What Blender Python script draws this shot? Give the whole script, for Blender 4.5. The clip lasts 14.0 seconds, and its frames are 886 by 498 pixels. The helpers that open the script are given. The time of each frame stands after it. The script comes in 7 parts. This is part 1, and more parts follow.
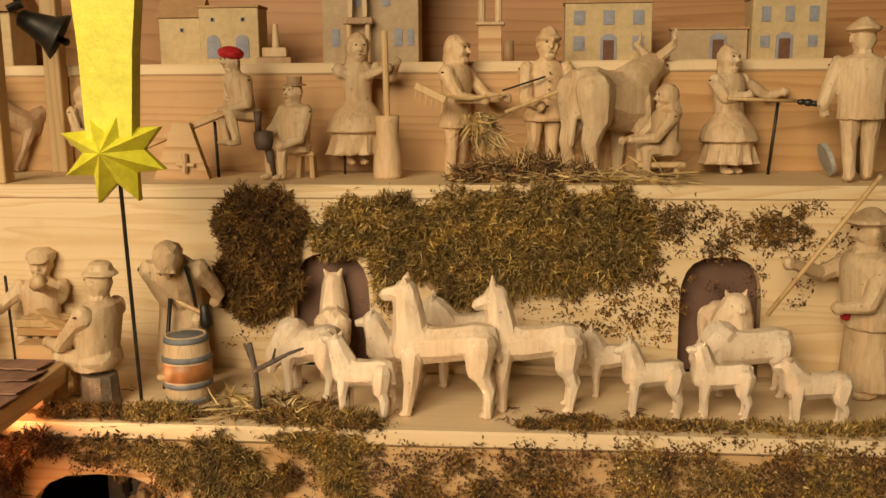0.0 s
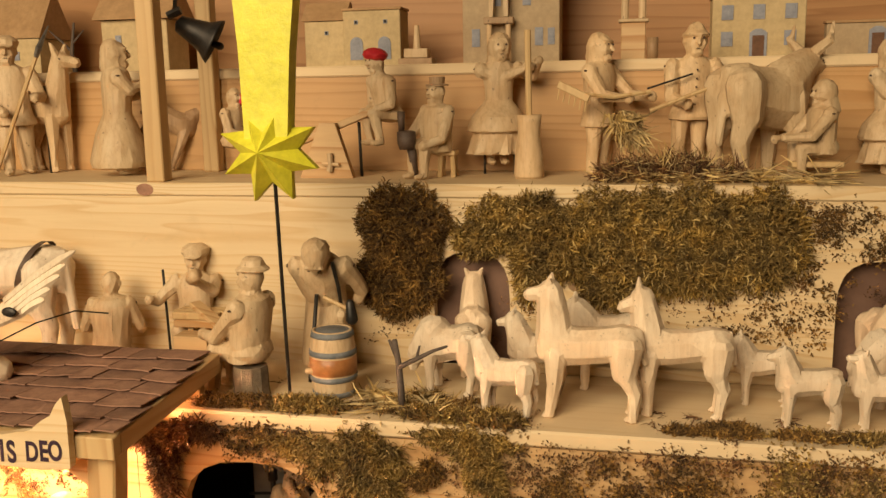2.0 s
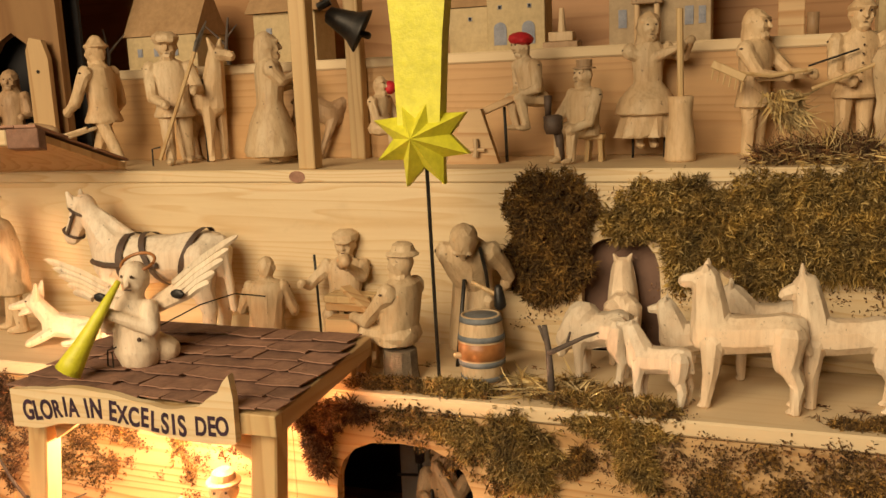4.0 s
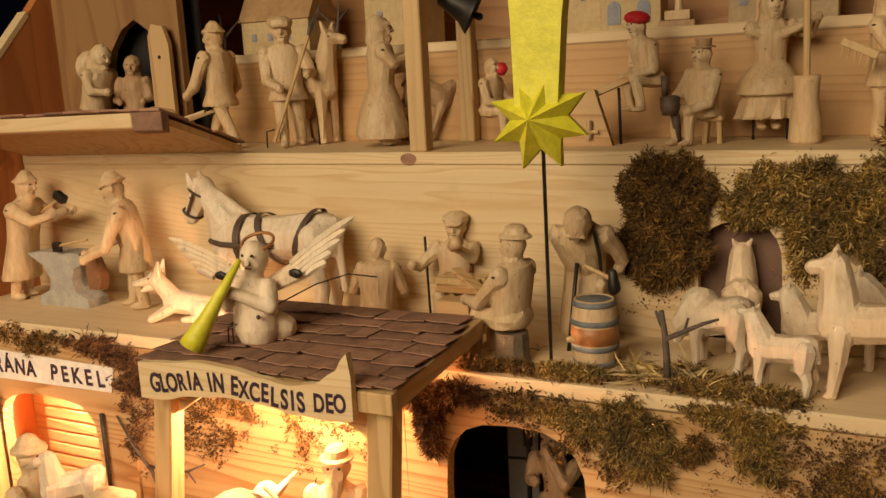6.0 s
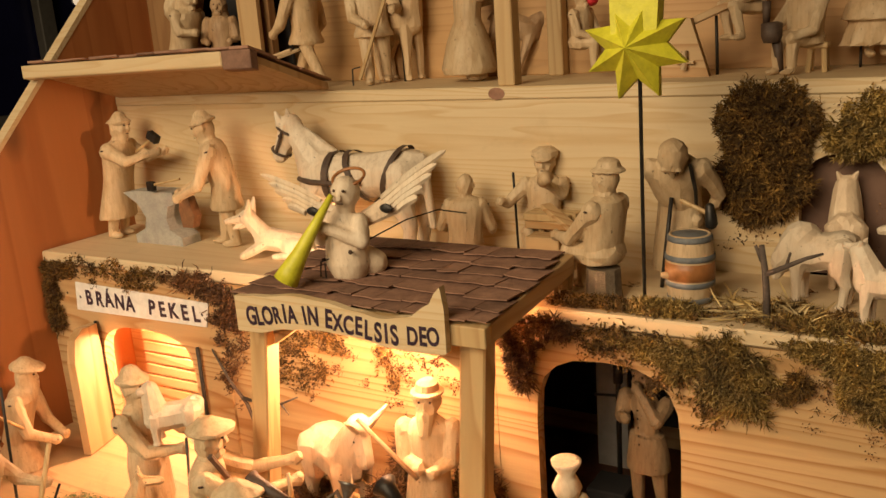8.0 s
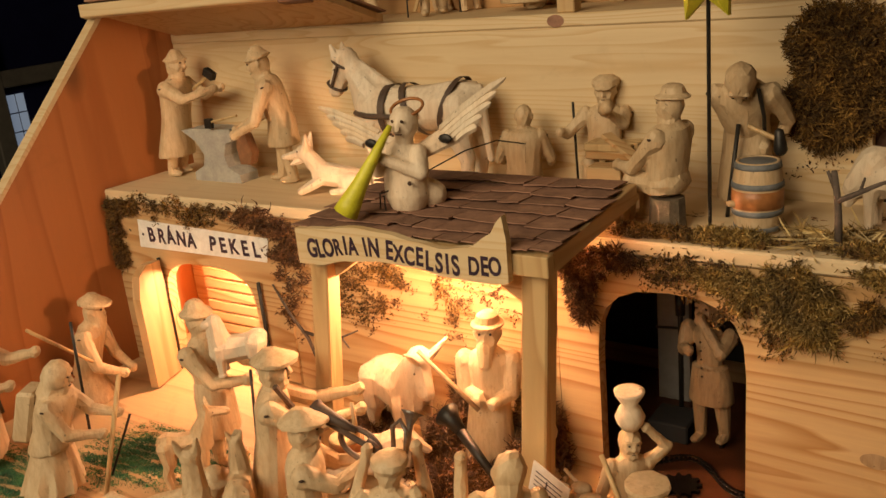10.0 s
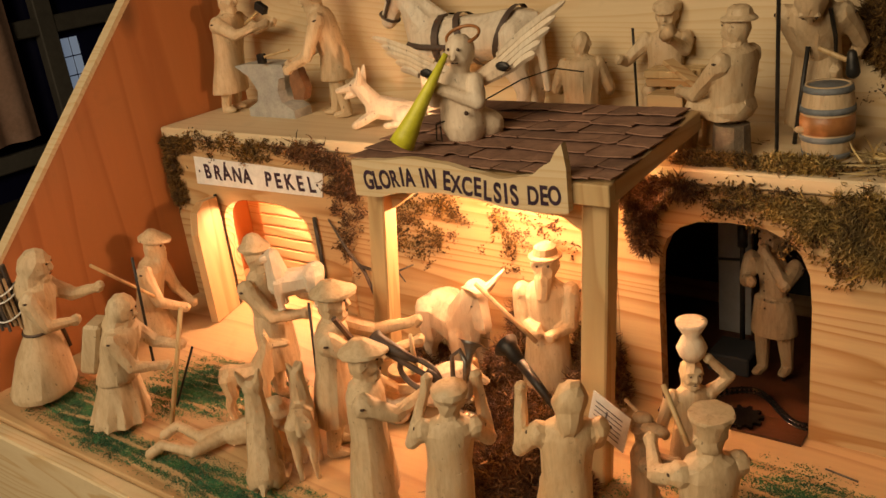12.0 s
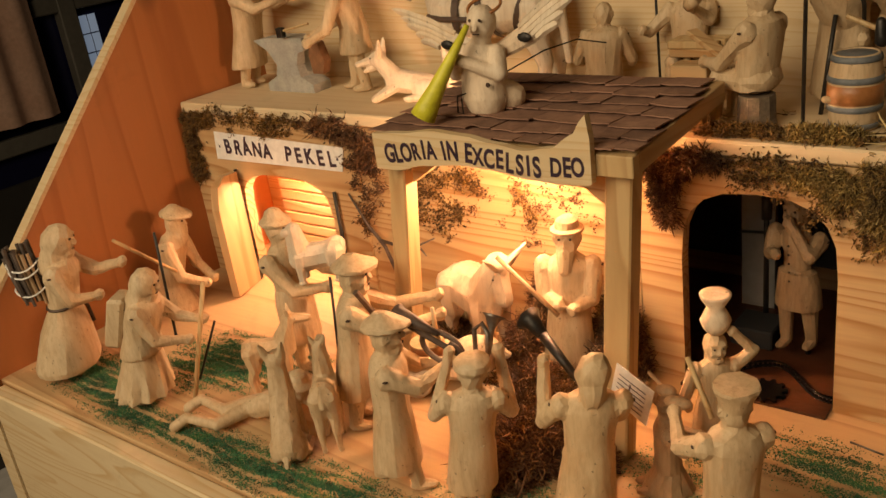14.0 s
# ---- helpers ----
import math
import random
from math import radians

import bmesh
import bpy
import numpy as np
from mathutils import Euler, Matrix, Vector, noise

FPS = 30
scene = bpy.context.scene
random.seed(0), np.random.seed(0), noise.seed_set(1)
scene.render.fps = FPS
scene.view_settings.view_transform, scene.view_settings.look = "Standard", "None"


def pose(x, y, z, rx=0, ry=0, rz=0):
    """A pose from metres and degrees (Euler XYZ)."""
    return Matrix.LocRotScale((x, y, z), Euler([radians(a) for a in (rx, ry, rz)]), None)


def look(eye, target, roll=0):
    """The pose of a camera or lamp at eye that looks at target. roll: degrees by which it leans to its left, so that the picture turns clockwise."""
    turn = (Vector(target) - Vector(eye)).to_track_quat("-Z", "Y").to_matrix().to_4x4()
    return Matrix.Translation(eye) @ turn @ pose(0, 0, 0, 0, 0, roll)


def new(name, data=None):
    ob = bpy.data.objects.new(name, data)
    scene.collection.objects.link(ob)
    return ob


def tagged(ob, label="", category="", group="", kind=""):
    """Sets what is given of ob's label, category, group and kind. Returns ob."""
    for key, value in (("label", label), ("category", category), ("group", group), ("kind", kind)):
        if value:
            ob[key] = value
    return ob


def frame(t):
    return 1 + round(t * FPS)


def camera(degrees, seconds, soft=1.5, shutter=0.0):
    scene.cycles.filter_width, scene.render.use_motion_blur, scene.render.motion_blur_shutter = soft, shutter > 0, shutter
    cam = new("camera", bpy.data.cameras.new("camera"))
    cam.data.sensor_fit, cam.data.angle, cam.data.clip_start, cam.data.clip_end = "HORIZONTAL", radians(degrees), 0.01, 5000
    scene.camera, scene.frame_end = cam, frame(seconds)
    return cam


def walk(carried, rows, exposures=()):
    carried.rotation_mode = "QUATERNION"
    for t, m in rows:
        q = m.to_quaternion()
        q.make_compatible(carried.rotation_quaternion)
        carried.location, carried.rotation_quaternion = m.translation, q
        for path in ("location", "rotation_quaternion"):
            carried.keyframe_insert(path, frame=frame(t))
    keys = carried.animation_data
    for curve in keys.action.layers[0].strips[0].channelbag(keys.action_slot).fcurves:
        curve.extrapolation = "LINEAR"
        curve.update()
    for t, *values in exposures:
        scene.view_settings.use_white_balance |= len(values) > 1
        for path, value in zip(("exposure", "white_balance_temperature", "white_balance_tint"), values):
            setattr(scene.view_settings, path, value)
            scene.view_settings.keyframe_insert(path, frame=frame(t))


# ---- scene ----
cam = camera(52.3, 14.0)
PATH = [
    (0, (0.278, -0.249, 0.641), (0.116, 1.713, 0.288), -0.4),
    (0.5, (0.273, -0.248, 0.64), (0.052, 1.709, 0.29), -0.7),
    (1, (0.266, -0.249, 0.641), (-0.011, 1.7, 0.289), -0.8),
    (1.5, (0.259, -0.25, 0.641), (-0.086, 1.689, 0.29), -0.9),
    (2, (0.249, -0.251, 0.64), (-0.171, 1.673, 0.291), -1.0),
    (2.5, (0.245, -0.251, 0.64), (-0.244, 1.657, 0.291), -1.5),
    (3, (0.239, -0.252, 0.639), (-0.309, 1.639, 0.287), -1.8),
    (3.5, (0.232, -0.253, 0.638), (-0.375, 1.619, 0.282), -2.0),
    (4, (0.224, -0.255, 0.637), (-0.465, 1.586, 0.27), -2.4),
    (6.5, (0.198, -0.262, 0.634), (-0.719, 1.469, 0.232), -3.1),
    (7, (0.193, -0.264, 0.631), (-0.765, 1.441, 0.211), -3.4),
    (7.5, (0.188, -0.265, 0.629), (-0.801, 1.413, 0.175), -3.7),
    (8, (0.184, -0.264, 0.624), (-0.836, 1.382, 0.122), -4.2),
    (8.5, (0.182, -0.264, 0.62), (-0.859, 1.36, 0.092), -4.5),
    (11, (0.166, -0.267, 0.604), (-0.98, 1.227, -0.071), -6.7),
    (11.5, (0.164, -0.267, 0.601), (-1.0, 1.201, -0.1), -7.1),
    (12, (0.161, -0.268, 0.598), (-1.018, 1.175, -0.127), -7.4),
    (12.5, (0.16, -0.268, 0.597), (-1.029, 1.16, -0.143), -7.7),
    (13, (0.158, -0.269, 0.595), (-1.039, 1.145, -0.158), -7.9),
    (13.5, (0.157, -0.269, 0.596), (-1.042, 1.138, -0.167), -8.0),
    (14, (0.156, -0.27, 0.594), (-1.047, 1.131, -0.174), -8.1),
]
walk(cam, [(t, look(eye, target, roll)) for t, eye, target, roll in PATH],
     [(0.0, -0.12), (3.0, -0.16), (6.5, -0.68), (8.5, -0.68), (11.0, -1.06), (14.0, -1.05)])

# ---- light ----
world = bpy.data.worlds.new("world")
scene.world = world
world.use_nodes = True
world.node_tree.nodes["Background"].inputs[0].default_value = (0.9, 0.62, 0.38, 1)
world.node_tree.nodes["Background"].inputs[1].default_value = 0.012


def lamp(name, kind, m, power, colour, size=0.5, size_y=None):
    data = bpy.data.lights.new(name, kind)
    data.energy, data.color = power, colour
    if kind == "AREA":
        data.shape, data.size, data.size_y = "RECTANGLE", size, size_y or size
    else:
        data.shadow_soft_size = size
    ob = new(name, data)
    ob.matrix_world = m
    return ob


lamp("room_lamp", "AREA", look((-0.66, -1.50, 1.50), (-0.20, 0.60, 0.15)), 110, (1.0, 0.785, 0.505), 1.7, 1.2)
lamp("stable_bulb", "POINT", pose(-0.44, 0.575, 0.286), 12.0, (1.0, 0.56, 0.30), 0.012)
lamp("gate_bulb", "POINT", pose(-0.945, 0.714, 0.180), 12.0, (1.0, 0.55, 0.31), 0.012)

# ---- materials ----


def material(name, rough=0.6, metal=0.0):
    m = bpy.data.materials.new(name)
    m.use_nodes = True
    nt = m.node_tree
    b = nt.nodes["Principled BSDF"]
    b.inputs["Roughness"].default_value = rough
    b.inputs["Metallic"].default_value = metal
    return m, nt, b


def node(nt, kind, **values):
    n = nt.nodes.new(kind)
    for key, value in values.items():
        n.inputs[key.replace("_", " ")].default_value = value
    return n


def coords(nt, scale, turn=(0, 0, 0)):
    c = nt.nodes.new("ShaderNodeTexCoord")
    p = nt.nodes.new("ShaderNodeMapping")
    p.inputs["Scale"].default_value = scale
    p.inputs["Rotation"].default_value = turn
    nt.links.new(c.outputs["Object"], p.inputs["Vector"])
    return p.outputs["Vector"]


def ramp(nt, source, stops):
    r = nt.nodes.new("ShaderNodeValToRGB")
    els = r.color_ramp.elements
    while len(els) < len(stops):
        els.new(0.5)
    for e, (p, c) in zip(els, stops):
        e.position, e.color = p, (*c, 1)
    nt.links.new(source, r.inputs["Fac"])
    return r.outputs["Color"]


def mix(nt, fac, a, b, mode="MIX"):
    n = nt.nodes.new("ShaderNodeMix")
    n.data_type, n.blend_type = "RGBA", mode
    for value, i in ((fac, 0), (a, 6), (b, 7)):
        if isinstance(value, (int, float)):
            n.inputs[i].default_value = value
        elif isinstance(value, tuple):
            n.inputs[i].default_value = (*value, 1)
        else:
            nt.links.new(value, n.inputs[i])
    return n.outputs[2]


def bump(nt, b, height, strength, distance):
    n = nt.nodes.new("ShaderNodeBump")
    n.inputs["Strength"].default_value, n.inputs["Distance"].default_value = strength, distance
    nt.links.new(height, n.inputs["Height"])
    nt.links.new(n.outputs["Normal"], b.inputs["Normal"])


def noise_fac(nt, vec, scale, detail=4, rough=0.55, distortion=0.0):
    n = node(nt, "ShaderNodeTexNoise", Scale=scale, Detail=detail, Roughness=rough, Distortion=distortion)
    nt.links.new(vec, n.inputs["Vector"])
    return n.outputs["Fac"]


def board_wood(name, light, dark, along="x", ring=14.0, knots=0.5, rough=0.55, stain=None):
    """Planed softwood: growth lines along one axis, slow colour drift, knots."""
    m, nt, b = material(name, rough)
    light, dark = tuple(0.80 * q for q in light), tuple(0.80 * q for q in dark)
    k = {"x": (0.55, 7, 9), "y": (7, 0.55, 9), "z": (7, 9, 0.55)}[along]
    v = coords(nt, k)
    warp = noise_fac(nt, coords(nt, tuple(s * 0.35 for s in k)), 2.2, 3, 0.5, 0.6)
    add = nt.nodes.new("ShaderNodeVectorMath")
    add.operation = "ADD"
    sc = nt.nodes.new("ShaderNodeVectorMath")
    sc.operation = "SCALE"
    sc.inputs[3].default_value = 1.5
    comb = nt.nodes.new("ShaderNodeCombineXYZ")
    for i in range(3):
        nt.links.new(warp, comb.inputs[i])
    nt.links.new(comb.outputs[0], sc.inputs[0])
    nt.links.new(v, add.inputs[0])
    nt.links.new(sc.outputs[0], add.inputs[1])
    w = node(nt, "ShaderNodeTexWave", Scale=ring * 0.11, Distortion=2.5, Detail=3.0, Detail_Scale=1.2)
    w.wave_type, w.bands_direction, w.wave_profile = "BANDS", "DIAGONAL", "SAW"
    nt.links.new(add.outputs[0], w.inputs["Vector"])
    fine = noise_fac(nt, coords(nt, tuple(s * 6 for s in k)), 3.0, 5, 0.7)
    slow = noise_fac(nt, coords(nt, tuple(s * 0.5 for s in k)), 1.3, 2)
    mid = tuple((p + q) / 2 for p, q in zip(light, dark))
    c = ramp(nt, w.outputs["Fac"], [(0.0, light), (0.55, tuple((5 * p + q) / 6 for p, q in zip(light, dark))), (0.9, dark), (1.0, light)])
    c = mix(nt, ramp(nt, slow, [(0.35, (0, 0, 0)), (0.7, (0.7, 0.7, 0.7))]), c, mid)
    c = mix(nt, 0.35, c, ramp(nt, fine, [(0.3, dark), (0.6, light)]), "MULTIPLY") if stain is None else mix(nt, 0.5, c, stain, "MULTIPLY")
    blot = noise_fac(nt, coords(nt, (9, 9, 12)), 1.0, 5, 0.7, 0.8)
    c = mix(nt, ramp(nt, blot, [(0.58, (0, 0, 0)), (0.78, (0.28,) * 3)]), c, tuple(0.55 * q for q in dark))
    if knots:
        kn = node(nt, "ShaderNodeTexVoronoi", Scale=1.0)
        nt.links.new(coords(nt, {"x": (3.2, 6, 6), "y": (6, 3.2, 6), "z": (6, 6, 3.2)}[along], (0.3, 0.2, 0.1)), kn.inputs["Vector"])
        c = mix(nt, ramp(nt, kn.outputs["Distance"], [(0.045 * knots, (0.85,) * 3), (0.16 * knots, (0, 0, 0))]), c, tuple(0.38 * q for q in dark))
    nt.links.new(c, b.inputs["Base Color"])
    bump(nt, b, fine, 0.18, 0.0012)
    return m


def carved_wood(name, light, dark, rough=0.62):
    """Knife-carved lime wood: soft blotches, faint grain, small tool marks, grime."""
    m, nt, b = material(name, rough)
    light, dark = tuple(0.80 * q for q in light), tuple(0.80 * q for q in dark)
    info = nt.nodes.new("ShaderNodeObjectInfo")
    blot = noise_fac(nt, coords(nt, (14, 14, 9)), 1.6, 4, 0.6, 0.4)
    grain = noise_fac(nt, coords(nt, (170, 170, 20)), 1.0, 5, 0.7)
    c = ramp(nt, blot, [(0.3, dark), (0.62, light)])
    c = mix(nt, 0.42, c, ramp(nt, grain, [(0.25, tuple(0.72 * q for q in dark)), (0.55, (1, 1, 1))]), "MULTIPLY")
    dirt = noise_fac(nt, coords(nt, (40, 40, 30)), 1.5, 6, 0.75)
    c = mix(nt, ramp(nt, dirt, [(0.58, (0, 0, 0)), (0.76, (0.6,) * 3)]), c, tuple(0.45 * q for q in dark))
    spot = noise_fac(nt, coords(nt, (190, 190, 150)), 1.0, 2, 0.5)
    c = mix(nt, ramp(nt, spot, [(0.70, (0, 0, 0)), (0.75, (0.7,) * 3)]), c, tuple(0.28 * q for q in dark))
    tint = ramp(nt, info.outputs["Random"], [(0.0, (0.86, 0.84, 0.80)), (0.5, (1, 1, 1)), (1.0, (1.06, 1.0, 0.92))])
    c = mix(nt, 1.0, c, tint, "MULTIPLY")
    nt.links.new(c, b.inputs["Base Color"])
    vor = node(nt, "ShaderNodeTexVoronoi", Scale=1.0)
    nt.links.new(coords(nt, (150, 150, 85)), vor.inputs["Vector"])
    mixh = mix(nt, 0.35, vor.outputs["Distance"], grain)
    bump(nt, b, mixh, 0.34, 0.0018)
    return m


def mottled(name, stops, scale, rough=0.8, metal=0.0, relief=0.3, dist=0.002, detail=5, per_piece=0.0):
    """Plain stuff with two scales of colour noise and fine relief."""
    m, nt, b = material(name, rough, metal)
    a = noise_fac(nt, coords(nt, (scale,) * 3), 1.0, detail, 0.65)
    c = ramp(nt, a, stops)
    f = noise_fac(nt, coords(nt, (scale * 6,) * 3), 1.0, 4, 0.7)
    c = mix(nt, 0.45, c, ramp(nt, f, [(0.3, (0.55,) * 3), (0.65, (1, 1, 1))]), "MULTIPLY")
    if per_piece:
        info = nt.nodes.new("ShaderNodeObjectInfo")
        c = mix(nt, 1.0, c, ramp(nt, info.outputs["Random"], [(0, (1 - per_piece,) * 3), (1, (1 + per_piece * 0.6,) * 3)]), "MULTIPLY")
    nt.links.new(c, b.inputs["Base Color"])
    if relief:
        bump(nt, b, f, relief, dist)
    return m


def strand(name, stops, rough=0.85):
    """Loose moss or straw: each strand has its own tint."""
    m, nt, b = material(name, rough)
    g = nt.nodes.new("ShaderNodeNewGeometry")
    c = ramp(nt, g.outputs["Random Per Island"], stops)
    s = noise_fac(nt, coords(nt, (18,) * 3), 1.0, 3)
    c = mix(nt, 0.7, c, ramp(nt, s, [(0.32, (0.45, 0.42, 0.4)), (0.62, (1.1, 1.1, 1.0))]), "MULTIPLY")
    s2 = noise_fac(nt, coords(nt, (42,) * 3), 1.0, 3)
    c = mix(nt, 0.8, c, ramp(nt, s2, [(0.36, (0.42, 0.42, 0.42)), (0.5, (0.88, 0.88, 0.88)), (0.66, (1.10, 1.02, 0.72))]), "MULTIPLY")
    nt.links.new(c, b.inputs["Base Color"])
    return m


SPRUCE = board_wood("spruce_board", (0.84, 0.62, 0.35), (0.54, 0.28, 0.09), "x", 22, 0.45)
SPRUCE_PALE = board_wood("pale_spruce_board", (0.95, 0.79, 0.53), (0.80, 0.58, 0.32), "x", 30, 0.25)
SPRUCE_DECK = board_wood("shelf_board", (0.98, 0.82, 0.57), (0.86, 0.66, 0.41), "x", 14, 0.4, 0.75)
SPRUCE_UP = board_wood("upright_board", (0.80, 0.58, 0.32), (0.58, 0.35, 0.15), "z", 14, 0.6)
SPRUCE_SIDE = board_wood("side_board", (0.70, 0.295, 0.094), (0.56, 0.208, 0.060), "z", 7, 1.0)
SPRUCE_BACK = board_wood("brown_back_board", (0.64, 0.37, 0.16), (0.44, 0.22, 0.08), "x", 16, 0.45)
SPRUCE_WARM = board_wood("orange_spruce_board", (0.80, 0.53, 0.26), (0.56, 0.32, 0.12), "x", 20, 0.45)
# Reddish-brown board, darkened: the cave's shade is put into its colour.
CAVE_FLOOR = mottled("darkened_brown_board", [(0.3, (0.030, 0.013, 0.007)), (0.7, (0.13, 0.042, 0.017))], 12, 0.45)
# Reddish wood, darkened further for the weak light at the gatehouse.
SPRUCE_RED = board_wood("reddish_upright_board", (0.46, 0.27, 0.115), (0.33, 0.17, 0.065), "z", 12, 0.6)
SPRUCE_BATTEN = board_wood("batten", (0.82, 0.62, 0.34), (0.62, 0.40, 0.18), "z", 22, 0.2)
SPRUCE_DEEP = board_wood("batten_depth", (0.80, 0.58, 0.32), (0.60, 0.38, 0.17), "y", 18, 0.3)
LIME = carved_wood("carved_lime_wood", (0.78, 0.60, 0.38), (0.66, 0.45, 0.25))
LIME_PALE = carved_wood("pale_carved_lime_wood", (0.93, 0.79, 0.61), (0.85, 0.66, 0.47))
LIME_DARK = carved_wood("brown_carved_wood", (0.56, 0.38, 0.22), (0.40, 0.24, 0.12))
BARK = mottled("bark_shingle", [(0.3, (0.21, 0.105, 0.068)), (0.7, (0.40, 0.220, 0.145))], 30, 0.85, 0, 0.5, 0.002, 5, 0.3)
BARK_EDGE = mottled("twig_bark", [(0.3, (0.05, 0.035, 0.028)), (0.7, (0.16, 0.12, 0.095))], 60, 0.9)
IRON = mottled("black_iron", [(0.3, (0.02, 0.019, 0.018)), (0.7, (0.06, 0.052, 0.045))], 50, 0.45, 0.6, 0.2)
CHAIN = mottled("oiled_chain", [(0.3, (0.015, 0.014, 0.014)), (0.7, (0.05, 0.045, 0.04))], 60, 0.22, 0.8, 0.1)
STEEL = mottled("dull_steel", [(0.3, (0.16, 0.14, 0.12)), (0.7, (0.34, 0.31, 0.28))], 50, 0.42, 0.9, 0.15)
GREY_WOOD = mottled("grey_painted_wood", [(0.3, (0.30, 0.29, 0.26)), (0.7, (0.48, 0.46, 0.41))], 40, 0.75)
HOOP = mottled("hoop_paint", [(0.3, (0.12, 0.13, 0.14)), (0.7, (0.22, 0.23, 0.24))], 60, 0.6)
RUST = mottled("varnished_stave", [(0.3, (0.30, 0.11, 0.03)), (0.7, (0.46, 0.20, 0.07))], 25, 0.4)
YELLOW = mottled("yellow_paint", [(0.3, (0.60, 0.57, 0.02)), (0.7, (0.80, 0.74, 0.06))], 18, 0.5, 0, 0.4)
RED = mottled("red_paint", [(0.3, (0.45, 0.01, 0.02)), (0.7, (0.65, 0.02, 0.03))], 40, 0.6)
GREEN = strand("green_sawdust", [(0.0, (0.04, 0.13, 0.065)), (0.5, (0.075, 0.25, 0.125)), (1.0, (0.16, 0.34, 0.18))])
BLUE = mottled("blue_grey_paint", [(0.3, (0.22, 0.23, 0.28)), (0.7, (0.34, 0.35, 0.40))], 60, 0.8)
PAPER = mottled("white_paper", [(0.3, (0.84, 0.81, 0.76)), (0.7, (0.90, 0.88, 0.84))], 12, 0.85, 0, 0.1)
INK = mottled("marker_ink", [(0.3, (0.020, 0.010, 0.022)), (0.7, (0.06, 0.03, 0.055))], 80, 0.5, 0, 0)
LEATHER = mottled("dark_leather", [(0.3, (0.055, 0.032, 0.022)), (0.7, (0.12, 0.075, 0.05))], 60, 0.6)
EYE = mottled("burnt_mark", [(0.3, (0.04, 0.02, 0.012)), (0.7, (0.09, 0.05, 0.03))], 90, 0.8, 0, 0)
MAUVE = mottled("mauve_lining", [(0.3, (0.13, 0.072, 0.050)), (0.7, (0.18, 0.105, 0.075))], 5, 0.9, 0, 0.1)
# On the linings this near-black paints in the darkness of the openings.
NEAR_BLACK = mottled("near_black", [(0.3, (0.012, 0.011, 0.012)), (0.7, (0.03, 0.026, 0.026))], 6, 0.9)
GREYWALL = mottled("grey_lining", [(0.3, (0.24, 0.23, 0.22)), (0.7, (0.34, 0.32, 0.30))], 5, 0.9)
MOSS = strand("dry_moss", [(0.0, (0.115, 0.066, 0.016)), (0.45, (0.28, 0.172, 0.042)), (0.8, (0.45, 0.298, 0.088)), (1.0, (0.70, 0.51, 0.22))])
MOSS_DARK = strand("dark_moss", [(0.0, (0.06, 0.029, 0.008)), (0.6, (0.19, 0.098, 0.022)), (1.0, (0.40, 0.225, 0.060))])
MOSS_GREEN = strand("green_moss", [(0.0, (0.05, 0.055, 0.018)), (0.6, (0.13, 0.135, 0.040)), (1.0, (0.27, 0.25, 0.09))])
MOSS_RED = strand("rusty_moss", [(0.0, (0.06, 0.026, 0.012)), (0.6, (0.17, 0.075, 0.030)), (1.0, (0.32, 0.17, 0.07))])
STRAW = strand("straw", [(0.0, (0.26, 0.16, 0.06)), (0.5, (0.56, 0.40, 0.18)), (1.0, (0.80, 0.62, 0.34))])
# Near-black paint: the room's darkness and weak bounce are put into it.
PLASTER = mottled("darkened_wall_paint", [(0.3, (0.030, 0.025, 0.021)), (0.7, (0.050, 0.042, 0.035))], 1.5, 0.9)
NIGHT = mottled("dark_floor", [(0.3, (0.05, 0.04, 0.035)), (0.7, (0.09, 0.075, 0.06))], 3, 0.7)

# ---- building helpers ----


def mesh_of(bm, name):
    me = bpy.data.meshes.new(name)
    bm.normal_update()
    bm.to_mesh(me)
    bm.free()
    return me


def part(name, bm, mat, parent=None, label="", smooth=False):
    me = mesh_of(bm, name)
    me.materials.append(mat)
    if smooth:
        me.polygons.foreach_set("use_smooth", [True] * len(me.polygons))
    ob = new(name, me)
    if parent:
        ob.parent = parent
    if label:
        tagged(ob, label)
    return ob


def thing(name, label, category, group="", kind="", at=(0, 0, 0)):
    ob = new(name)
    ob.empty_display_size = 0.02
    ob.location = at
    return tagged(ob, label, category, group, kind)


def box(bm, lo, hi, bevel=0.0, m=None):
    made = bmesh.ops.create_cube(bm, size=1.0)["verts"]
    s = Vector(hi) - Vector(lo)
    c = (Vector(hi) + Vector(lo)) / 2
    bmesh.ops.transform(bm, matrix=Matrix.Translation(c) @ Matrix.Diagonal((*s, 1)), verts=made)
    if bevel:
        es = list({e for v in made for e in v.link_edges})
        r = bmesh.ops.bevel(bm, geom=es, offset=bevel, segments=1, affect="EDGES", profile=0.5)
        made = list({v for f in r["faces"] for v in f.verts} | {v for v in made if v.is_valid})
    if m is not None:
        bmesh.ops.transform(bm, matrix=m, verts=made)
    return made


def boxed(lo, hi, bevel=0.0, m=None):
    bm = bmesh.new()
    box(bm, lo, hi, bevel, m)
    return bm


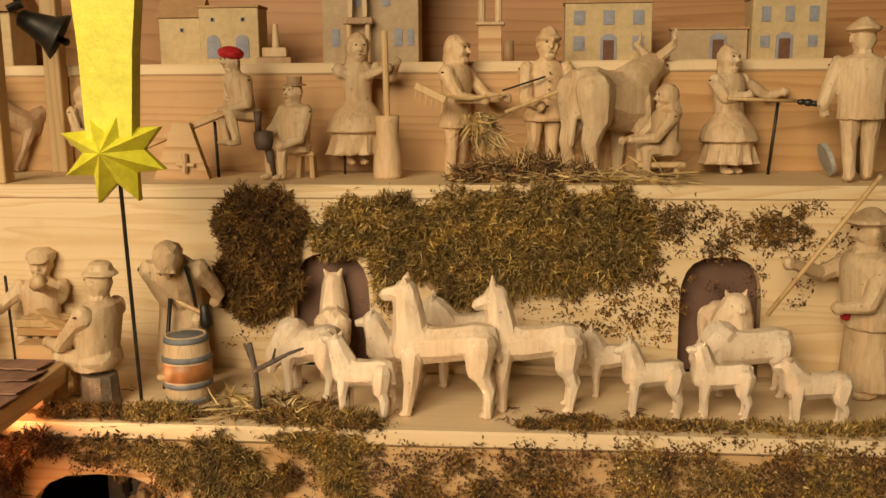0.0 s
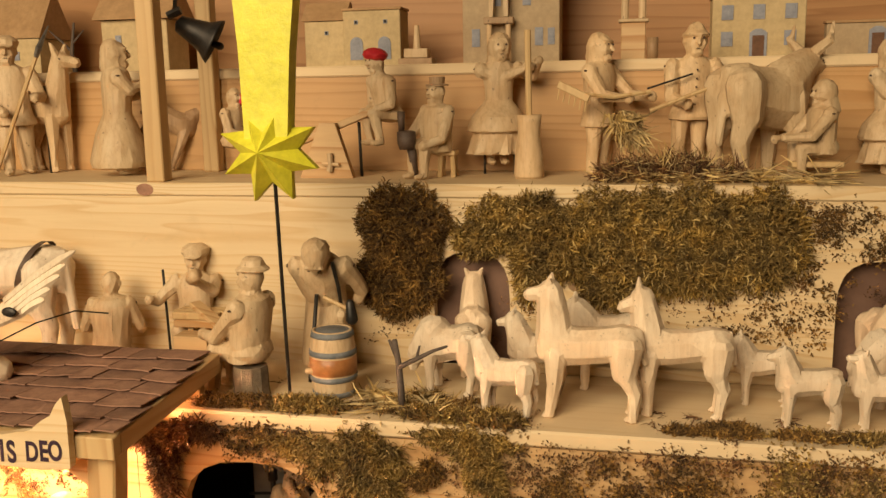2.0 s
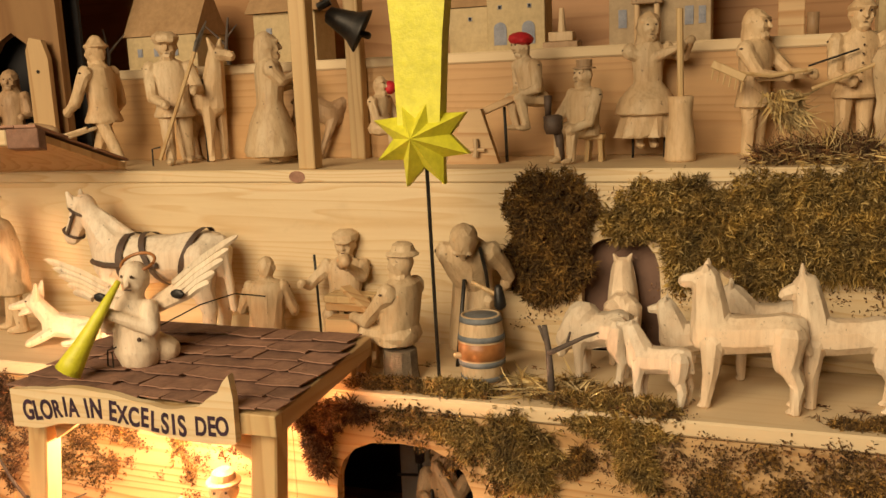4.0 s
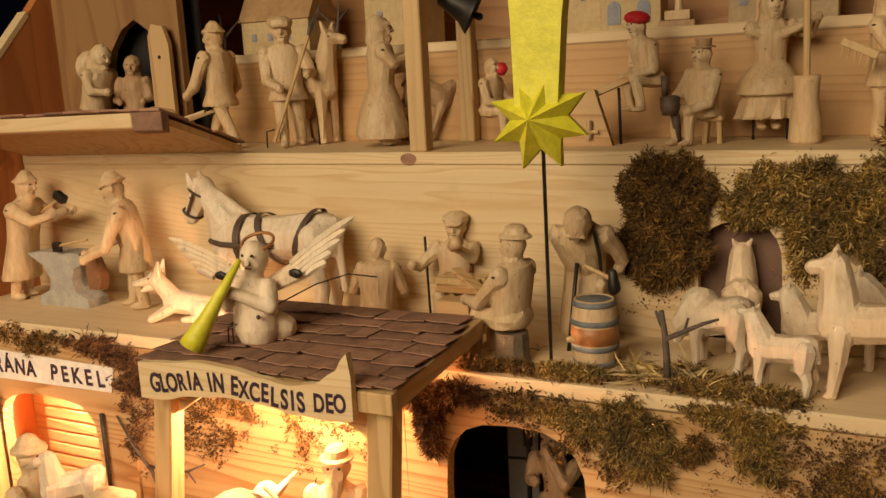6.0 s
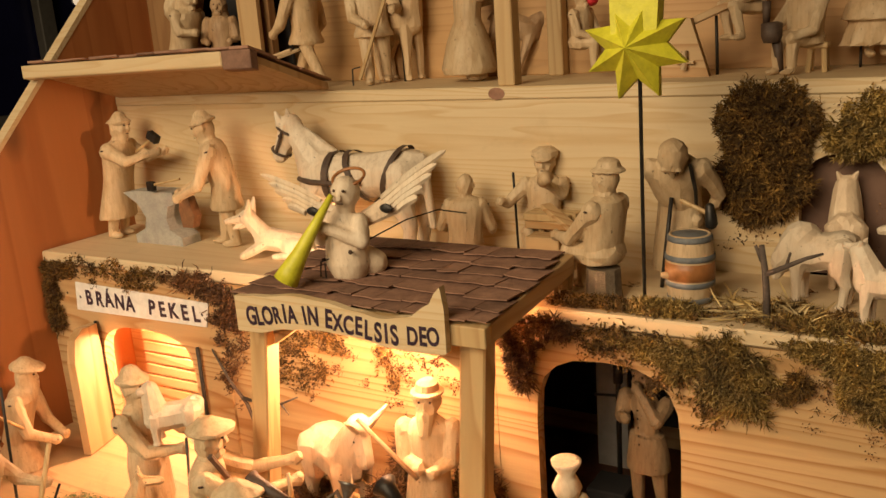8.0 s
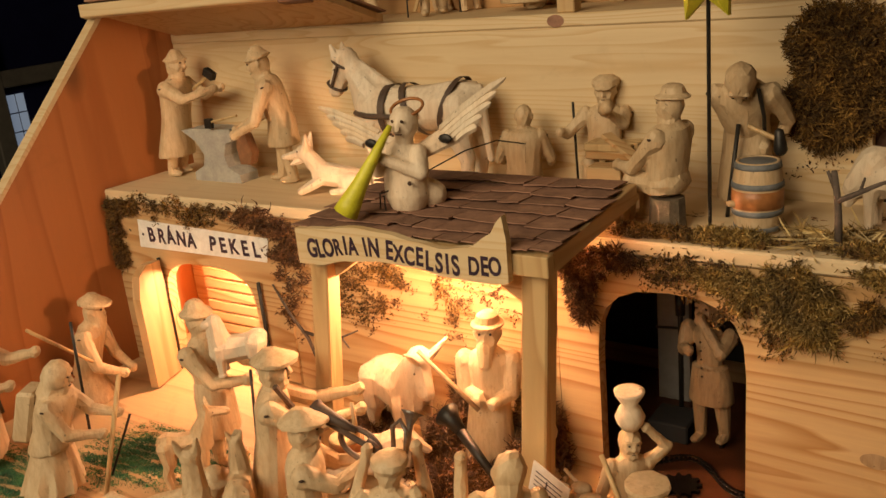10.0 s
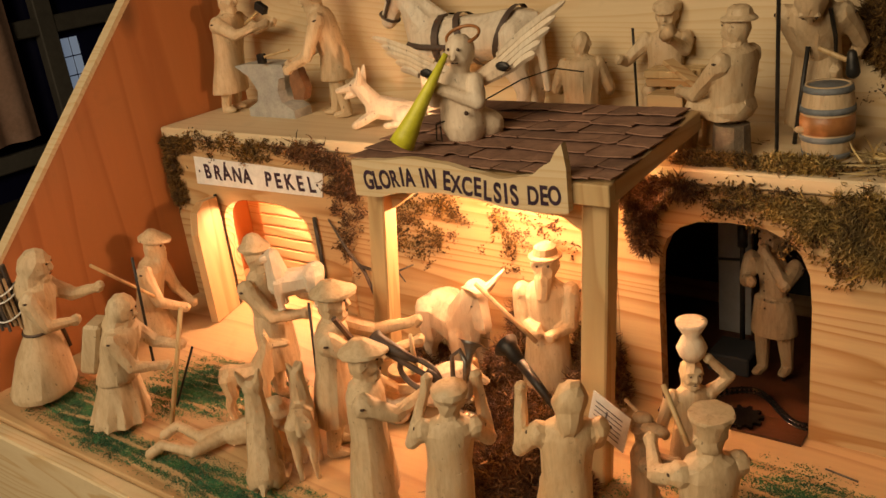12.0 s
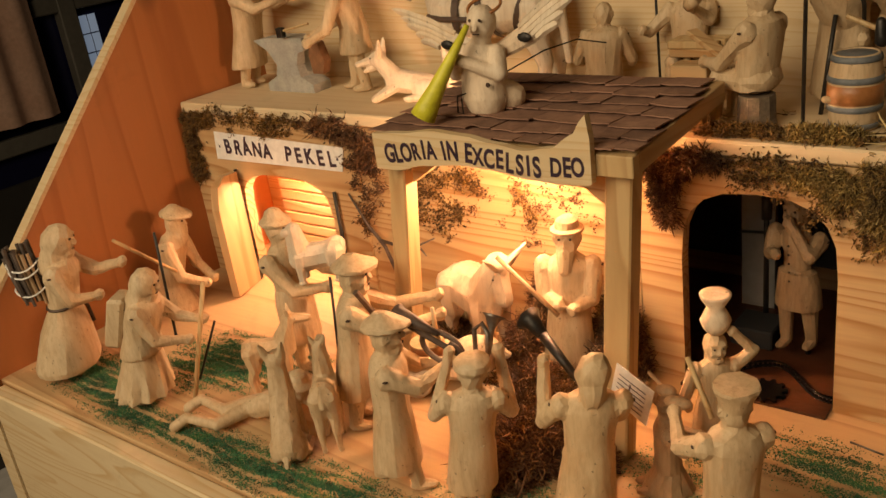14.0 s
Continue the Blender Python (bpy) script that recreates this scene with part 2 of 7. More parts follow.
def slab(outline, t, place):
    """A flat plate from a closed outline of (u, v); place(u, v, w) gives the point, w from 0 to t."""
    from mathutils.geometry import tessellate_polygon
    bm = bmesh.new()
    front = [bm.verts.new(place(u, v, 0)) for u, v in outline]
    back = [bm.verts.new(place(u, v, t)) for u, v in outline]
    for a, b, c in tessellate_polygon([[Vector((u, v, 0)) for u, v in outline]]):
        bm.faces.new((front[a], front[b], front[c]))
        bm.faces.new((back[c], back[b], back[a]))
    n = len(outline)
    for i in range(n):
        j = (i + 1) % n
        bm.faces.new((front[i], front[j], back[j], back[i]))
    bmesh.ops.recalc_face_normals(bm, faces=bm.faces[:])
    return bm


def arch(x0, x1, z0, spring, top, n=10):
    """Outline points of an opening from its lower left corner over the arch to the lower right one."""
    c, r, h = (x0 + x1) / 2, (x1 - x0) / 2, top - spring
    pts = [(x0, z0)]
    for i in range(n + 1):
        a = math.pi * (1 - i / n)
        ca, sa = math.cos(a), math.sin(a)
        p = 0.72
        pts.append((c + r * math.copysign(abs(ca) ** p, ca), spring + h * abs(sa) ** p))
    pts.append((x1, z0))
    return pts


def ring(bm, c, ax, ay, n):
    return [bm.verts.new(Vector(c) + Vector(ax) * math.cos(2 * math.pi * i / n) + Vector(ay) * math.sin(2 * math.pi * i / n)) for i in range(n)]


def skin(bm, rings, caps=True):
    n = len(rings[0])
    for a, b in zip(rings, rings[1:]):
        for i in range(n):
            j = (i + 1) % n
            bm.faces.new((a[i], a[j], b[j], b[i]))
    if caps:
        bm.faces.new(list(reversed(rings[0])))
        bm.faces.new(rings[-1])


def across(d):
    d = Vector(d).normalized()
    s = d.cross((0, 0, 1)) if abs(d.z) < 0.9 else d.cross((1, 0, 0))
    s.normalize()
    return s, d.cross(s).normalized()


def tube(bm, pts, radii, n=8):
    """A round bar along points, with a radius for each."""
    if isinstance(radii, (int, float)):
        radii = [radii] * len(pts)
    pts = [Vector(p) for p in pts]
    rings = []
    s, u = across(pts[1] - pts[0])
    for i, p in enumerate(pts):
        d = pts[min(i + 1, len(pts) - 1)] - pts[max(i - 1, 0)]
        d.normalize()
        s = (s - d * s.dot(d)).normalized()
        u = d.cross(s).normalized()
        rings.append(ring(bm, p, s * radii[i], u * radii[i], n))
    skin(bm, rings)


def tubed(pts, radii, n=8):
    bm = bmesh.new()
    tube(bm, pts, radii, n)
    return bm


def pill(bm, a, b, ra, rb, n=10):
    """A limb: a tapered bar with rounded ends."""
    a, b = Vector(a), Vector(b)
    d = b - a
    L = d.length or 1e-5
    d /= L
    pts, rs = [], []
    for k in (-0.96, -0.7, -0.25):
        pts.append(a + d * ra * k), rs.append(ra * math.sqrt(1 - k * k))
    pts += [a + d * L * 0.3, a + d * L * 0.7]
    rs += [ra + (rb - ra) * 0.3, ra + (rb - ra) * 0.7]
    for k in (0.25, 0.7, 0.96):
        pts.append(b + d * rb * k), rs.append(rb * math.sqrt(1 - k * k))
    tube(bm, pts, rs, n)


def ball(bm, c, r, m=None):
    vs = bmesh.ops.create_icosphere(bm, subdivisions=2, radius=1.0)["verts"]
    r = (r, r, r) if isinstance(r, (int, float)) else r
    t = Matrix.Translation(c) @ (m or Matrix()) @ Matrix.Diagonal((*r, 1))
    bmesh.ops.transform(bm, matrix=t, verts=vs)


def stack(bm, levels, n=14):
    """Lofted body: (z, rx, ry, dx, dy) from bottom to top."""
    rings = [ring(bm, (l[3] if len(l) > 3 else 0, l[4] if len(l) > 4 else 0, l[0]), (l[1], 0, 0), (0, l[2], 0), n) for l in levels]
    skin(bm, rings)


def lathe(levels, n=24):
    bm = bmesh.new()
    stack(bm, [(z, r, r) for z, r in levels], n)
    return bm

# ---- the crib's boards ----
FLOOR, T2, T3, T4 = -0.03, 0.285, 0.523, 0.676
FRONT, RISE1, RISE2, BACK = 0.65, 0.85, 1.035, 1.27
LEFT, RIGHT = -1.18, 1.25


def structure(name, bm, mat, label, category="structure"):
    return tagged(part(name, bm, mat), label, category, "", "structure")


structure("floor", boxed((LEFT, 0.213, FLOOR - 0.02), (RIGHT, 1.29, FLOOR), 0.002), board_wood("floor_board", (0.82, 0.58, 0.32), (0.58, 0.36, 0.17), "x", 16, 0.5, 0.65),
          "bare softwood board floor of the carved crib, with green sawdust", "floor")
structure("front_board", boxed((LEFT + 0.014, 0.186, -0.32), (RIGHT, 0.212, FLOOR - 0.004), 0.003), SPRUCE_PALE, "wide planed softwood board along the front of the crib", "board")
# side panel with its sloping front edge
side = [(0.19, -0.32), (0.19, 0.03), (0.90, 0.765), (1.02, 0.90), (1.02, 1.35), (1.29, 1.35), (1.29, -0.32)]
structure("wall_west", slab([(y, z) for y, z in side], 0.02, lambda u, v, w: Vector((LEFT - w, u, v))), SPRUCE_SIDE, "reddish softwood side panel with a sloping pale front edge", "wall")
structure("trim", slab([(0.188, 0.028), (0.188, 0.036), (0.898, 0.771), (0.902, 0.762)], 0.022, lambda u, v, w: Vector((LEFT - 0.021 + w, u, v))), SPRUCE_PALE, "pale sawn edge of the side panel", "trim")

structure("trim_end", boxed((LEFT - 0.024, 0.183, -0.32), (LEFT + 0.011, 0.1895, 0.027), 0.001), SPRUCE_PALE, "pale sawn front end of the side panel", "trim")

# lower wall with the two arches
gate = arch(-1.058, -0.848, FLOOR, 0.112, 0.172)
cave = arch(-0.265, -0.088, FLOOR, 0.135, 0.225)
structure("wall_gate", slab([(LEFT, FLOOR)] + gate + [(-0.775, FLOOR), (-0.775, 0.265), (LEFT, 0.265)], 0.018, lambda u, v, w: Vector((u, FRONT - 0.004 + w, v))), SPRUCE, "softwood panel with a rounded gate opening", "wall")
structure("wall_stable", slab([(-0.774, FLOOR), (-0.32, FLOOR), (-0.32, 0.265), (-0.774, 0.265)], 0.018, lambda u, v, w: Vector((u, FRONT + w, v))), SPRUCE, "softwood back wall of the stable, flecked with dry moss", "wall")
structure("wall_cave", slab([(-0.319, FLOOR)] + cave + [(RIGHT, FLOOR), (RIGHT, 0.265), (-0.319, 0.265)], 0.018, lambda u, v, w: Vector((u, FRONT + w, v))), SPRUCE, "softwood front panel with an arched cave opening", "wall")
structure("deck_middle", boxed((LEFT, FRONT - 0.004, 0.267), (RIGHT, RISE1 + 0.02, T2), 0.0025), SPRUCE_DECK, "middle shelf board, dusty and pale", "shelf")
# upper wall with two arches
a1, a2 = arch(-0.004, 0.094, T2, 0.375, 0.437), arch(0.478, 0.576, T2, 0.375, 0.436)
structure("wall_middle", slab([(LEFT, T2)] + a1 + a2 + [(RIGHT, T2), (RIGHT, 0.505), (LEFT, 0.505)], 0.018, lambda u, v, w: Vector((u, RISE1 + w, v))), SPRUCE_PALE, "pale planed board wall with two small arched doorways", "wall")
structure("deck_upper", boxed((LEFT, RISE1 - 0.003, 0.505), (RIGHT, RISE2 + 0.02, T3), 0.0025), SPRUCE_PALE, "upper shelf board with a knot in its front edge", "shelf")
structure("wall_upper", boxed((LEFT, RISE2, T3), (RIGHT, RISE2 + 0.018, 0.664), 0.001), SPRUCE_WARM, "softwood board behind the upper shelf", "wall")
structure("deck_top", boxed((LEFT, RISE2 - 0.004, 0.66), (RIGHT, BACK, T4), 0.0025), SPRUCE_DECK, "top shelf board under the little town", "shelf")
structure("wall_back", boxed((LEFT, BACK, T4), (RIGHT, BACK + 0.018, 1.5)), SPRUCE_BACK, "softwood back wall above the little town", "wall")
structure("rail", boxed((0.10, 0.838, T2 + 0.0005), (0.472, 0.8495, T2 + 0.013), 0.001), SPRUCE_PALE, "pale batten along the wall behind the herd", "batten")
structure("lining_middle", boxed((LEFT, 0.8765, T2), (RIGHT, 0.884, 0.505)), MAUVE, "brown mauve lining behind the small doorways", "lining")
# Near-black sheet: the cave's darkness is put into its colour.
structure("lining_cave", boxed((-0.6, 1.02, FLOOR), (0.3, 1.03, 0.265)), NEAR_BLACK, "near-black sheet painted for the cave's darkness", "lining")
structure("lining_cave_pale", boxed((-0.272, 0.86, FLOOR + 0.004), (-0.226, 0.87, 0.262)), GREYWALL, "narrow grey board inside the dark cave", "lining")
structure("cave_floor", boxed((-0.60, FRONT + 0.022, FLOOR), (RIGHT, 0.945, FLOOR + 0.0035)), CAVE_FLOOR, "brown board under the drive, darkened for the cave's shade", "floor")
structure("cave_sill", boxed((-0.263, FRONT - 0.020, FLOOR + 0.0002), (-0.090, FRONT + 0.0215, FLOOR + 0.0035)), CAVE_FLOOR, "dark brown slot before the cave mouth", "floor")
structure("lining_gate", boxed((LEFT, 0.80, FLOOR), (-0.62, 0.81, 0.265)), SPRUCE, "board wall lit up inside the gate", "lining")
# Near-black too: carries the dark under the shelf in its colour.
structure("lining_side", boxed((-0.62, FRONT + 0.02, FLOOR), (-0.61, 1.02, 0.265)), NEAR_BLACK, "dark partition under the middle shelf", "lining")

# ---- the stable ----
stable = thing("stable", "open wooden stable with a bark-shingled roof and a bulb inside", "stable", at=(-0.4, 0.46, FLOOR))


def under(parent, name, bm, mat, label="", smooth=False):
    """A part given in world metres under a thing that stands elsewhere."""
    ob = part(name, bm, mat, parent, label, smooth)
    off = parent.matrix_basis.translation.copy()
    if parent.parent:
        off += parent.parent.matrix_basis.translation
    ob.data.transform(Matrix.Translation(-off))
    return ob


RX0, RX1, RY0, RY1 = -0.552, -0.224, 0.460, 0.685


def roof_z(y):
    return 0.325 + (y - 0.46) * 0.07


# the posts stand a little out of plumb
for x0, x1, dx in ((-0.549, -0.523, 0.085), (-0.263, -0.233, 0.050)):
    lean_ = Matrix(((1, 0, dx, -dx * 0.312), (0, 1, 0.05, -0.05 * 0.312), (0, 0, 1, 0), (0, 0, 0, 1)))
    under(stable, "post", boxed((x0, 0.476, FLOOR), (x1, 0.501, 0.312), 0.002, lean_), SPRUCE_BATTEN)
shear = Matrix(((1, 0, 0, 0), (0, 1, 0, 0), (0, 0.07, 1, 0.325 - 0.46 * 0.07), (0, 0, 0, 1)))
under(stable, "roof_board", boxed((RX0, RY0 + 0.01, -0.008), (RX1 - 0.02, RY1, 0.0), 0, shear), SPRUCE_DEEP)
under(stable, "fascia", boxed((RX1 - 0.02, RY0 + 0.014, -0.022), (RX1, RY1, 0.0), 0.001, shear), SPRUCE_DEEP)
under(stable, "fascia", boxed((RX0, RY0, -0.022), (RX1, RY0 + 0.0135, 0.0), 0.001, shear), SPRUCE_BATTEN)
# Unseen strip added to stop the bulb's glow leaking under the roof.
under(stable, "purlin", boxed((-0.515, 0.668, T2 + 0.001), (-0.244, 0.682, 0.3265), 0.001), SPRUCE_DEEP)
under(stable, "brace", slab([(-0.262, 0.307), (-0.262, 0.262), (-0.33, 0.307)], 0.014, lambda u, v, w: Vector((u - 0.0045, 0.484 + w, v))), SPRUCE)
under(stable, "brace", slab([(-0.518, 0.307), (-0.518, 0.262), (-0.45, 0.307)], 0.014, lambda u, v, w: Vector((u - 0.0035, 0.484 + w, v))), SPRUCE)

# ---- the comet star ----
star = thing("comet_star", "yellow painted wooden comet star on a thin iron rod", "star", at=(-0.12, 0.64, T2))
bm = bmesh.new()
cs = Vector((-0.126, 0.625, 0.580))
vs = []
for i in range(16):
    a = math.pi * 2 * i / 16 + math.pi / 8 + 0.06
    r = 0.0555 if i % 2 == 0 else 0.032
    vs.append((cs.x + r * math.cos(a), cs.z + r * math.sin(a)))
front = bm.verts.new((cs.x, cs.y - 0.027, cs.z))
fr = [bm.verts.new((x, cs.y + (0.002 if i % 2 == 0 else 0.004), z)) for i, (x, z) in enumerate(vs)]
bk = [bm.verts.new((x, cs.y + 0.012, z)) for x, z in vs]
for i in range(16):
    j = (i + 1) % 16
    bm.faces.new((front, fr[i], fr[j]))
    bm.faces.new((fr[i], bk[i], bk[j], fr[j]))
bm.faces.new(list(reversed(bk)))
bmesh.ops.recalc_face_normals(bm, faces=bm.faces[:])
under(star, "star", bm, YELLOW)
tail = [(-0.028, 0.012), (-0.030, 0.10), (-0.036, 0.18), (-0.05, 0.30), (0.05, 0.30), (0.042, 0.18), (0.031, 0.10), (0.024, 0.012)]
under(star, "tail", slab([(cs.x + u * 0.9 + 0.004, cs.z + v) for u, v in tail], 0.02, lambda u, v, w: Vector((u, cs.y - 0.008 + w, v))), YELLOW)
under(star, "rod", tubed([(-0.141, 0.690, T2), (-0.124, 0.636, 0.552)], 0.0022), IRON)

# ---- carved figures: one mesh each ----


def carve(name, bm, m, label, category, mat, extras=(), voxel=0.0021, faces=2200, group="", rough_cut=0.00035, seed=0, crease=0.62):
    """Melts the lumps of bm (already in metres) into one body, cuts it to knife facets, adds painted bits."""
    me = mesh_of(bm, name)
    tmp = new("rough_block", me)
    r = tmp.modifiers.new("melt", "REMESH")
    r.mode, r.voxel_size = "VOXEL", voxel
    s = tmp.modifiers.new("even", "SMOOTH")
    s.iterations, s.factor = 2, 0.5
    d = tmp.modifiers.new("cut", "DECIMATE")
    dg = bpy.context.evaluated_depsgraph_get()
    raw = len(tmp.evaluated_get(dg).data.polygons) * 2
    d.ratio = min(1.0, faces / max(raw, 1))
    dg.update()
    done = bpy.data.meshes.new_from_object(tmp.evaluated_get(dg), depsgraph=dg)
    done.name = name
    bpy.data.objects.remove(tmp)
    bpy.data.meshes.remove(me)
    rng = np.random.RandomState(seed + 7)
    co = np.empty(len(done.vertices) * 3, dtype=np.float32)
    done.vertices.foreach_get("co", co)
    co += rng.uniform(-rough_cut, rough_cut, len(co))
    done.vertices.foreach_set("co", co)
    done.materials.clear()
    done.materials.append(mat)
    if extras:
        b2 = bmesh.new()
        b2.from_mesh(done)
        for f in b2.faces:
            f.material_index = 0
        for eb, em in extras:
            if em.name not in [x.name for x in done.materials]:
                done.materials.append(em)
            k = [x.name for x in done.materials].index(em.name)
            tm = bpy.data.meshes.new("bit")
            eb.to_mesh(tm)
            eb.free()
            n = len(b2.faces)
            b2.from_mesh(tm)
            b2.faces.ensure_lookup_table()
            for f in b2.faces[n:]:
                f.material_index = k
            bpy.data.meshes.remove(tm)
        b2.to_mesh(done)
        b2.free()
    b3 = bmesh.new()
    b3.from_mesh(done)
    for f in b3.faces:
        f.smooth = True
    for e in b3.edges:
        e.smooth = e.calc_face_angle(0.0) < crease
    b3.to_mesh(done)
    b3.free()
    ob = new(name, done)
    ob.matrix_world = m
    return tagged(ob, label, category, group)


def arm(bm, side, hand, shoulder=(0.140, 0.0, 0.700), thick=1.02, out=0.045, pegs=None):
    """A separately cut arm: round shoulder pinned with a peg, bent elbow, blunt hand."""
    sh = Vector((side * shoulder[0], shoulder[1], shoulder[2]))
    hd = Vector(hand[:3])
    el = Vector(hand[3:]) if len(hand) == 6 else (sh + hd) / 2 + Vector((side * out, 0.02, -0.075)) if hd.z < 0.82 else sh + Vector((side * 0.07, -0.07, -0.12))
    ball(bm, sh, (0.050, 0.062, 0.066))
    pill(bm, sh, el, 0.052 * thick, 0.043 * thick)
    pill(bm, el, hd, 0.041 * thick, 0.027 * thick)
    ball(bm, hd, (0.036, 0.036, 0.040))
    if pegs is not None:
        ball(pegs, sh + Vector((side * 0.050, 0, 0.008)), (0.006, 0.014, 0.007))


def pleated(bm, levels, folds=15, depth=0.06):
    n = folds * 2
    rings = []
    for i, (z, rx, ry) in enumerate(levels):
        k = depth * (1 - i / (len(levels) - 1))
        rings.append([bm.verts.new((rx * (1 + k * (1 if j % 2 else -1)) * math.cos(2 * math.pi * j / n), ry * (1 + k * (1 if j % 2 else -1)) * math.sin(2 * math.pi * j / n), z)) for j in range(n)])
    skin(bm, rings)


BIG = Matrix.Translation((0, 0, 0.862)) @ Matrix.Scale(1.2, 4) @ Matrix.Translation((0, 0, -0.895))


def headgear(bm, hat):
    if hat == "brim":
        stack(bm, [(0.935, 0.080, 0.088), (0.946, 0.078, 0.086), (0.953, 0.058, 0.062), (0.985, 0.051, 0.055), (1.0, 0.028, 0.032)])
    elif hat == "tall":
        stack(bm, [(0.938, 0.076, 0.080), (0.948, 0.075, 0.079), (0.953, 0.050, 0.052), (1.0, 0.053, 0.055)])
    elif hat == "tri":
        stack(bm, [(0.928, 0.07, 0.07), (0.938, 0.090, 0.110, 0, -0.012), (0.952, 0.088, 0.106, 0, -0.012), (0.972, 0.058, 0.066), (1.0, 0.022, 0.026, 0, 0.01)])
    elif hat == "cone":
        stack(bm, [(0.925, 0.076, 0.084), (0.938, 0.075, 0.083), (0.953, 0.055, 0.058), (0.985, 0.038, 0.04), (1.0, 0.018, 0.02)])
    elif hat == "cap":
        stack(bm, [(0.918, 0.068, 0.076), (0.940, 0.084, 0.092), (0.965, 0.082, 0.090), (0.990, 0.045, 0.05)])
        stack(bm, [(0.914, 0.052, 0.050, 0, -0.062), (0.926, 0.056, 0.054, 0, -0.064)], 12)
    elif hat == "beret":
        ball(bm, (0.015, 0, 0.952), (0.092, 0.092, 0.052))
    elif hat == "flare":
        stack(bm, [(0.915, 0.06, 0.064), (0.945, 0.066, 0.068), (0.985, 0.086, 0.088), (1.0, 0.087, 0.089)])
    elif hat == "hood":
        ball(bm, (0, 0.012, 0.905), (0.079, 0.085, 0.092))
        pill(bm, (0, 0.03, 0.85), (0, 0.04, 0.79), 0.07, 0.08)
    elif hat == "hair":
        ball(bm, (0, 0.02, 0.905), (0.068, 0.068, 0.085))
        pill(bm, (0, 0.035, 0.86), (0, 0.04, 0.82), 0.055, 0.05)


def human(name, label, at, h, face=0, lean=(0, 0), lower="trousers", grips=((-0.17, -0.04, 0.42), (0.17, -0.04, 0.42)), hat="brim", beard=False, bend=0,
          stride=0.0, mat=None, faces=3600, extras=(), drop=0.0, girth=1.0, buttons=False, category="carved figure", eyes=True, paint_hat=None, hem=0.27, flare=1.0, nod=0):
    """A carved man or woman, given in units of the standing height, then scaled to h and turned to face."""
    mat = mat or LIME
    up = bmesh.new()
    g = girth
    stack(up, [(0.38, 0.126 * g, 0.10 * g), (0.47, 0.120 * g, 0.096 * g), (0.58, 0.127 * g, 0.100 * g), (0.69, 0.142 * g, 0.10 * g), (0.745, 0.112 * g, 0.083 * g), (0.775, 0.055, 0.055)])
    top = bmesh.new()
    pill(top, (0, 0, 0.74), (0, -0.005, 0.84), 0.055, 0.055)
    ball(top, (0, -0.008, 0.862), (0.072, 0.080, 0.098))
    pill(top, (0, -0.080, 0.880), (0, -0.096, 0.850), 0.011, 0.016)
    ball(top, (0, -0.056, 0.79), (0.042, 0.036, 0.03))
    pill(top, (-0.042, -0.066, 0.902), (0.042, -0.066, 0.902), 0.014, 0.014, 6)
    for s in (-1, 1):
        ball(top, (s * 0.036, -0.062, 0.842), (0.022, 0.020, 0.026))
    for s in (-1, 1):
        ball(top, (s * 0.072, 0.0, 0.862), (0.012, 0.02, 0.028))
    if beard:
        pill(top, (0, -0.062, 0.80), (0, -0.082, 0.71), 0.056, 0.034)
    hb = bmesh.new()
    headgear(hb, hat)
    bmesh.ops.transform(hb, matrix=BIG, verts=hb.verts[:])
    bow_ = Matrix.Translation((0, 0, 0.77)) @ Matrix.Rotation(radians(nod), 4, "X") @ Matrix.Translation((0, 0, -0.77))
    look_ = bmesh.new()
    if eyes:
        for s in (-1, 1):
            ball(look_, (s * 0.031, -0.079, 0.884), (0.0075, 0.007, 0.0075))
        box(look_, (-0.013, -0.091, 0.8135), (0.013, -0.083, 0.8170))
    for q in (top, hb, look_):
        bmesh.ops.transform(q, matrix=bow_, verts=q.verts[:])
    painted = [(look_, EYE)]
    for q in (top,) if paint_hat else (top, hb):
        tm = bpy.data.meshes.new("top")
        q.to_mesh(tm)
        q.free()
        up.from_mesh(tm)
        bpy.data.meshes.remove(tm)
    if paint_hat:
        painted.append((hb, paint_hat))
    dots = bmesh.new()
    for side, hd in zip((-1, 1), grips):
        if hd is not None:
            arm(up, side, hd, pegs=dots)
    if buttons:
        for i in range(5):
            ball(dots, (0, -0.103, 0.46 + 0.055 * i), 0.0065)
    painted.append((dots, EYE))
    hip = Matrix.Translation((0, 0, 0.44)) @ Matrix.Rotation(radians(bend), 4, "X") @ Matrix.Translation((0, 0, -0.44))
    down = Matrix.Translation((0, 0, -drop))
    low = bmesh.new()
    if lower in ("trousers", "coat"):
        for s in (-1, 1):
            k = s * stride
            pill(low, (s * 0.06, 0, 0.44), (s * 0.066, k * 0.5 - 0.01, 0.24), 0.064, 0.05)
            pill(low, (s * 0.066, k * 0.5 - 0.01, 0.24), (s * 0.066, k, 0.05), 0.05, 0.038)
            ball(low, (s * 0.068, k - 0.03, 0.026), (0.036, 0.078, 0.027))
        if lower == "coat":
            stack(low, [(hem, 0.142 * flare, 0.118 * flare), (hem + 0.02, 0.144 * flare, 0.119 * flare), (0.42, 0.129, 0.102), (0.5, 0.112, 0.088)], 18)
    elif lower == "skirt":
        pleated(low, [(0.085, 0.222, 0.196), (0.11, 0.218, 0.192), (0.255, 0.182, 0.158)], 11, 0.15)
        stack(low, [(0.250, 0.236, 0.208), (0.268, 0.236, 0.208), (0.36, 0.205, 0.178), (0.44, 0.135, 0.110), (0.50, 0.086, 0.074)], 22)
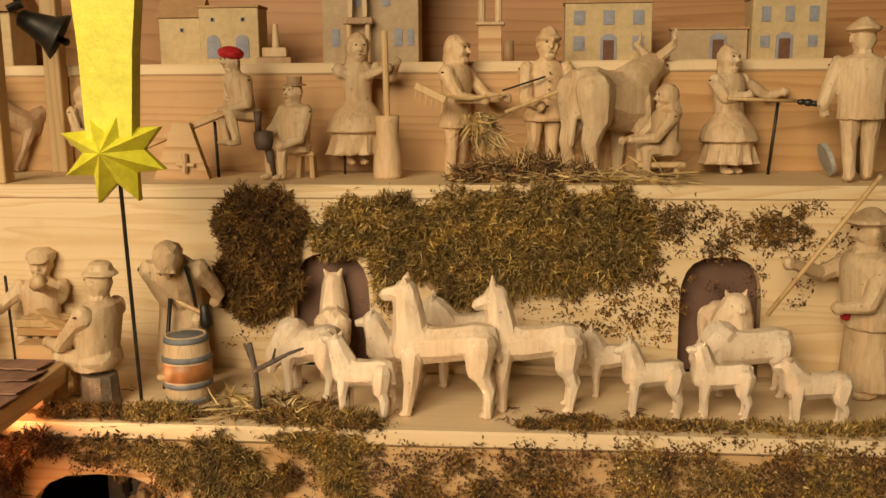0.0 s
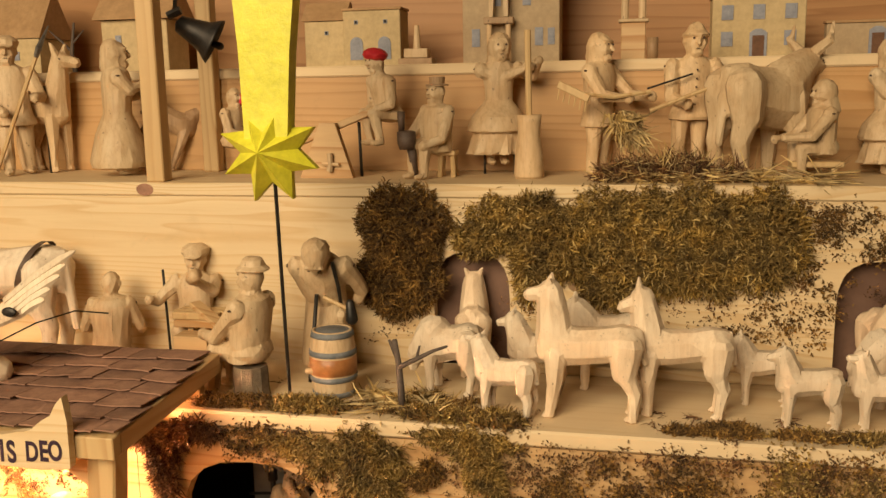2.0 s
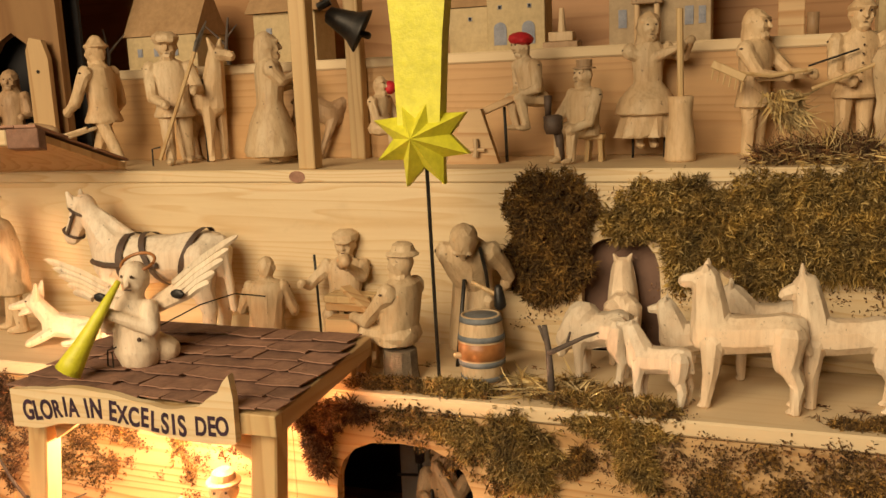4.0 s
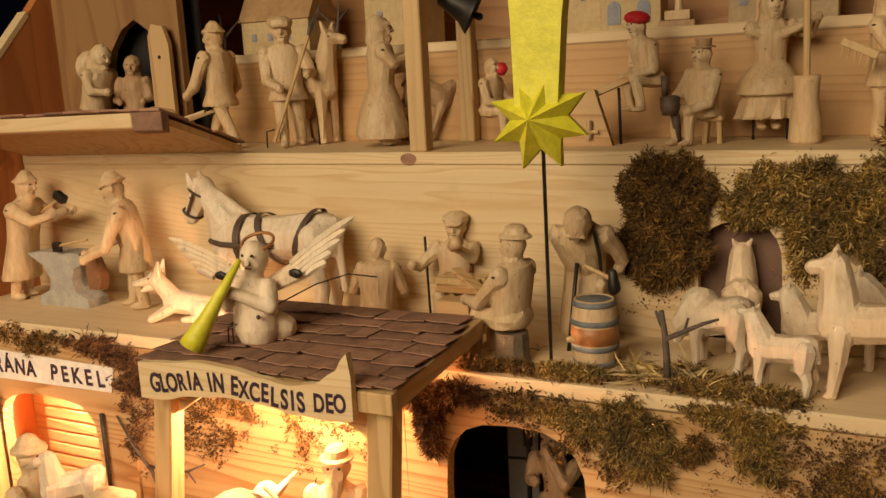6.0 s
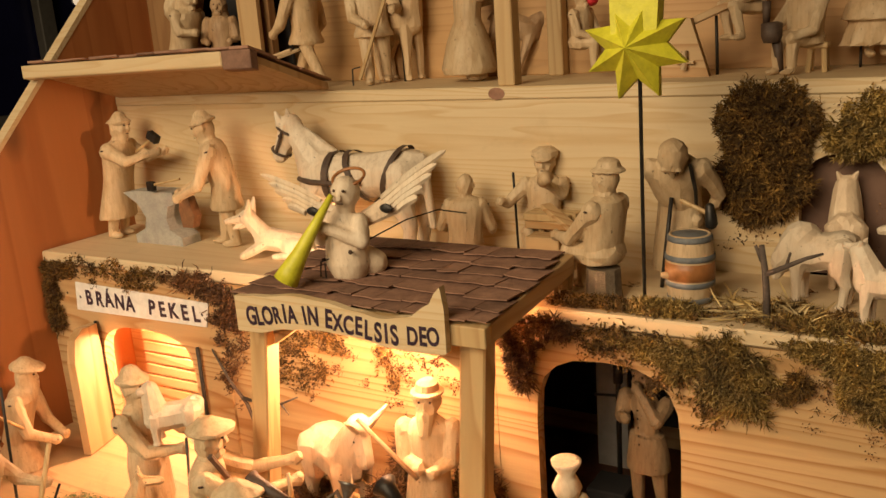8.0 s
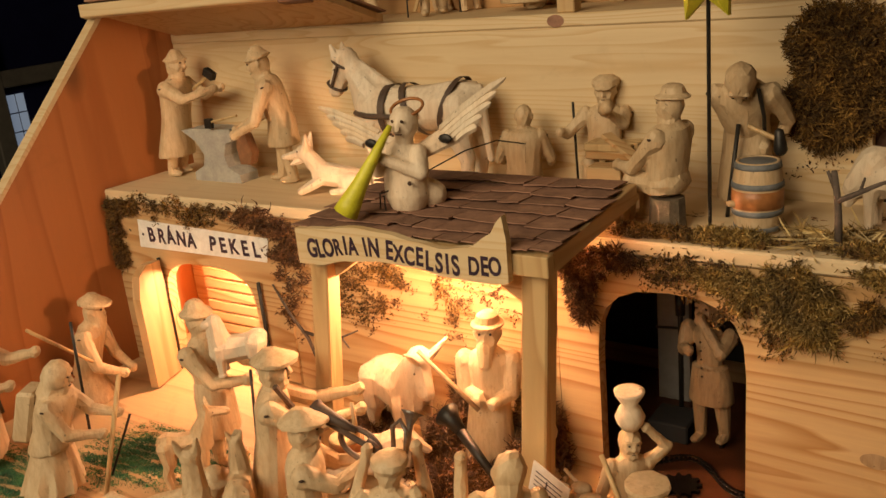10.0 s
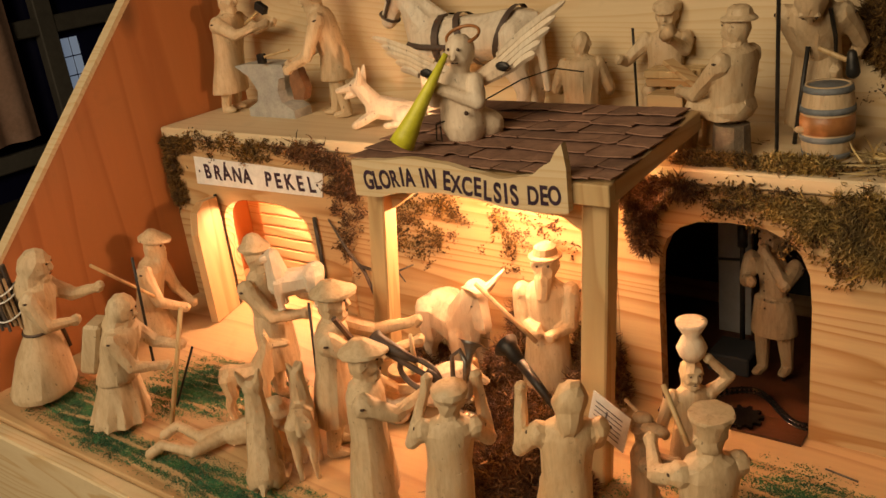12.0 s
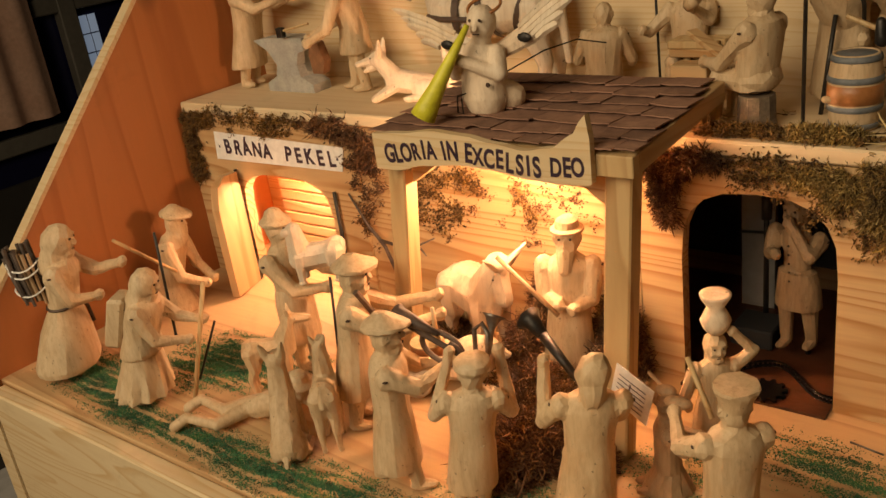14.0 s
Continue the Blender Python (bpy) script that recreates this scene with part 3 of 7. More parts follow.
        for s in (-1, 1):
            pill(low, (s * 0.05, 0, 0.14), (s * 0.05, 0, 0.05), 0.034, 0.03)
            ball(low, (s * 0.05, -0.03, 0.026), (0.035, 0.07, 0.027))
    elif lower == "smock":
        pleated(low, [(0.075, 0.205, 0.20), (0.10, 0.204, 0.198), (0.28, 0.17, 0.15), (0.42, 0.14, 0.11)], 11, 0.10)
        stack(low, [(0.385, 0.172, 0.145), (0.41, 0.172, 0.145), (0.52, 0.145, 0.115)], 14)
        for s in (-1, 1):
            pill(low, (s * 0.06, 0.03, 0.12), (s * 0.06, 0.03, 0.05), 0.042, 0.038)
            ball(low, (s * 0.06, 0.0, 0.03), (0.042, 0.085, 0.03))
    elif lower == "robe":
        stack(low, [(0.06, 0.150 * flare, 0.13 * flare), (0.10, 0.157 * flare, 0.137 * flare), (0.3, 0.135 + 0.10 * (flare - 1), 0.115 + 0.09 * (flare - 1)), (0.46, 0.120, 0.094)], 18)
        for s in (-1, 1):
            ball(low, (s * 0.055, -0.05, 0.035), (0.042, 0.08, 0.036))
            pill(low, (s * 0.055, -0.02, 0.12), (s * 0.055, -0.02, 0.04), 0.04, 0.04)
    elif lower == "kneel":
        pleated(low, [(0.0, 0.15, 0.19), (0.02, 0.15, 0.19), (0.22, 0.11, 0.09)], 13, 0.05)
        for s in (-1, 1):
            pill(low, (s * 0.06, 0.02, 0.04), (s * 0.06, 0.20, 0.035), 0.04, 0.03)
    elif lower == "sit":
        for s in (-1, 1):
            pill(low, (s * 0.055, 0.0, 0.265), (s * 0.075, -0.19, 0.265), 0.068, 0.055)
            pill(low, (s * 0.075, -0.19, 0.25), (s * 0.075, -0.19, 0.05), 0.05, 0.036)
            ball(low, (s * 0.075, -0.225, 0.026), (0.036, 0.075, 0.027))
        ball(low, (0, 0.01, 0.265), (0.145, 0.13, 0.085))
    elif lower == "none":
        stack(low, [(0.02, 0.12, 0.11), (0.08, 0.15, 0.14), (0.28, 0.125, 0.105), (0.46, 0.10, 0.08)], 16)
    size = Matrix.Scale(h, 4)
    for b in (up,) + tuple(p[0] for p in painted):
        bmesh.ops.transform(b, matrix=size @ down @ hip, verts=b.verts[:])
    bmesh.ops.transform(low, matrix=size, verts=low.verts[:])
    tm = bpy.data.meshes.new("low")
    low.to_mesh(tm)
    low.free()
    up.from_mesh(tm)
    bpy.data.meshes.remove(tm)
    more = []
    for make, em in extras:
        b = bmesh.new()
        make(b)
        bmesh.ops.transform(b, matrix=size @ down @ hip, verts=b.verts[:])
        more.append((b, em))
    turn = Matrix.Rotation(radians(face), 4, "Z")
    tip = Matrix(((1, 0, lean[0], 0), (0, 1, lean[1] + 0.05, 0), (0, 0, 1, 0), (0, 0, 0, 1)))
    for b in [up] + [p[0] for p in painted] + [p[0] for p in more]:
        bmesh.ops.transform(b, matrix=tip @ turn, verts=b.verts[:])
    return carve(name, up, Matrix.Translation(at), label, category, mat, painted + more, 0.0095 * h, 2400 if lower in ("skirt", "kneel", "smock") else 1500, crease=0.40, rough_cut=0.0006, seed=int(abs(at[0] * 1000)))


def beast(name, label, at, face, length, height, neck, head, girth=0.20, leg=0.062, ears=0.14, tail=0.3, horns=0.0, mat=None, faces=1000, category="carved animal",
          belly=0.0, extras=(), pitch=0, muzzle=0.072, spread=0.0, up_tail=False, lie=False, crease=0.40, ear_out=0.35, crest=0.0, turned=0, stout=1.0, nape=0.52):
    """A knife-cut four-legged animal facing +x before it is turned. neck and head: steps (forward, up) in units of the height."""
    mat = mat or LIME_PALE
    bm = bmesh.new()
    L, g = length / height, girth
    stations = [(-0.50, 0.90, 0.72, 0.42), (-0.44, 0.975, 0.84, 0.80), (-0.30, 1.0, 0.95, 1.0), (-0.08, 0.955, 0.92, 0.94), (0.14, 0.95, 1.0, 0.97), (0.33, 0.985, 1.12, 1.0), (0.45, 0.95, 1.0, 0.80), (0.52, 0.86, 0.60, 0.42)]
    rings = []
    for f, top, deep, wide in stations:
        bot = top - 2.05 * g * deep - belly * (1 if abs(f) < 0.4 else 0)
        mid_, hz = (top + bot) / 2, (top - bot) / 2
        rings.append([bm.verts.new((f * L, g * wide * math.cos(t), mid_ + hz * math.sin(t))) for t in [math.pi * (0.125 + 0.25 * i) for i in range(8)]])
    skin(bm, rings)
    a = Vector((0.36 * L, 0, 0.93 - g * 0.45))
    b = a + Vector((neck[0], 0, neck[1]))
    pill(bm, a, b, g * 0.90 * stout, g * nape * stout, 8)
    pill(bm, Vector((0.44 * L, 0, 0.93 - g * 1.1)), a.lerp(b, 0.80), g * 0.66 * stout, g * nape * 0.88 * stout, 8)
    if crest:
        pill(bm, Vector((0.22 * L, 0, 0.93)), b + Vector((-0.06, 0, 0.02)), crest, crest * 0.8, 8)
    yaw = Matrix.Rotation(radians(turned), 3, "Z")
    hd = yaw @ Vector((head[0], 0, head[1]))
    c = b + hd
    ball(bm, b, (g * 0.56, g * 0.48, g * 0.52))
    pill(bm, b, c, g * 0.46, muzzle, 6)
    pill(bm, b, b + hd * 0.45, g * 0.54, g * 0.40, 6)
    up = Vector((-head[1], 0, head[0])).normalized()
    if up.z < 0:
        up = -up
    up = yaw @ up
    across_ = yaw @ Vector((0, 1, 0))
    for s in (-1, 1):
        if ears:
            e0 = b + across_ * (s * g * 0.30) + up * g * 0.34
            up_ear = (up * 0.45 + Vector((0, 0, 0.75))).normalized()
            pill(bm, e0, e0 + up_ear * ears * 0.80 + across_ * (s * ears * ear_out) - hd * 0.08, 0.054, 0.020, 6)
        if horns:
            h0 = b + across_ * (s * g * 0.30) + up * g * 0.3
            h1 = h0 + across_ * (s * horns * 0.55) + Vector((0.02, 0, horns * 0.40))
            pill(bm, h0, h1, 0.042, 0.034)
            pill(bm, h1, h0 + across_ * (s * horns * 0.50) + Vector((0.05, 0, horns)), 0.034, 0.013)
        if not lie:
            x = 0.35 * L
            pill(bm, (x, s * g * 0.52, 0.66), (x + 0.015, s * g * 0.60, 0.36), leg * 1.75, leg * 1.12, 7)
            pill(bm, (x + 0.015, s * g * 0.60, 0.36), (x + 0.01 + spread, s * g * 0.62, 0.04), leg * 1.1, leg * 0.78, 7)
            x = -0.36 * L
            pill(bm, (x, s * g * 0.50, 0.76), (x + 0.02, s * g * 0.56, 0.52), leg * 2.5, leg * 1.9, 7)
            pill(bm, (x + 0.02, s * g * 0.56, 0.52), (x - 0.06 - spread * 0.5, s * g * 0.58, 0.32), leg * 1.7, leg * 1.15, 7)
            pill(bm, (x - 0.06 - spread * 0.5, s * g * 0.58, 0.32), (x - 0.02 - spread, s * g * 0.60, 0.04), leg * 1.1, leg * 0.78, 7)
            for fx in (0.36 * L + spread, -0.36 * L - 0.01 - spread):
                ball(bm, (fx + 0.012, s * g * 0.61, 0.03), (leg * 1.1, leg * 0.9, 0.032))
        else:
            pill(bm, (0.30 * L, s * g * 0.7, 0.17), (L / 2 + 0.34, s * g * 0.75, 0.10), 0.13, 0.085, 7)
            ball(bm, (-L / 2 + g * 0.8, s * g * 0.8, 0.25), (0.30, 0.15, 0.25))
    if tail:
        t0 = Vector((-L / 2 + 0.03, 0, 0.90))
        pill(bm, t0, t0 + Vector((-0.07, 0, tail * 0.3 if up_tail else -tail)), 0.055, 0.035, 6)
    eyes = bmesh.new()
    for s in (-1, 1):
        ball(eyes, b + hd * 0.34 + across_ * (s * g * 0.44) + up * g * 0.12, 0.010)
    parts = [(eyes, EYE)]
    for make, em in extras:
        e = bmesh.new()
        make(e)
        parts.append((e, em))
    m = Matrix.Rotation(radians(face), 4, "Z") @ Matrix.Rotation(radians(-pitch), 4, "Y") @ Matrix.Scale(height, 4)
    for e in [bm] + [p[0] for p in parts]:
        bmesh.ops.transform(e, matrix=m, verts=e.verts[:])
    return carve(name, bm, Matrix.Translation(at), label, category, mat, parts, 0.021 * height * (1 if height < 0.12 else 0.8), faces, seed=int(abs(at[0] * 1000) + 3), crease=crease, rough_cut=0.0005)


def rod(name, label, category, a, b, r, mat, r2=None):
    return tagged(part(name, tubed([a, Vector(a).lerp(Vector(b), 0.5), b], [r, (r + (r2 or r)) / 2, r2 or r], 7), mat, None, "", True), label, category)

# ---- upper shelf ----
human("dairy_woman", "carved wooden woman churning, pleated skirt and headscarf", (0.058, 0.985, T3 + 0.013), 0.183, 22, (0.02, 0), "skirt", ((0.20, -0.13, 0.72), (0.27, -0.12, 0.76)), "hood", girth=0.88)
for x in (0.040, 0.082):
    rod("support_wire", "dark iron wire under the churning woman", "wire", (x, 0.990, T3), (x, 0.990, T3 + 0.032), 0.0018, IRON)
churn = thing("butter_churn", "turned wooden butter churn with an upright plunger", "churn", at=(0.108, 0.935, T3))
under(churn, "tub", lathe([(0, 0.0185), (0.004, 0.020), (0.03, 0.0185), (0.055, 0.0145), (0.072, 0.0155), (0.082, 0.0165)]), LIME, "", True).data.transform(Matrix.Translation((0.108, 0.935, T3)))
under(churn, "plunger", tubed([(0.108, 0.935, T3 + 0.08), (0.106, 0.937, T3 + 0.19)], 0.0042), SPRUCE_BATTEN)
human("boot_mender", "carved wooden man seated with a boot, tall brown hat", (-0.018, 0.935, T3), 0.163, -36, (0.02, 0), "sit", ((-0.12, -0.26, 0.50), (0.10, -0.22, 0.44)), "tall", drop=0.17, girth=1.18, paint_hat=LIME_DARK)
boot = bmesh.new()
stack(boot, [(0.562, 0.0105, 0.009, -0.051, 0.913), (0.570, 0.0125, 0.011, -0.052, 0.913), (0.585, 0.0130, 0.011, -0.052, 0.913), (0.587, 0.008, 0.007, -0.052, 0.913)], 14)
tube(boot, [(-0.058, 0.911, 0.585), (-0.058, 0.911, 0.612)], [0.004, 0.0055])
tube(boot, [(-0.046, 0.914, 0.565), (-0.042, 0.918, T3 + 0.003)], [0.0065, 0.0045])
tagged(part("boot", boot, LEATHER, None, "", True), "dark leather boot held by the seated man", "boot")


def stool(name, label, x, y, z, top, wx, wy, leg=0.0035):
    s = thing(name, label, "stool", at=(x, y, z))
    part("seat", boxed((-wx, -wy, top - 0.007), (wx, wy, top), 0.0015), SPRUCE_BATTEN, s)
    for i in (-1, 1):
        for j in (-1, 1):
            part("leg", tubed([(i * wx * 0.75, j * wy * 0.7, 0), (i * wx * 0.6, j * wy * 0.55, top - 0.006)], leg, 6), SPRUCE_BATTEN, s)
    return s


stool("stool", "small wooden stool under the seated man", -0.003, 0.944, T3, 0.036, 0.013, 0.014)
# see-saw with two children
saw = thing("see_saw", "little wooden see-saw on a triangular stand", "see-saw", at=(-0.165, 0.93, T3))
part("stand", slab([(-0.040, 0), (0.036, 0), (0.012, 0.074), (-0.010, 0.074)], 0.012, lambda u, v, w: Vector((u, w - 0.012, v))), SPRUCE, saw)
part("plank", boxed((-0.085, 0.001, -0.006), (0.074, 0.016, 0.003), 0.001, Matrix.Translation((0.002, 0, 0.068)) @ Matrix.Rotation(radians(-21.5), 4, "Y")), SPRUCE, saw)
part("crank", tubed([(0.004, -0.016, 0.010), (0.006, -0.017, 0.020), (0.005, -0.016, 0.034)], [0.0046, 0.0034, 0.0042], 7), LIME, saw)
part("pin", tubed([(-0.006, -0.017, 0.020), (0.018, -0.017, 0.019)], 0.0026, 6), LIME, saw)
rod("support_wire", "dark iron wire holding up the see-saw", "wire", (-0.125, 0.945, T3), (-0.127, 0.945, T3 + 0.075), 0.0022, IRON)
human("child", "carved child with a red beret riding the see-saw", (-0.078, 0.955, 0.566), 0.160, -42, (-0.24, 0), "sit", ((-0.08, -0.12, 0.48), (0.10, -0.16, 0.48)), "beret", paint_hat=RED, drop=0.17, faces=1300)
human("child", "carved child with a red bundle sitting low on the see-saw", (-0.318, 0.955, T3 + 0.012), 0.142, 80, (0, 0), "sit", ((-0.10, -0.16, 0.5), (0.10, -0.2, 0.52)), "none", drop=0.17, faces=1300, extras=((lambda b: ball(b, (0.05, -0.09, 0.84), 0.07), RED),))
human("hay_raker", "carved wooden man raking, bareheaded in a short smock", (0.193, 0.990, T3), 0.194, 62, (0.02, 0), "coat", ((-0.08, -0.28, 0.52), (0.05, -0.38, 0.53)), "hair", hem=0.33)
rake = thing("rake", "wooden hay rake with short teeth", "rake", at=(0.152, 0.935, 0.64))
under(rake, "handle", tubed([(0.166, 0.928, 0.632), (0.215, 0.945, 0.626), (0.262, 0.955, 0.632)], 0.0028, 6), SPRUCE_BATTEN)
under(rake, "head", boxed((-0.022, -0.004, -0.005), (0.022, 0.004, 0.005), 0.001, Matrix.Translation((0.166, 0.928, 0.634)) @ Matrix.Rotation(radians(26), 4, "Y")), SPRUCE_BATTEN)
for i in range(6):
    p = Vector((0.166, 0.928, 0.632)) + Vector((1, 0, -0.48)).normalized() * (-0.019 + 0.0076 * i)
    under(rake, "tooth", tubed([p, p + Vector((-0.003, -0.002, -0.016))], [0.0016, 0.001], 5), SPRUCE_BATTEN)
human("thresher", "carved wooden man threshing, pointed hat and buttoned waistcoat", (0.310, 0.995, T3), 0.200, 12, (0.05, 0), "coat", ((-0.06, -0.15, 0.46), (0.20, -0.13, 0.48)), "cone", buttons=True, hem=0.36, girth=0.84)
flail = thing("flail", "wooden threshing flail with a dark cord", "flail", at=(0.31, 0.955, 0.63))
under(flail, "handle", tubed([(0.262, 0.945, 0.608), (0.352, 0.962, 0.642)], 0.0028, 7), SPRUCE_BATTEN)
under(flail, "cord", tubed([(0.258, 0.965, 0.636), (0.315, 0.975, 0.654)], 0.0014, 6), IRON)
beast("cow", "large carved wooden cow with upright horns", (0.398, 0.980, T3), 38, 0.118, 0.146, (0.26, 0.17), (0.22, -0.05), 0.26, 0.075, 0.16, 0.60, 0.27, LIME, 1500, belly=0.03, ear_out=1.0, crease=0.45)
human("milkmaid", "carved woman milking, seated in a headscarf", (0.464, 0.912, T3), 0.150, -75, (0, 0), "sit", ((-0.10, -0.34, 0.50), (0.10, -0.34, 0.52)), "hood", drop=0.17, girth=1.1)
stool("milking_stool", "low wooden milking stool with splayed legs", 0.458, 0.908, T3, 0.024, 0.030, 0.016)
human("hay_girl", "carved wooden girl in a pleated skirt holding out a stick", (0.563, 0.995, T3), 0.176, 30, (-0.03, 0), "skirt", ((0.05, -0.16, 0.6), (0.42, -0.14, 0.62)), "hair")
rod("stick", "thin wooden stick held by the girl", "stick", (0.548, 0.955, 0.624), (0.645, 0.975, 0.620), 0.0024, SPRUCE_BATTEN)
rod("support_wire", "dark iron wire standing beside the girl", "wire", (0.613, 0.99, T3), (0.620, 0.985, 0.622), 0.0022, IRON)
poker = bmesh.new()
for i in range(4):
    ball(poker, (0.646 + 0.008 * i, 0.972 - 0.002 * i, 0.619 - 0.001 * i), (0.0065, 0.004, 0.004 + 0.001 * (i % 2)))
tagged(part("iron_tongs", poker, IRON, None, "", True), "black iron tongs between the girl and the farmer", "tongs")
human("farmer", "carved wooden farmer in a long jacket and flat hat", (0.697, 0.900, T3), 0.200, 172, (-0.01, 0), "trousers", ((-0.2, -0.02, 0.42), (0.2, -0.02, 0.42)), "tri", stride=0.08, girth=1.12)
disc = lathe([(0, 0.002), (0.0005, 0.026), (0.006, 0.026), (0.0065, 0.002)], 20)
bmesh.ops.transform(disc, matrix=Matrix.Translation((0.712, 0.94, T3 + 0.0265)) @ Matrix.Rotation(radians(80), 4, "Y"), verts=disc.verts[:])
tagged(part("grindstone", disc, IRON), "dark round grindstone behind the farmer", "grindstone")
disc = lathe([(0, 0.002), (0.0005, 0.022), (0.006, 0.022), (0.0065, 0.002)], 20)
bmesh.ops.transform(disc, matrix=Matrix.Translation((0.672, 0.950, T3 + 0.0225)) @ Matrix.Rotation(radians(70), 4, "Y"), verts=disc.verts[:])
tagged(part("wheel", disc, GREY_WOOD), "grey wooden wheel beside the farmer", "wheel")

human("pitchfork_man", "carved man in a cap and coat gripping a pitchfork", (-0.668, 0.955, T3), 0.213, 34, (-0.10, 0.02), "coat", ((-0.05, -0.20, 0.44), (0.16, -0.20, 0.54)), "cap", stride=0.07, hem=0.35, flare=1.06)
fork = thing("pitchfork", "long pitchfork with iron tines", "pitchfork", at=(-0.70, 0.925, T3))
under(fork, "shaft", tubed([(-0.680, 0.918, T3 + 0.010), (-0.611, 0.935, 0.696)], 0.003, 6), SPRUCE_BATTEN)
under(fork, "socket", tubed([(-0.611, 0.935, 0.696), (-0.605, 0.936, 0.709)], [0.0034, 0.0050], 7), STEEL)
under(fork, "point", tubed([(-0.605, 0.936, 0.709), (-0.589, 0.940, 0.740)], [0.0046, 0.0010], 6), STEEL)
under(fork, "tine", tubed([(-0.678, 0.918, T3 + 0.030), (-0.692, 0.916, T3 + 0.027), (-0.692, 0.915, T3 + 0.001)], 0.0014, 5), IRON)
human("barrow_man", "carved barefoot man in a hat walking with a wheelbarrow", (-0.795, 0.938, T3), 0.210, -95, (-0.06, 0), "coat", ((-0.18, -0.05, 0.42), (0.2, -0.16, 0.42)), "cone", stride=0.19, hem=0.33, flare=1.1)
barrow = thing("wheelbarrow", "wooden wheelbarrow loaded with a sack", "wheelbarrow", at=(-0.90, 0.93, T3))
for s in (-1, 1):
    part("handle", tubed([(0.085, s * 0.012, 0.062), (-0.06, s * 0.022, 0.028)], 0.0032, 6), LIME, barrow)
    part("leg", tubed([(0.0, s * 0.02, 0.036), (0.004, s * 0.022, 0.0)], 0.003, 6), LIME, barrow)
part("tray", boxed((-0.05, -0.022, 0.036), (0.012, 0.022, 0.042), 0.001), LIME, barrow)
sk = bmesh.new()
pill(sk, (-0.035, 0, 0.056), (0.0, 0, 0.054), 0.018, 0.015)
part("sack", sk, LIME_DARK, barrow, "", True)
wh = lathe([(0, 0.002), (0.0004, 0.018), (0.005, 0.018), (0.0054, 0.002)], 18)
bmesh.ops.transform(wh, matrix=Matrix.Translation((-0.07, 0.003, 0.0185)) @ Matrix.Rotation(radians(90), 4, "X"), verts=wh.verts[:])
part("wheel", wh, LIME_DARK, barrow)
human("praying_man", "carved figure in a long coat with raised arms", (-0.498, 0.950, T3), 0.203, 125, (0.0, 0), "robe", ((-0.05, -0.20, 0.66), (0.08, -0.24, 0.58)), "hair", girth=1.05, flare=1.5, mat=LIME)
beast("goat", "carved goat with thin legs at the back of the shelf", (-0.660, 1.008, T3), -12, 0.085, 0.125, (0.10, 0.52), (0.26, -0.04), 0.19, 0.055, 0.16, 0.2, 0.0, LIME)
beast("goat", "carved goat leaping on wire legs behind the post", (-0.478, 1.008, T3 + 0.012), 30, 0.075, 0.095, (0.12, 0.30), (0.26, 0.0), 0.19, 0.055, 0.2, 0.2, 0.0, LIME_DARK, 1200, pitch=-24)
rod("support_wire", "dark iron wire behind the pitchfork man", "wire", (-0.638, 0.985, T3), (-0.638, 0.985, 0.655), 0.0022, IRON)
# bell frame
frame_ = thing("belfry", "square wooden posts with a beam that carry a bell", "bell frame", at=(-0.39, 0.93, T3))
under(frame_, "post", boxed((-0.403, 0.858, T3), (-0.377, 0.882, 0.86), 0.0015), SPRUCE_BATTEN)
under(frame_, "post", boxed((-0.394, 1.008, T3), (-0.370, 1.030, 0.86), 0.0015), SPRUCE_BATTEN)
under(frame_, "beam", boxed((-0.398, 0.85, 0.861), (-0.372, 1.034, 0.884), 0.0015), SPRUCE_DEEP)
bell = thing("bell", "black iron bell tilted on its yoke", "bell", at=(-0.366, 0.945, 0.727))
tilt = Matrix.Rotation(radians(22), 4, "Z") @ Matrix.Rotation(radians(-62), 4, "Y")
cup = lathe([(0.024, 0.004), (0.02, 0.012), (0.0, 0.017), (-0.018, 0.022), (-0.030, 0.031), (-0.034, 0.033), (-0.030, 0.029), (-0.016, 0.018), (0.012, 0.008)], 24)
bmesh.ops.transform(cup, matrix=tilt, verts=cup.verts[:])
part("cup", cup, IRON, bell, "", True)
cl = bmesh.new()
pill(cl, (0.012, 0.004, -0.012), (0.034, 0.012, -0.022), 0.0025, 0.006)
part("clapper", cl, IRON, bell, "", True)
part("yoke", tubed([(-0.032, -0.008, 0.020), (-0.014, -0.004, 0.028)], 0.006, 8), IRON, bell)
part("hanger", tubed([(-0.022, -0.006, 0.024), (-0.012, -0.004, 0.134)], 0.003, 6), IRON, bell)
knot = lathe([(0, 0.001), (0.0006, 0.0135), (0.001, 0.001)], 18)
bmesh.ops.transform(knot, matrix=Matrix.Translation((-0.4, 0.8474, 0.5137)) @ Matrix.Rotation(radians(90), 4, "X") @ Matrix.Diagonal((0.95, 0.62, 1, 1)), verts=knot.verts[:])
tagged(part("knot", knot, BARK), "dark branch knot in the shelf's front edge", "knot", "", "structure")
# gatehouse
gpts = [(-1.062, T3), (-1.062, 0.64), (-1.045, 0.695), (-1.015, 0.73), (-0.985, 0.745), (-0.955, 0.725), (-0.93, 0.69), (-0.916, 0.64), (-0.916, T3)]
structure("wall_gatehouse", slab([(LEFT, T3)] + gpts + [(-0.886, T3), (-0.886, 0.98), (LEFT, 0.98)], 0.016, lambda u, v, w: Vector((u, 0.955 + w, v))), SPRUCE_RED, "upright reddish softwood panel with a pointed doorway", "wall")
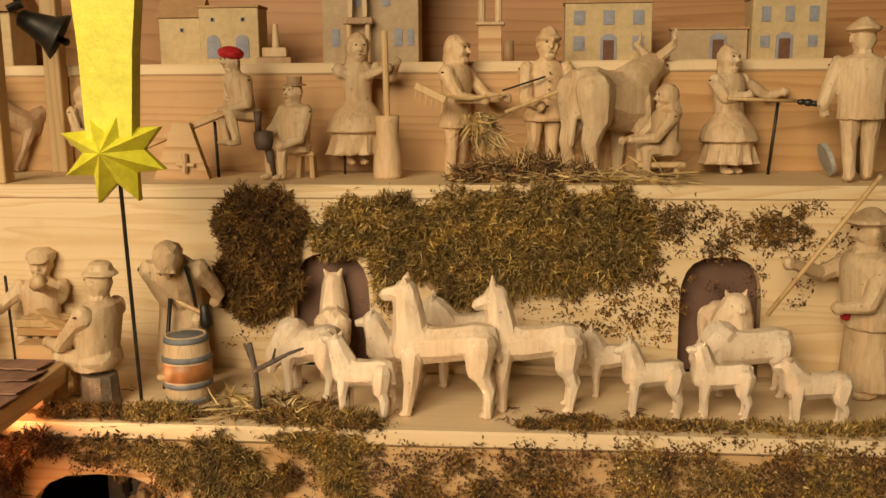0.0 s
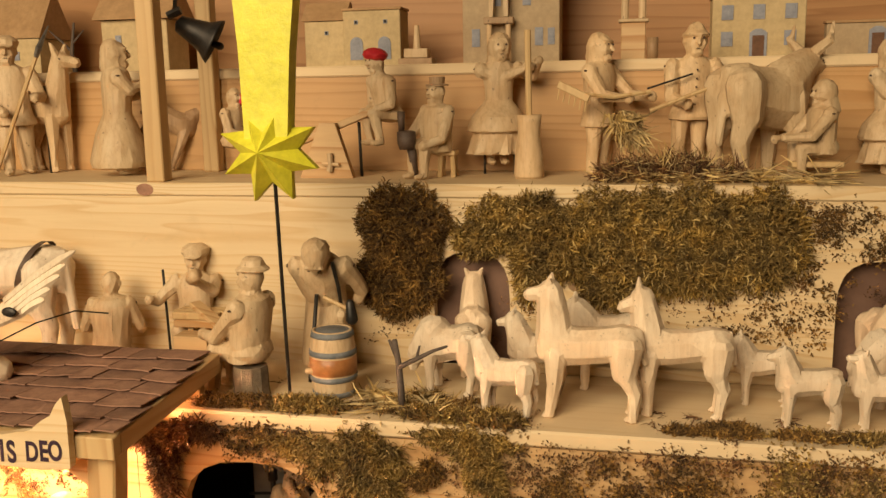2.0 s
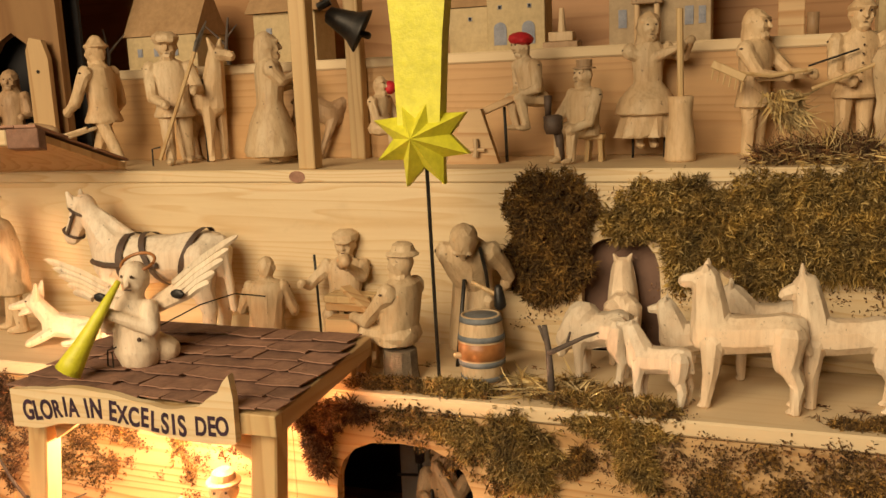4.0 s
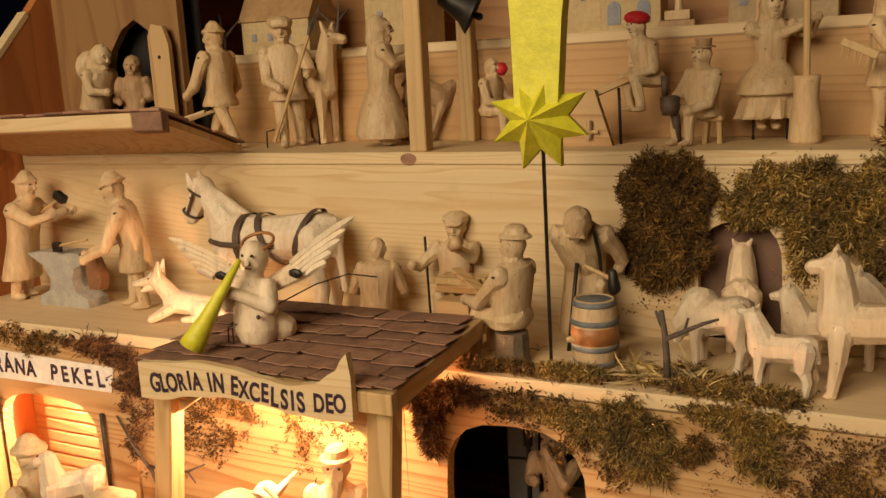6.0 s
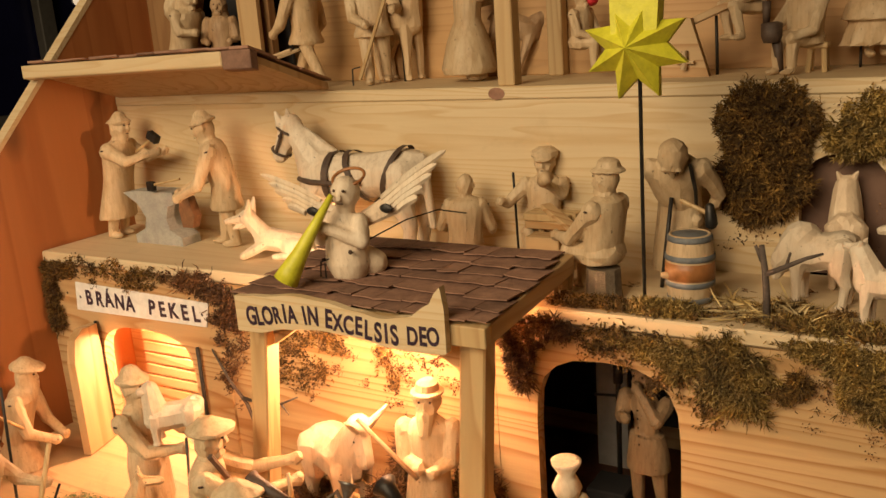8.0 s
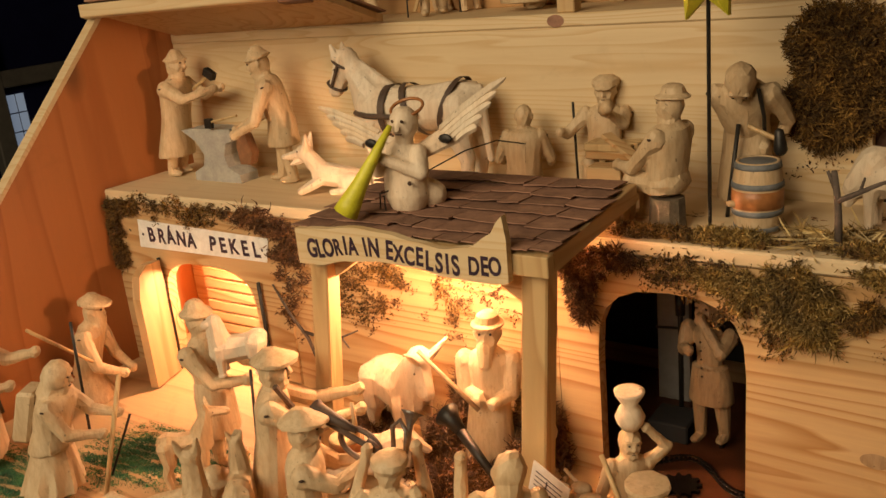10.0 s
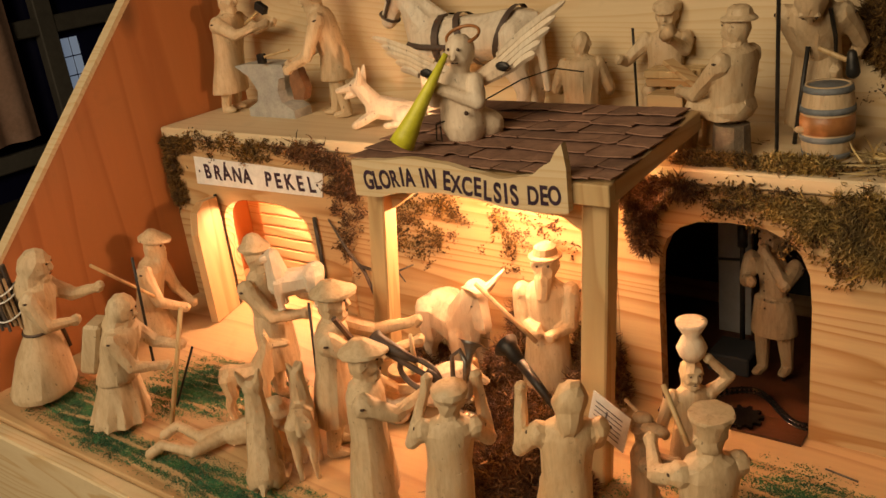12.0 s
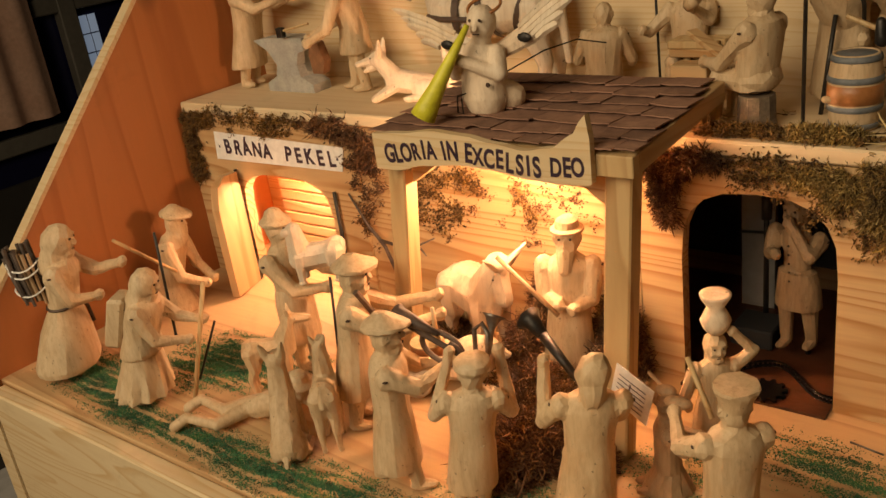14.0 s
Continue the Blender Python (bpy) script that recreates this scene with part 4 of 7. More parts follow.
# Near-black sheet: the doorway's darkness is put into its colour.
structure("lining_gatehouse", boxed((LEFT, 1.005, T3), (-0.886, 1.012, 0.98)), NEAR_BLACK, "near-black sheet painted for the doorway's darkness", "lining")
door = thing("door", "open wooden door leaf with a pointed top", "door", at=(-0.912, 0.93, T3))
part("leaf", slab([(-0.022, 0), (0.022, 0), (0.022, 0.175), (0.012, 0.205), (-0.012, 0.21), (-0.022, 0.19)], 0.009, lambda u, v, w: Vector((u, w, v))), SPRUCE_UP, door)
part("nail", tubed([(0.0, -0.0015, 0.155), (0.0, 0.001, 0.155)], 0.003, 8), IRON, door)
human("gate_angel", "carved bowed figure carrying a bundle by the gatehouse", (-1.05, 0.905, T3), 0.19, 85, (0, 0), "robe", ((-0.05, -0.2, 0.6), (0.1, -0.2, 0.58)), "hood", bend=18, extras=((lambda b: ball(b, (0, 0.15, 0.74), (0.13, 0.11, 0.15)), LIME),), girth=1.15)
human("hooded_man", "carved hooded figure seated in the pointed doorway", (-0.985, 0.932, T3), 0.165, 28, (0, 0), "none", ((-0.12, -0.12, 0.5), (0.12, -0.12, 0.5)), "hood", mat=LIME_DARK)

# ---- middle shelf ----
barrel = thing("barrel", "small wooden barrel with grey hoops and a reddish band", "barrel", at=(-0.098, 0.722, T2))


def barrel_r(z):
    return 0.0276 - 0.0046 * ((z - 0.041) / 0.041) ** 2


def band(z0, z1, extra, n=28):
    return lathe([(z0, barrel_r(z0) + extra - 0.001), (z0 + 0.0005, barrel_r(z0) + extra), ((z0 + z1) / 2, barrel_r((z0 + z1) / 2) + extra), (z1 - 0.0005, barrel_r(z1) + extra), (z1, barrel_r(z1) + extra - 0.001)], n)


part("body", lathe([(0, 0.019)] + [(0.001 + 0.010 * i, barrel_r(0.001 + 0.010 * i)) for i in range(9)] + [(0.081, 0.0205), (0.077, 0.0200), (0.0765, 0.001)], 28), LIME, barrel, "", True)
for z0 in (0.0025, 0.0215, 0.052, 0.0735):
    part("hoop", band(z0, z0 + 0.0065, 0.0011), HOOP, barrel, "", True)
part("stave_band", band(0.0295, 0.050, 0.0005), RUST, barrel, "varnished reddish band of staves", True)
pg = bmesh.new()
pill(pg, (-0.0205, -0.018, 0.034), (-0.0245, -0.021, 0.035), 0.004, 0.0036)
part("bung", pg, LIME, barrel, "", True)
human("cooper", "carved cooper bent over a barrel with a hammer", (-0.135, 0.805, T2), 0.218, 8, (0, 0), "robe", ((0.10, -0.10, 0.40), (0.19, 0.0, 0.44)), "hair", bend=34, nod=42, girth=1.0,
      extras=((lambda b: tube(b, [(0.105, -0.096, 0.50), (0.11, -0.105, 0.64), (0.085, -0.06, 0.79)], 0.011, 6), IRON),), mat=LIME)
ham = thing("hammer", "small hammer with a dark head over the barrel", "hammer", at=(-0.088, 0.742, 0.392))
under(ham, "handle", tubed([(-0.115, 0.745, 0.398), (-0.08, 0.735, 0.386)], 0.0028, 6), SPRUCE_BATTEN)
hb = bmesh.new()
pill(hb, (-0.079, 0.734, 0.394), (-0.077, 0.733, 0.376), 0.005, 0.0075)
under(ham, "head", hb, IRON, "", True)
rod("support_wire", "dark iron wire standing behind the barrel", "wire", (-0.144, 0.763, T2), (-0.135, 0.775, 0.394), 0.0026, IRON)
human("carpenter", "carved man in a hat seated on a stump", (-0.203, 0.708, T2), 0.203, -106, (0.08, 0), "sit", ((-0.22, -0.30, 0.52), (0.02, -0.34, 0.5)), "brim", drop=0.17, girth=1.12)
st = thing("stump", "weathered brown stump used as a seat", "stump", at=(-0.196, 0.706, T2))
bm = bmesh.new()
stack(bm, [(0, 0.023, 0.021), (0.01, 0.0215, 0.020), (0.03, 0.021, 0.0195), (0.037, 0.020, 0.0185)], 11)
part("block", bm, mottled("weathered_wood", [(0.3, (0.10, 0.072, 0.048)), (0.7, (0.26, 0.19, 0.12))], 55, 0.9, 0, 0.6), st)
human("pipe_smoker", "carved man in a cap drinking, seated behind the bench", (-0.332, 0.832, T2), 0.186, 12, (0.03, 0), "sit", ((-0.30, -0.12, 0.60), (0.06, -0.19, 0.74)), "cap", drop=0.13)
rod("support_wire", "thin dark iron wire beside the drinking man", "wire", (-0.372, 0.835, T2), (-0.369, 0.824, 0.409), 0.0018, IRON)
rod("mug", "small wooden mug held by the drinking man", "mug", (-0.310, 0.790, 0.404), (-0.298, 0.782, 0.414), 0.0085, LIME)
bench = thing("saw_bench", "rough wooden saw bench with stacked boards", "bench", at=(-0.294, 0.792, T2))
for i in (-1, 1):
    for j in (-1, 1):
        part("leg", tubed([(i * 0.018, j * 0.012, 0), (i * 0.016, j * 0.010, 0.060)], 0.0045, 6), SPRUCE_BATTEN, bench)
part("top", boxed((-0.036, -0.020, 0.060), (0.030, 0.018, 0.070), 0.0015), SPRUCE, bench)
for y0 in (-0.019, -0.006, 0.006):
    part("beam", boxed((-0.038, y0, 0.0704), (0.033 - abs(y0) * 0.4, y0 + 0.0115, 0.080), 0.0012), SPRUCE_BATTEN, bench)
part("beam", boxed((-0.006, -0.027, 0.030), (0.038, -0.014, 0.044), 0.0012), SPRUCE_BATTEN, bench)
part("beam", boxed((-0.004, -0.028, 0.0444), (0.036, -0.013, 0.057), 0.0012), SPRUCE_BATTEN, bench)
part("board", boxed((-0.020, -0.052, 0.038), (0.026, -0.022, 0.058), 0.001), SPRUCE, bench)
part("plank", boxed((-0.05, -0.008, -0.003), (0.05, 0.008, 0.003), 0.001, Matrix.Translation((0.028, -0.03, 0.074)) @ Matrix.Rotation(radians(-32), 4, "Z") @ Matrix.Rotation(radians(18), 4, "Y")), SPRUCE, bench)
part("block", boxed((-0.012, -0.052, 0.0), (0.018, -0.024, 0.0375), 0.001), SPRUCE, bench)
human("driver", "carved man seen from behind, arms held wide", (-0.434, 0.792, T2), 0.170, 198, (0.03, 0), "none", ((-0.20, -0.14, 0.46), (0.20, -0.14, 0.48)), "none", drop=0.22, girth=1.2, eyes=False)


def strap(x, z0, r, w=0.045, tip=0.0):
    def make(b):
        n = 20
        rs = []
        for dx in (-w, w):
            rs.append([b.verts.new((x + dx + tip * (1 if math.sin(2 * math.pi * i / n) > 0 else -1) * abs(math.sin(2 * math.pi * i / n)), r * 1.03 * math.cos(2 * math.pi * i / n), z0 + r * 1.05 * math.sin(2 * math.pi * i / n))) for i in range(n)])
        for i in range(n):
            j = (i + 1) % n
            b.faces.new((rs[0][i], rs[0][j], rs[1][j], rs[1][i]))
    return make


def hoop(b, c, r, t, along):
    """A strap round the head, square to the direction along (forward, up)."""
    d = Vector((along[0], 0, along[1])).normalized()
    u = Vector((-d.z, 0, d.x))
    n = 18
    tube(b, [Vector(c) + u * (r * math.sin(2 * math.pi * i / n)) + Vector((0, r * math.cos(2 * math.pi * i / n), 0)) for i in range(n + 1)], t, 6)


horse = beast("horse", "carved pale horse in a dark leather harness", (-0.597, 0.792, T2), 183, 0.208, 0.162, (0.30, 0.36), (0.15, -0.27), 0.225, 0.066, 0.11, 0.6, 0.0, LIME_PALE, 2400, nape=0.43, muzzle=0.082, crease=0.5, crest=0.045, ear_out=0.15, stout=0.85,
              extras=((strap(0.28, 0.722, 0.232, 0.035), LEATHER), (strap(0.0, 0.736, 0.224, 0.03, 0.12), LEATHER), (strap(-0.36, 0.783, 0.222, 0.03, -0.10), LEATHER),
                      (lambda b: tube(b, [(0.66, 0.0, 0.72), (0.62, -0.14, 0.72), (0.45, -0.225, 0.71), (0.1, -0.235, 0.70), (-0.1, -0.23, 0.72)], 0.026, 6), LEATHER),
                      (lambda b: tube(b, [(0.66, 0.0, 0.72), (0.62, 0.14, 0.72), (0.45, 0.225, 0.71), (0.1, 0.235, 0.70), (-0.1, 0.23, 0.72)], 0.026, 6), LEATHER),
                      (lambda b: [hoop(b, (0.768 + 0.15 * k, 0, 1.189 - 0.27 * k), 0.118 - 0.030 * k, 0.013, (0.15, -0.27)) for k in (0.12, 0.88)], LEATHER),
                      (lambda b: [tube(b, [(0.775, s * 0.115, 1.165), (0.835, s * 0.104, 1.06), (0.90, s * 0.090, 0.95)], 0.015, 6) for s in (-1, 1)], LEATHER)))
human("smith", "carved smith in a cap and apron swinging a hammer", (-1.127, 0.766, T2), 0.220, 100, (0.10, 0.06), "coat", ((-0.06, -0.42, 0.68), (0.06, -0.40, 0.67)), "cone", girth=1.10, hem=0.16, flare=1.15)
sh = thing("hammer", "dark sledgehammer with a thin handle raised over the anvil", "hammer", at=(-1.022, 0.75, 0.445))
under(sh, "handle", tubed([(-1.030, 0.752, 0.440), (-0.985, 0.748, 0.462)], 0.0025, 6), SPRUCE_BATTEN)
under(sh, "head", boxed((-0.011, -0.006, -0.007), (0.011, 0.006, 0.007), 0.0015, Matrix.Translation((-0.979, 0.747, 0.465)) @ Matrix.Rotation(radians(30), 4, "Y")), IRON)
human("smith", "carved smith in a brimmed hat leaning over the anvil", (-0.864, 0.775, T2), 0.226, -58, (-0.02, 0), "coat", ((-0.03, -0.34, 0.48), (0.10, -0.33, 0.46)), "cone", bend=14, stride=0.05)
sh = thing("hammer", "small dark hammer resting on the anvil", "hammer", at=(-0.96, 0.75, 0.38))
under(sh, "handle", tubed([(-0.985, 0.735, 0.388), (-0.93, 0.745, 0.398)], 0.0022, 6), SPRUCE_BATTEN)
under(sh, "head", boxed((-0.007, -0.005, -0.008), (0.007, 0.005, 0.008), 0.0012, Matrix.Translation((-0.987, 0.735, 0.386))), IRON)
anvil = thing("anvil", "grey painted wooden anvil with a pointed horn", "anvil", at=(-0.996, 0.762, T2))
bm = bmesh.new()
prof = [(-0.055, 0.0), (0.055, 0.0), (0.055, 0.014), (0.03, 0.026), (0.024, 0.045), (0.032, 0.066), (0.046, 0.070), (0.046, 0.090), (-0.038, 0.090), (-0.072, 0.086), (-0.040, 0.068), (-0.024, 0.045), (-0.03, 0.026), (-0.055, 0.014)]
part("block", slab(prof, 0.040, lambda u, v, w: Vector((u, w - 0.02, v))), GREY_WOOD, anvil)
# Added wedge: stands in for the orange-lit, leg-like patch beside the anvil.
tagged(part("hearth_block", slab([(-0.010, 0.0), (0.012, 0.0), (0.020, 0.020), (0.010, 0.050), (-0.006, 0.056), (-0.014, 0.030)], 0.016, lambda u, v, w: Vector((-0.936 + u, 0.752 + w, T2 + 0.030 + v))), mottled("reddish_brown_wood", [(0.3, (0.17, 0.075, 0.03)), (0.7, (0.30, 0.14, 0.06))], 40, 0.7)), "reddish wedge added for the orange-lit patch beside the anvil", "wedge")
dog_ = bmesh.new()
pill(dog_, (-0.040, 0, 0.019), (0.012, 0, 0.030), 0.0170, 0.0190, 9)
pill(dog_, (0.014, 0, 0.034), (0.032, 0, 0.058), 0.0160, 0.0125, 8)
ball(dog_, (0.037, 0, 0.064), (0.0140, 0.0125, 0.0130))
pill(dog_, (0.042, 0, 0.063), (0.071, 0, 0.058), 0.0088, 0.0046, 7)
pill(dog_, (0.040, 0, 0.054), (0.060, 0, 0.047), 0.0060, 0.0034, 6)
pill(dog_, (-0.050, 0, 0.012), (-0.070, 0.012, 0.007), 0.0080, 0.0050, 6)
for q in (-1, 1):
    pill(dog_, (0.032, q * 0.0085, 0.072), (0.028, q * 0.0115, 0.092), 0.0066, 0.0022, 6)
    pill(dog_, (0.014, q * 0.013, 0.022), (0.046, q * 0.014, 0.0065), 0.0085, 0.0062, 7)
    ball(dog_, (-0.034, q * 0.013, 0.0165), (0.021, 0.0105, 0.0165))
    pill(dog_, (-0.028, q * 0.019, 0.006), (-0.006, q * 0.020, 0.0055), 0.0060, 0.0055, 6)
look_ = bmesh.new()
for q in (-1, 1):
    ball(look_, (0.0455, q * 0.0098, 0.0675), 0.0014)
for b_ in (dog_, look_):
    bmesh.ops.transform(b_, matrix=Matrix.Rotation(radians(202), 4, "Z"), verts=b_.verts[:])
carve("dog", dog_, Matrix.Translation((-0.735, 0.735, T2)), "carved fox-like dog resting with its head raised", "carved animal", LIME_PALE, [(look_, EYE)], 0.0015, 1400, rough_cut=0.0004, crease=0.42, seed=8)
# the herd
herd = "goats and sheep of the herd"
G = lambda label, x, y, face, L, H, neck, head, **k: tagged(beast("goat" if k.pop("goat", True) else "lamb", label, (x, y, T2), face, L, H, neck, (head[0] * 0.80, head[1]), **{"stout": 1.12, "nape": 0.60, **k}), group=herd)
G("large carved goat with head held high", 0.203, 0.700, 178, 0.106, 0.106, (0.06, 0.46), (0.25, -0.03), girth=0.20, spread=0.05, ears=0.13, leg=0.070, muzzle=0.080)
G("large carved goat with pricked ears", 0.300, 0.722, 180, 0.100, 0.101, (0.08, 0.44), (0.24, -0.10), girth=0.195, ears=0.17, leg=0.068, muzzle=0.078, ear_out=0.12)
G("carved pale sheep grazing with lowered head", 0.038, 0.757, 172, 0.064, 0.086, (0.22, -0.28), (0.12, -0.22), girth=0.26, ears=0.08, leg=0.070)
G("small carved lamb looking up", 0.114, 0.688, 165, 0.064, 0.068, (0.16, 0.34), (0.26, 0.06), goat=False, faces=800, girth=0.23, leg=0.070)
G("carved goat standing in the arched doorway, tail outwards", 0.050, 0.834, 98, 0.056, 0.092, (0.04, 0.40), (0.24, 0.04), girth=0.22, leg=0.062, ears=0.16)
G("carved lamb between the larger goats", 0.140, 0.772, 178, 0.060, 0.074, (0.12, 0.34), (0.28, -0.04), goat=False, faces=800, girth=0.24, leg=0.070)
G("large carved goat behind the others", 0.222, 0.800, 180, 0.084, 0.094, (0.12, 0.20), (0.22, -0.06), girth=0.22)
G("small carved lamb on straight legs", 0.429, 0.707, 178, 0.058, 0.066, (0.10, 0.32), (0.26, -0.04), goat=False, faces=760, girth=0.225, spread=0.03, leg=0.070)
G("small carved lamb half hidden in the herd", 0.392, 0.770, 178, 0.056, 0.066, (0.10, 0.24), (0.24, -0.04), goat=False, faces=480, girth=0.22)
G("small carved lamb turning its head", 0.503, 0.706, 172, 0.056, 0.064, (0.08, 0.34), (0.26, 0.02), goat=False, faces=760, girth=0.225, leg=0.070, turned=25)
G("carved sheep bending its head to the ground", 0.548, 0.787, 180, 0.094, 0.082, (0.24, -0.28), (0.12, -0.24), girth=0.27, ears=0.08, leg=0.07)
G("small carved lamb with lowered ears", 0.598, 0.693, 176, 0.062, 0.060, (0.16, 0.24), (0.28, -0.04), goat=False, faces=760, girth=0.24, leg=0.078, ear_out=0.9)
G("carved sheep facing out of the arched doorway", 0.532, 0.838, -82, 0.060, 0.098, (0.08, 0.20), (0.20, 0.0), girth=0.28)
human("shepherd", "carved shepherd in a wide hat with a long staff", (0.684, 0.785, T2), 0.222, -80, (-0.04, 0), "robe", ((-0.06, -0.40, 0.70), (0.10, -0.22, 0.50)), "tri", girth=1.3, extras=((lambda b: ball(b, (0.02, -0.135, 0.44), 0.028), RED),))
rod("shepherd_staff", "long pale wooden shepherd's staff", "staff", (0.560, 0.765, 0.385), (0.665, 0.745, 0.545), 0.0028, SPRUCE_BATTEN)
twig = thing("twig_stump", "dark forked twig set up as a bare tree", "twig", at=(-0.008, 0.680, T2))
bm = bmesh.new()
tube(bm, [(0.004, 0, 0), (0.003, 0, 0.03), (0.001, 0.001, 0.055), (-0.003, 0, 0.083)], [0.0045, 0.004, 0.0036, 0.0032], 7)
tube(bm, [(0.002, 0, 0.052), (0.02, -0.004, 0.062), (0.042, -0.006, 0.074), (0.058, -0.006, 0.080)], [0.0034, 0.003, 0.0022, 0.0014], 6)
tube(bm, [(-0.002, 0, 0.066), (-0.010, 0.003, 0.082)], [0.0026, 0.0016], 6)
tube(bm, [(0.022, -0.004, 0.062), (0.026, -0.002, 0.078)], [0.002, 0.0012], 5)
part("branch", bm, BARK_EDGE, twig, "", True)

# ---- smithy roof ----
shed = thing("smithy_roof", "board lean-to roof over the smithy, covered with bark", "roof", at=(-0.96, 0.77, 0.55))
SLOPE = -0.34
sl = Matrix(((1, 0, 0, 0), (0, 1, 0, 0), (0.012, SLOPE, 1, 0.5925 - SLOPE * 0.69), (0, 0, 0, 1)))
under(shed, "board", boxed((-1.165, 0.693, -0.005), (-0.690, 0.848, 0.005), 0, sl), SPRUCE_UP)
under(shed, "batten", boxed((-1.192, 0.680, -0.011), (-0.742, 0.6925, 0.010), 0.0015, sl), SPRUCE_PALE)
rngs = random.Random(5)
for i in range(13):
    x = -1.168 + 0.037 * i
    for j in range(3):
        y = 0.676 + 0.055 * j
        bm = boxed((x + rngs.uniform(-0.004, 0.002), y + rngs.uniform(-0.004, 0.003), 0.0105 - 0.0015 * j + rngs.uniform(0, 0.002)), (x + 0.036 + rngs.uniform(-0.002, 0.004), y + 0.062 + rngs.uniform(-0.004, 0.004), 0.014 - 0.0015 * j + rngs.uniform(0, 0.002)), 0.0006, sl)
        under(shed, "shingle", bm, BARK)
under(shed, "end_bark", boxed((-0.740, 0.679, -0.016), (-0.686, 0.694, 0.010), 0.001, sl), BARK)

# ---- stable roof shingles, banner, lettering ----
for j in range(7):
    y0 = 0.457 + 0.031 * j
    x = RX0 - 0.004
    while x < RX1 - 0.012:
        w = rngs.uniform(0.026, 0.056)
        x1 = min(x + w, RX1 + 0.003)
        yb, tilt_ = min(y0 + 0.042, RY1 + 0.003), rngs.uniform(-0.003, 0.003)
        z0, curl_, slip_ = 0.0008 + rngs.uniform(0, 0.0012), rngs.uniform(-0.0004, 0.0009), rngs.uniform(-0.004, 0.004)
        bm = bmesh.new()
        low = []
        for q in range(6):
            f = q / 5
            low.append((x + 0.0004 + (x1 - x - 0.0008) * f, y0 + slip_ + tilt_ * (f - 0.5) * 2 + rngs.uniform(-0.0012, 0.0012), 0.0044 + curl_ * (2 * f - 1) ** 2 + rngs.uniform(0, 0.0010)))
        low += [(x1 - 0.0004, yb, 0.0), (x + 0.0004, yb, 0.0)]
        vb = [bm.verts.new((u, v, z0 + l)) for u, v, l in low]
        vt = [bm.verts.new((u, v, z0 + l + 0.0014)) for u, v, l in low]
        for vs in (vt, vb):
            side_ = 1 if vs is vt else -1
            for q in range(5):
                fs = [vs[q], vs[q + 1], vs[7] if q < 3 else vs[6]]
                bm.faces.new(fs[::side_])
            bm.faces.new([vs[3], vs[6], vs[7]][::side_])
        for q in range(8):
            r = (q + 1) % 8
            bm.faces.new((vb[q], vb[r], vt[r], vt[q]))
        bmesh.ops.transform(bm, matrix=shear, verts=bm.verts[:])
        under(stable, "shingle", bm, BARK)
        x = x1


def lettering(items, y, name, parent, wide=0.86):
    """Hand-drawn capitals: (character, x, z, height, turn) in the plane y, facing the viewer."""
    for ch, x, z, size, turn in items:
        cu = bpy.data.curves.new("letter", "FONT")
        cu.body, cu.size, cu.extrude, cu.offset, cu.align_x = ch, 1.38, 0.02, 0.040, "CENTER"
        ob = new("letter", cu)
        dg = bpy.context.evaluated_depsgraph_get()
        me = bpy.data.meshes.new_from_object(ob.evaluated_get(dg))
        me.transform(Matrix.Translation((x, y, z)) @ Matrix.Rotation(radians(90), 4, "X") @ Matrix.Rotation(radians(turn), 4, "Z") @ Matrix.Diagonal((size * wide, size, size * 0.5, 1)))
        out = bmesh.new()
        out.from_mesh(me)
        under(parent, "letter", out, INK)
        bpy.data.objects.remove(ob)
        bpy.data.meshes.remove(me)
        bpy.data.curves.remove(cu)


banner = thing("banner", "wavy wooden banner board lettered GLORIA IN EXCELSIS DEO", "sign", at=(-0.403, 0.451, 0.316))


def curve_at(pts, x):
    for (a, b), (c, d) in zip(pts, pts[1:]):
        if a <= x <= c:
            u = (x - a) / (c - a)
            u = u * u * (3 - 2 * u)
            return b + (d - b) * u
    return pts[-1][1]


TOPC = [(-0.534, 0.333), (-0.495, 0.3355), (-0.445, 0.341), (-0.405, 0.3385), (-0.365, 0.3325), (-0.331, 0.328), (-0.298, 0.333), (-0.275, 0.347), (-0.257, 0.369)]
BOTC = [(-0.534, 0.291), (-0.505, 0.2915), (-0.460, 0.3005), (-0.412, 0.305), (-0.369, 0.303), (-0.328, 0.2975), (-0.289, 0.296), (-0.254, 0.298)]
xs = [-0.534 + 0.277 * i / 40 for i in range(41)]
line = [(x, curve_at(TOPC, x)) for x in xs] + [(-0.2535, 0.345), (-0.254, 0.300)] + [(x, curve_at(BOTC, x)) for x in reversed(xs)]
under(banner, "board", slab(line, 0.009, lambda u, v, w: Vector((u - 0.009, 0.4495 + w, v - 0.002))), SPRUCE_PALE)
words = "GLORIA IN EXCELSIS DEO"
step = [0.55 if ch in "I " else 0.85 if ch in "LE" else 1.0 for ch in words]
items = []
for i, ch in enumerate(words):
    x = -0.517 + 0.256 * (sum(step[:i]) + step[i] / 2) / sum(step)
    zc = 0.46 * curve_at(TOPC, x) + 0.54 * curve_at(BOTC, x) if x < -0.30 else 0.314 + (x + 0.30) * 0.10
    slope = (curve_at(BOTC, x + 0.012) - curve_at(BOTC, x - 0.012)) / 0.024
    if ch != " ":
        items.append((ch, x - 0.009, zc - 0.0115 + rngs.uniform(-0.001, 0.001), 0.0205 * rngs.uniform(0.95, 1.08), math.degrees(math.atan(slope)) * 0.8 + rngs.uniform(-4, 4)))
lettering(items, 0.449, "lettering", banner, 0.68)

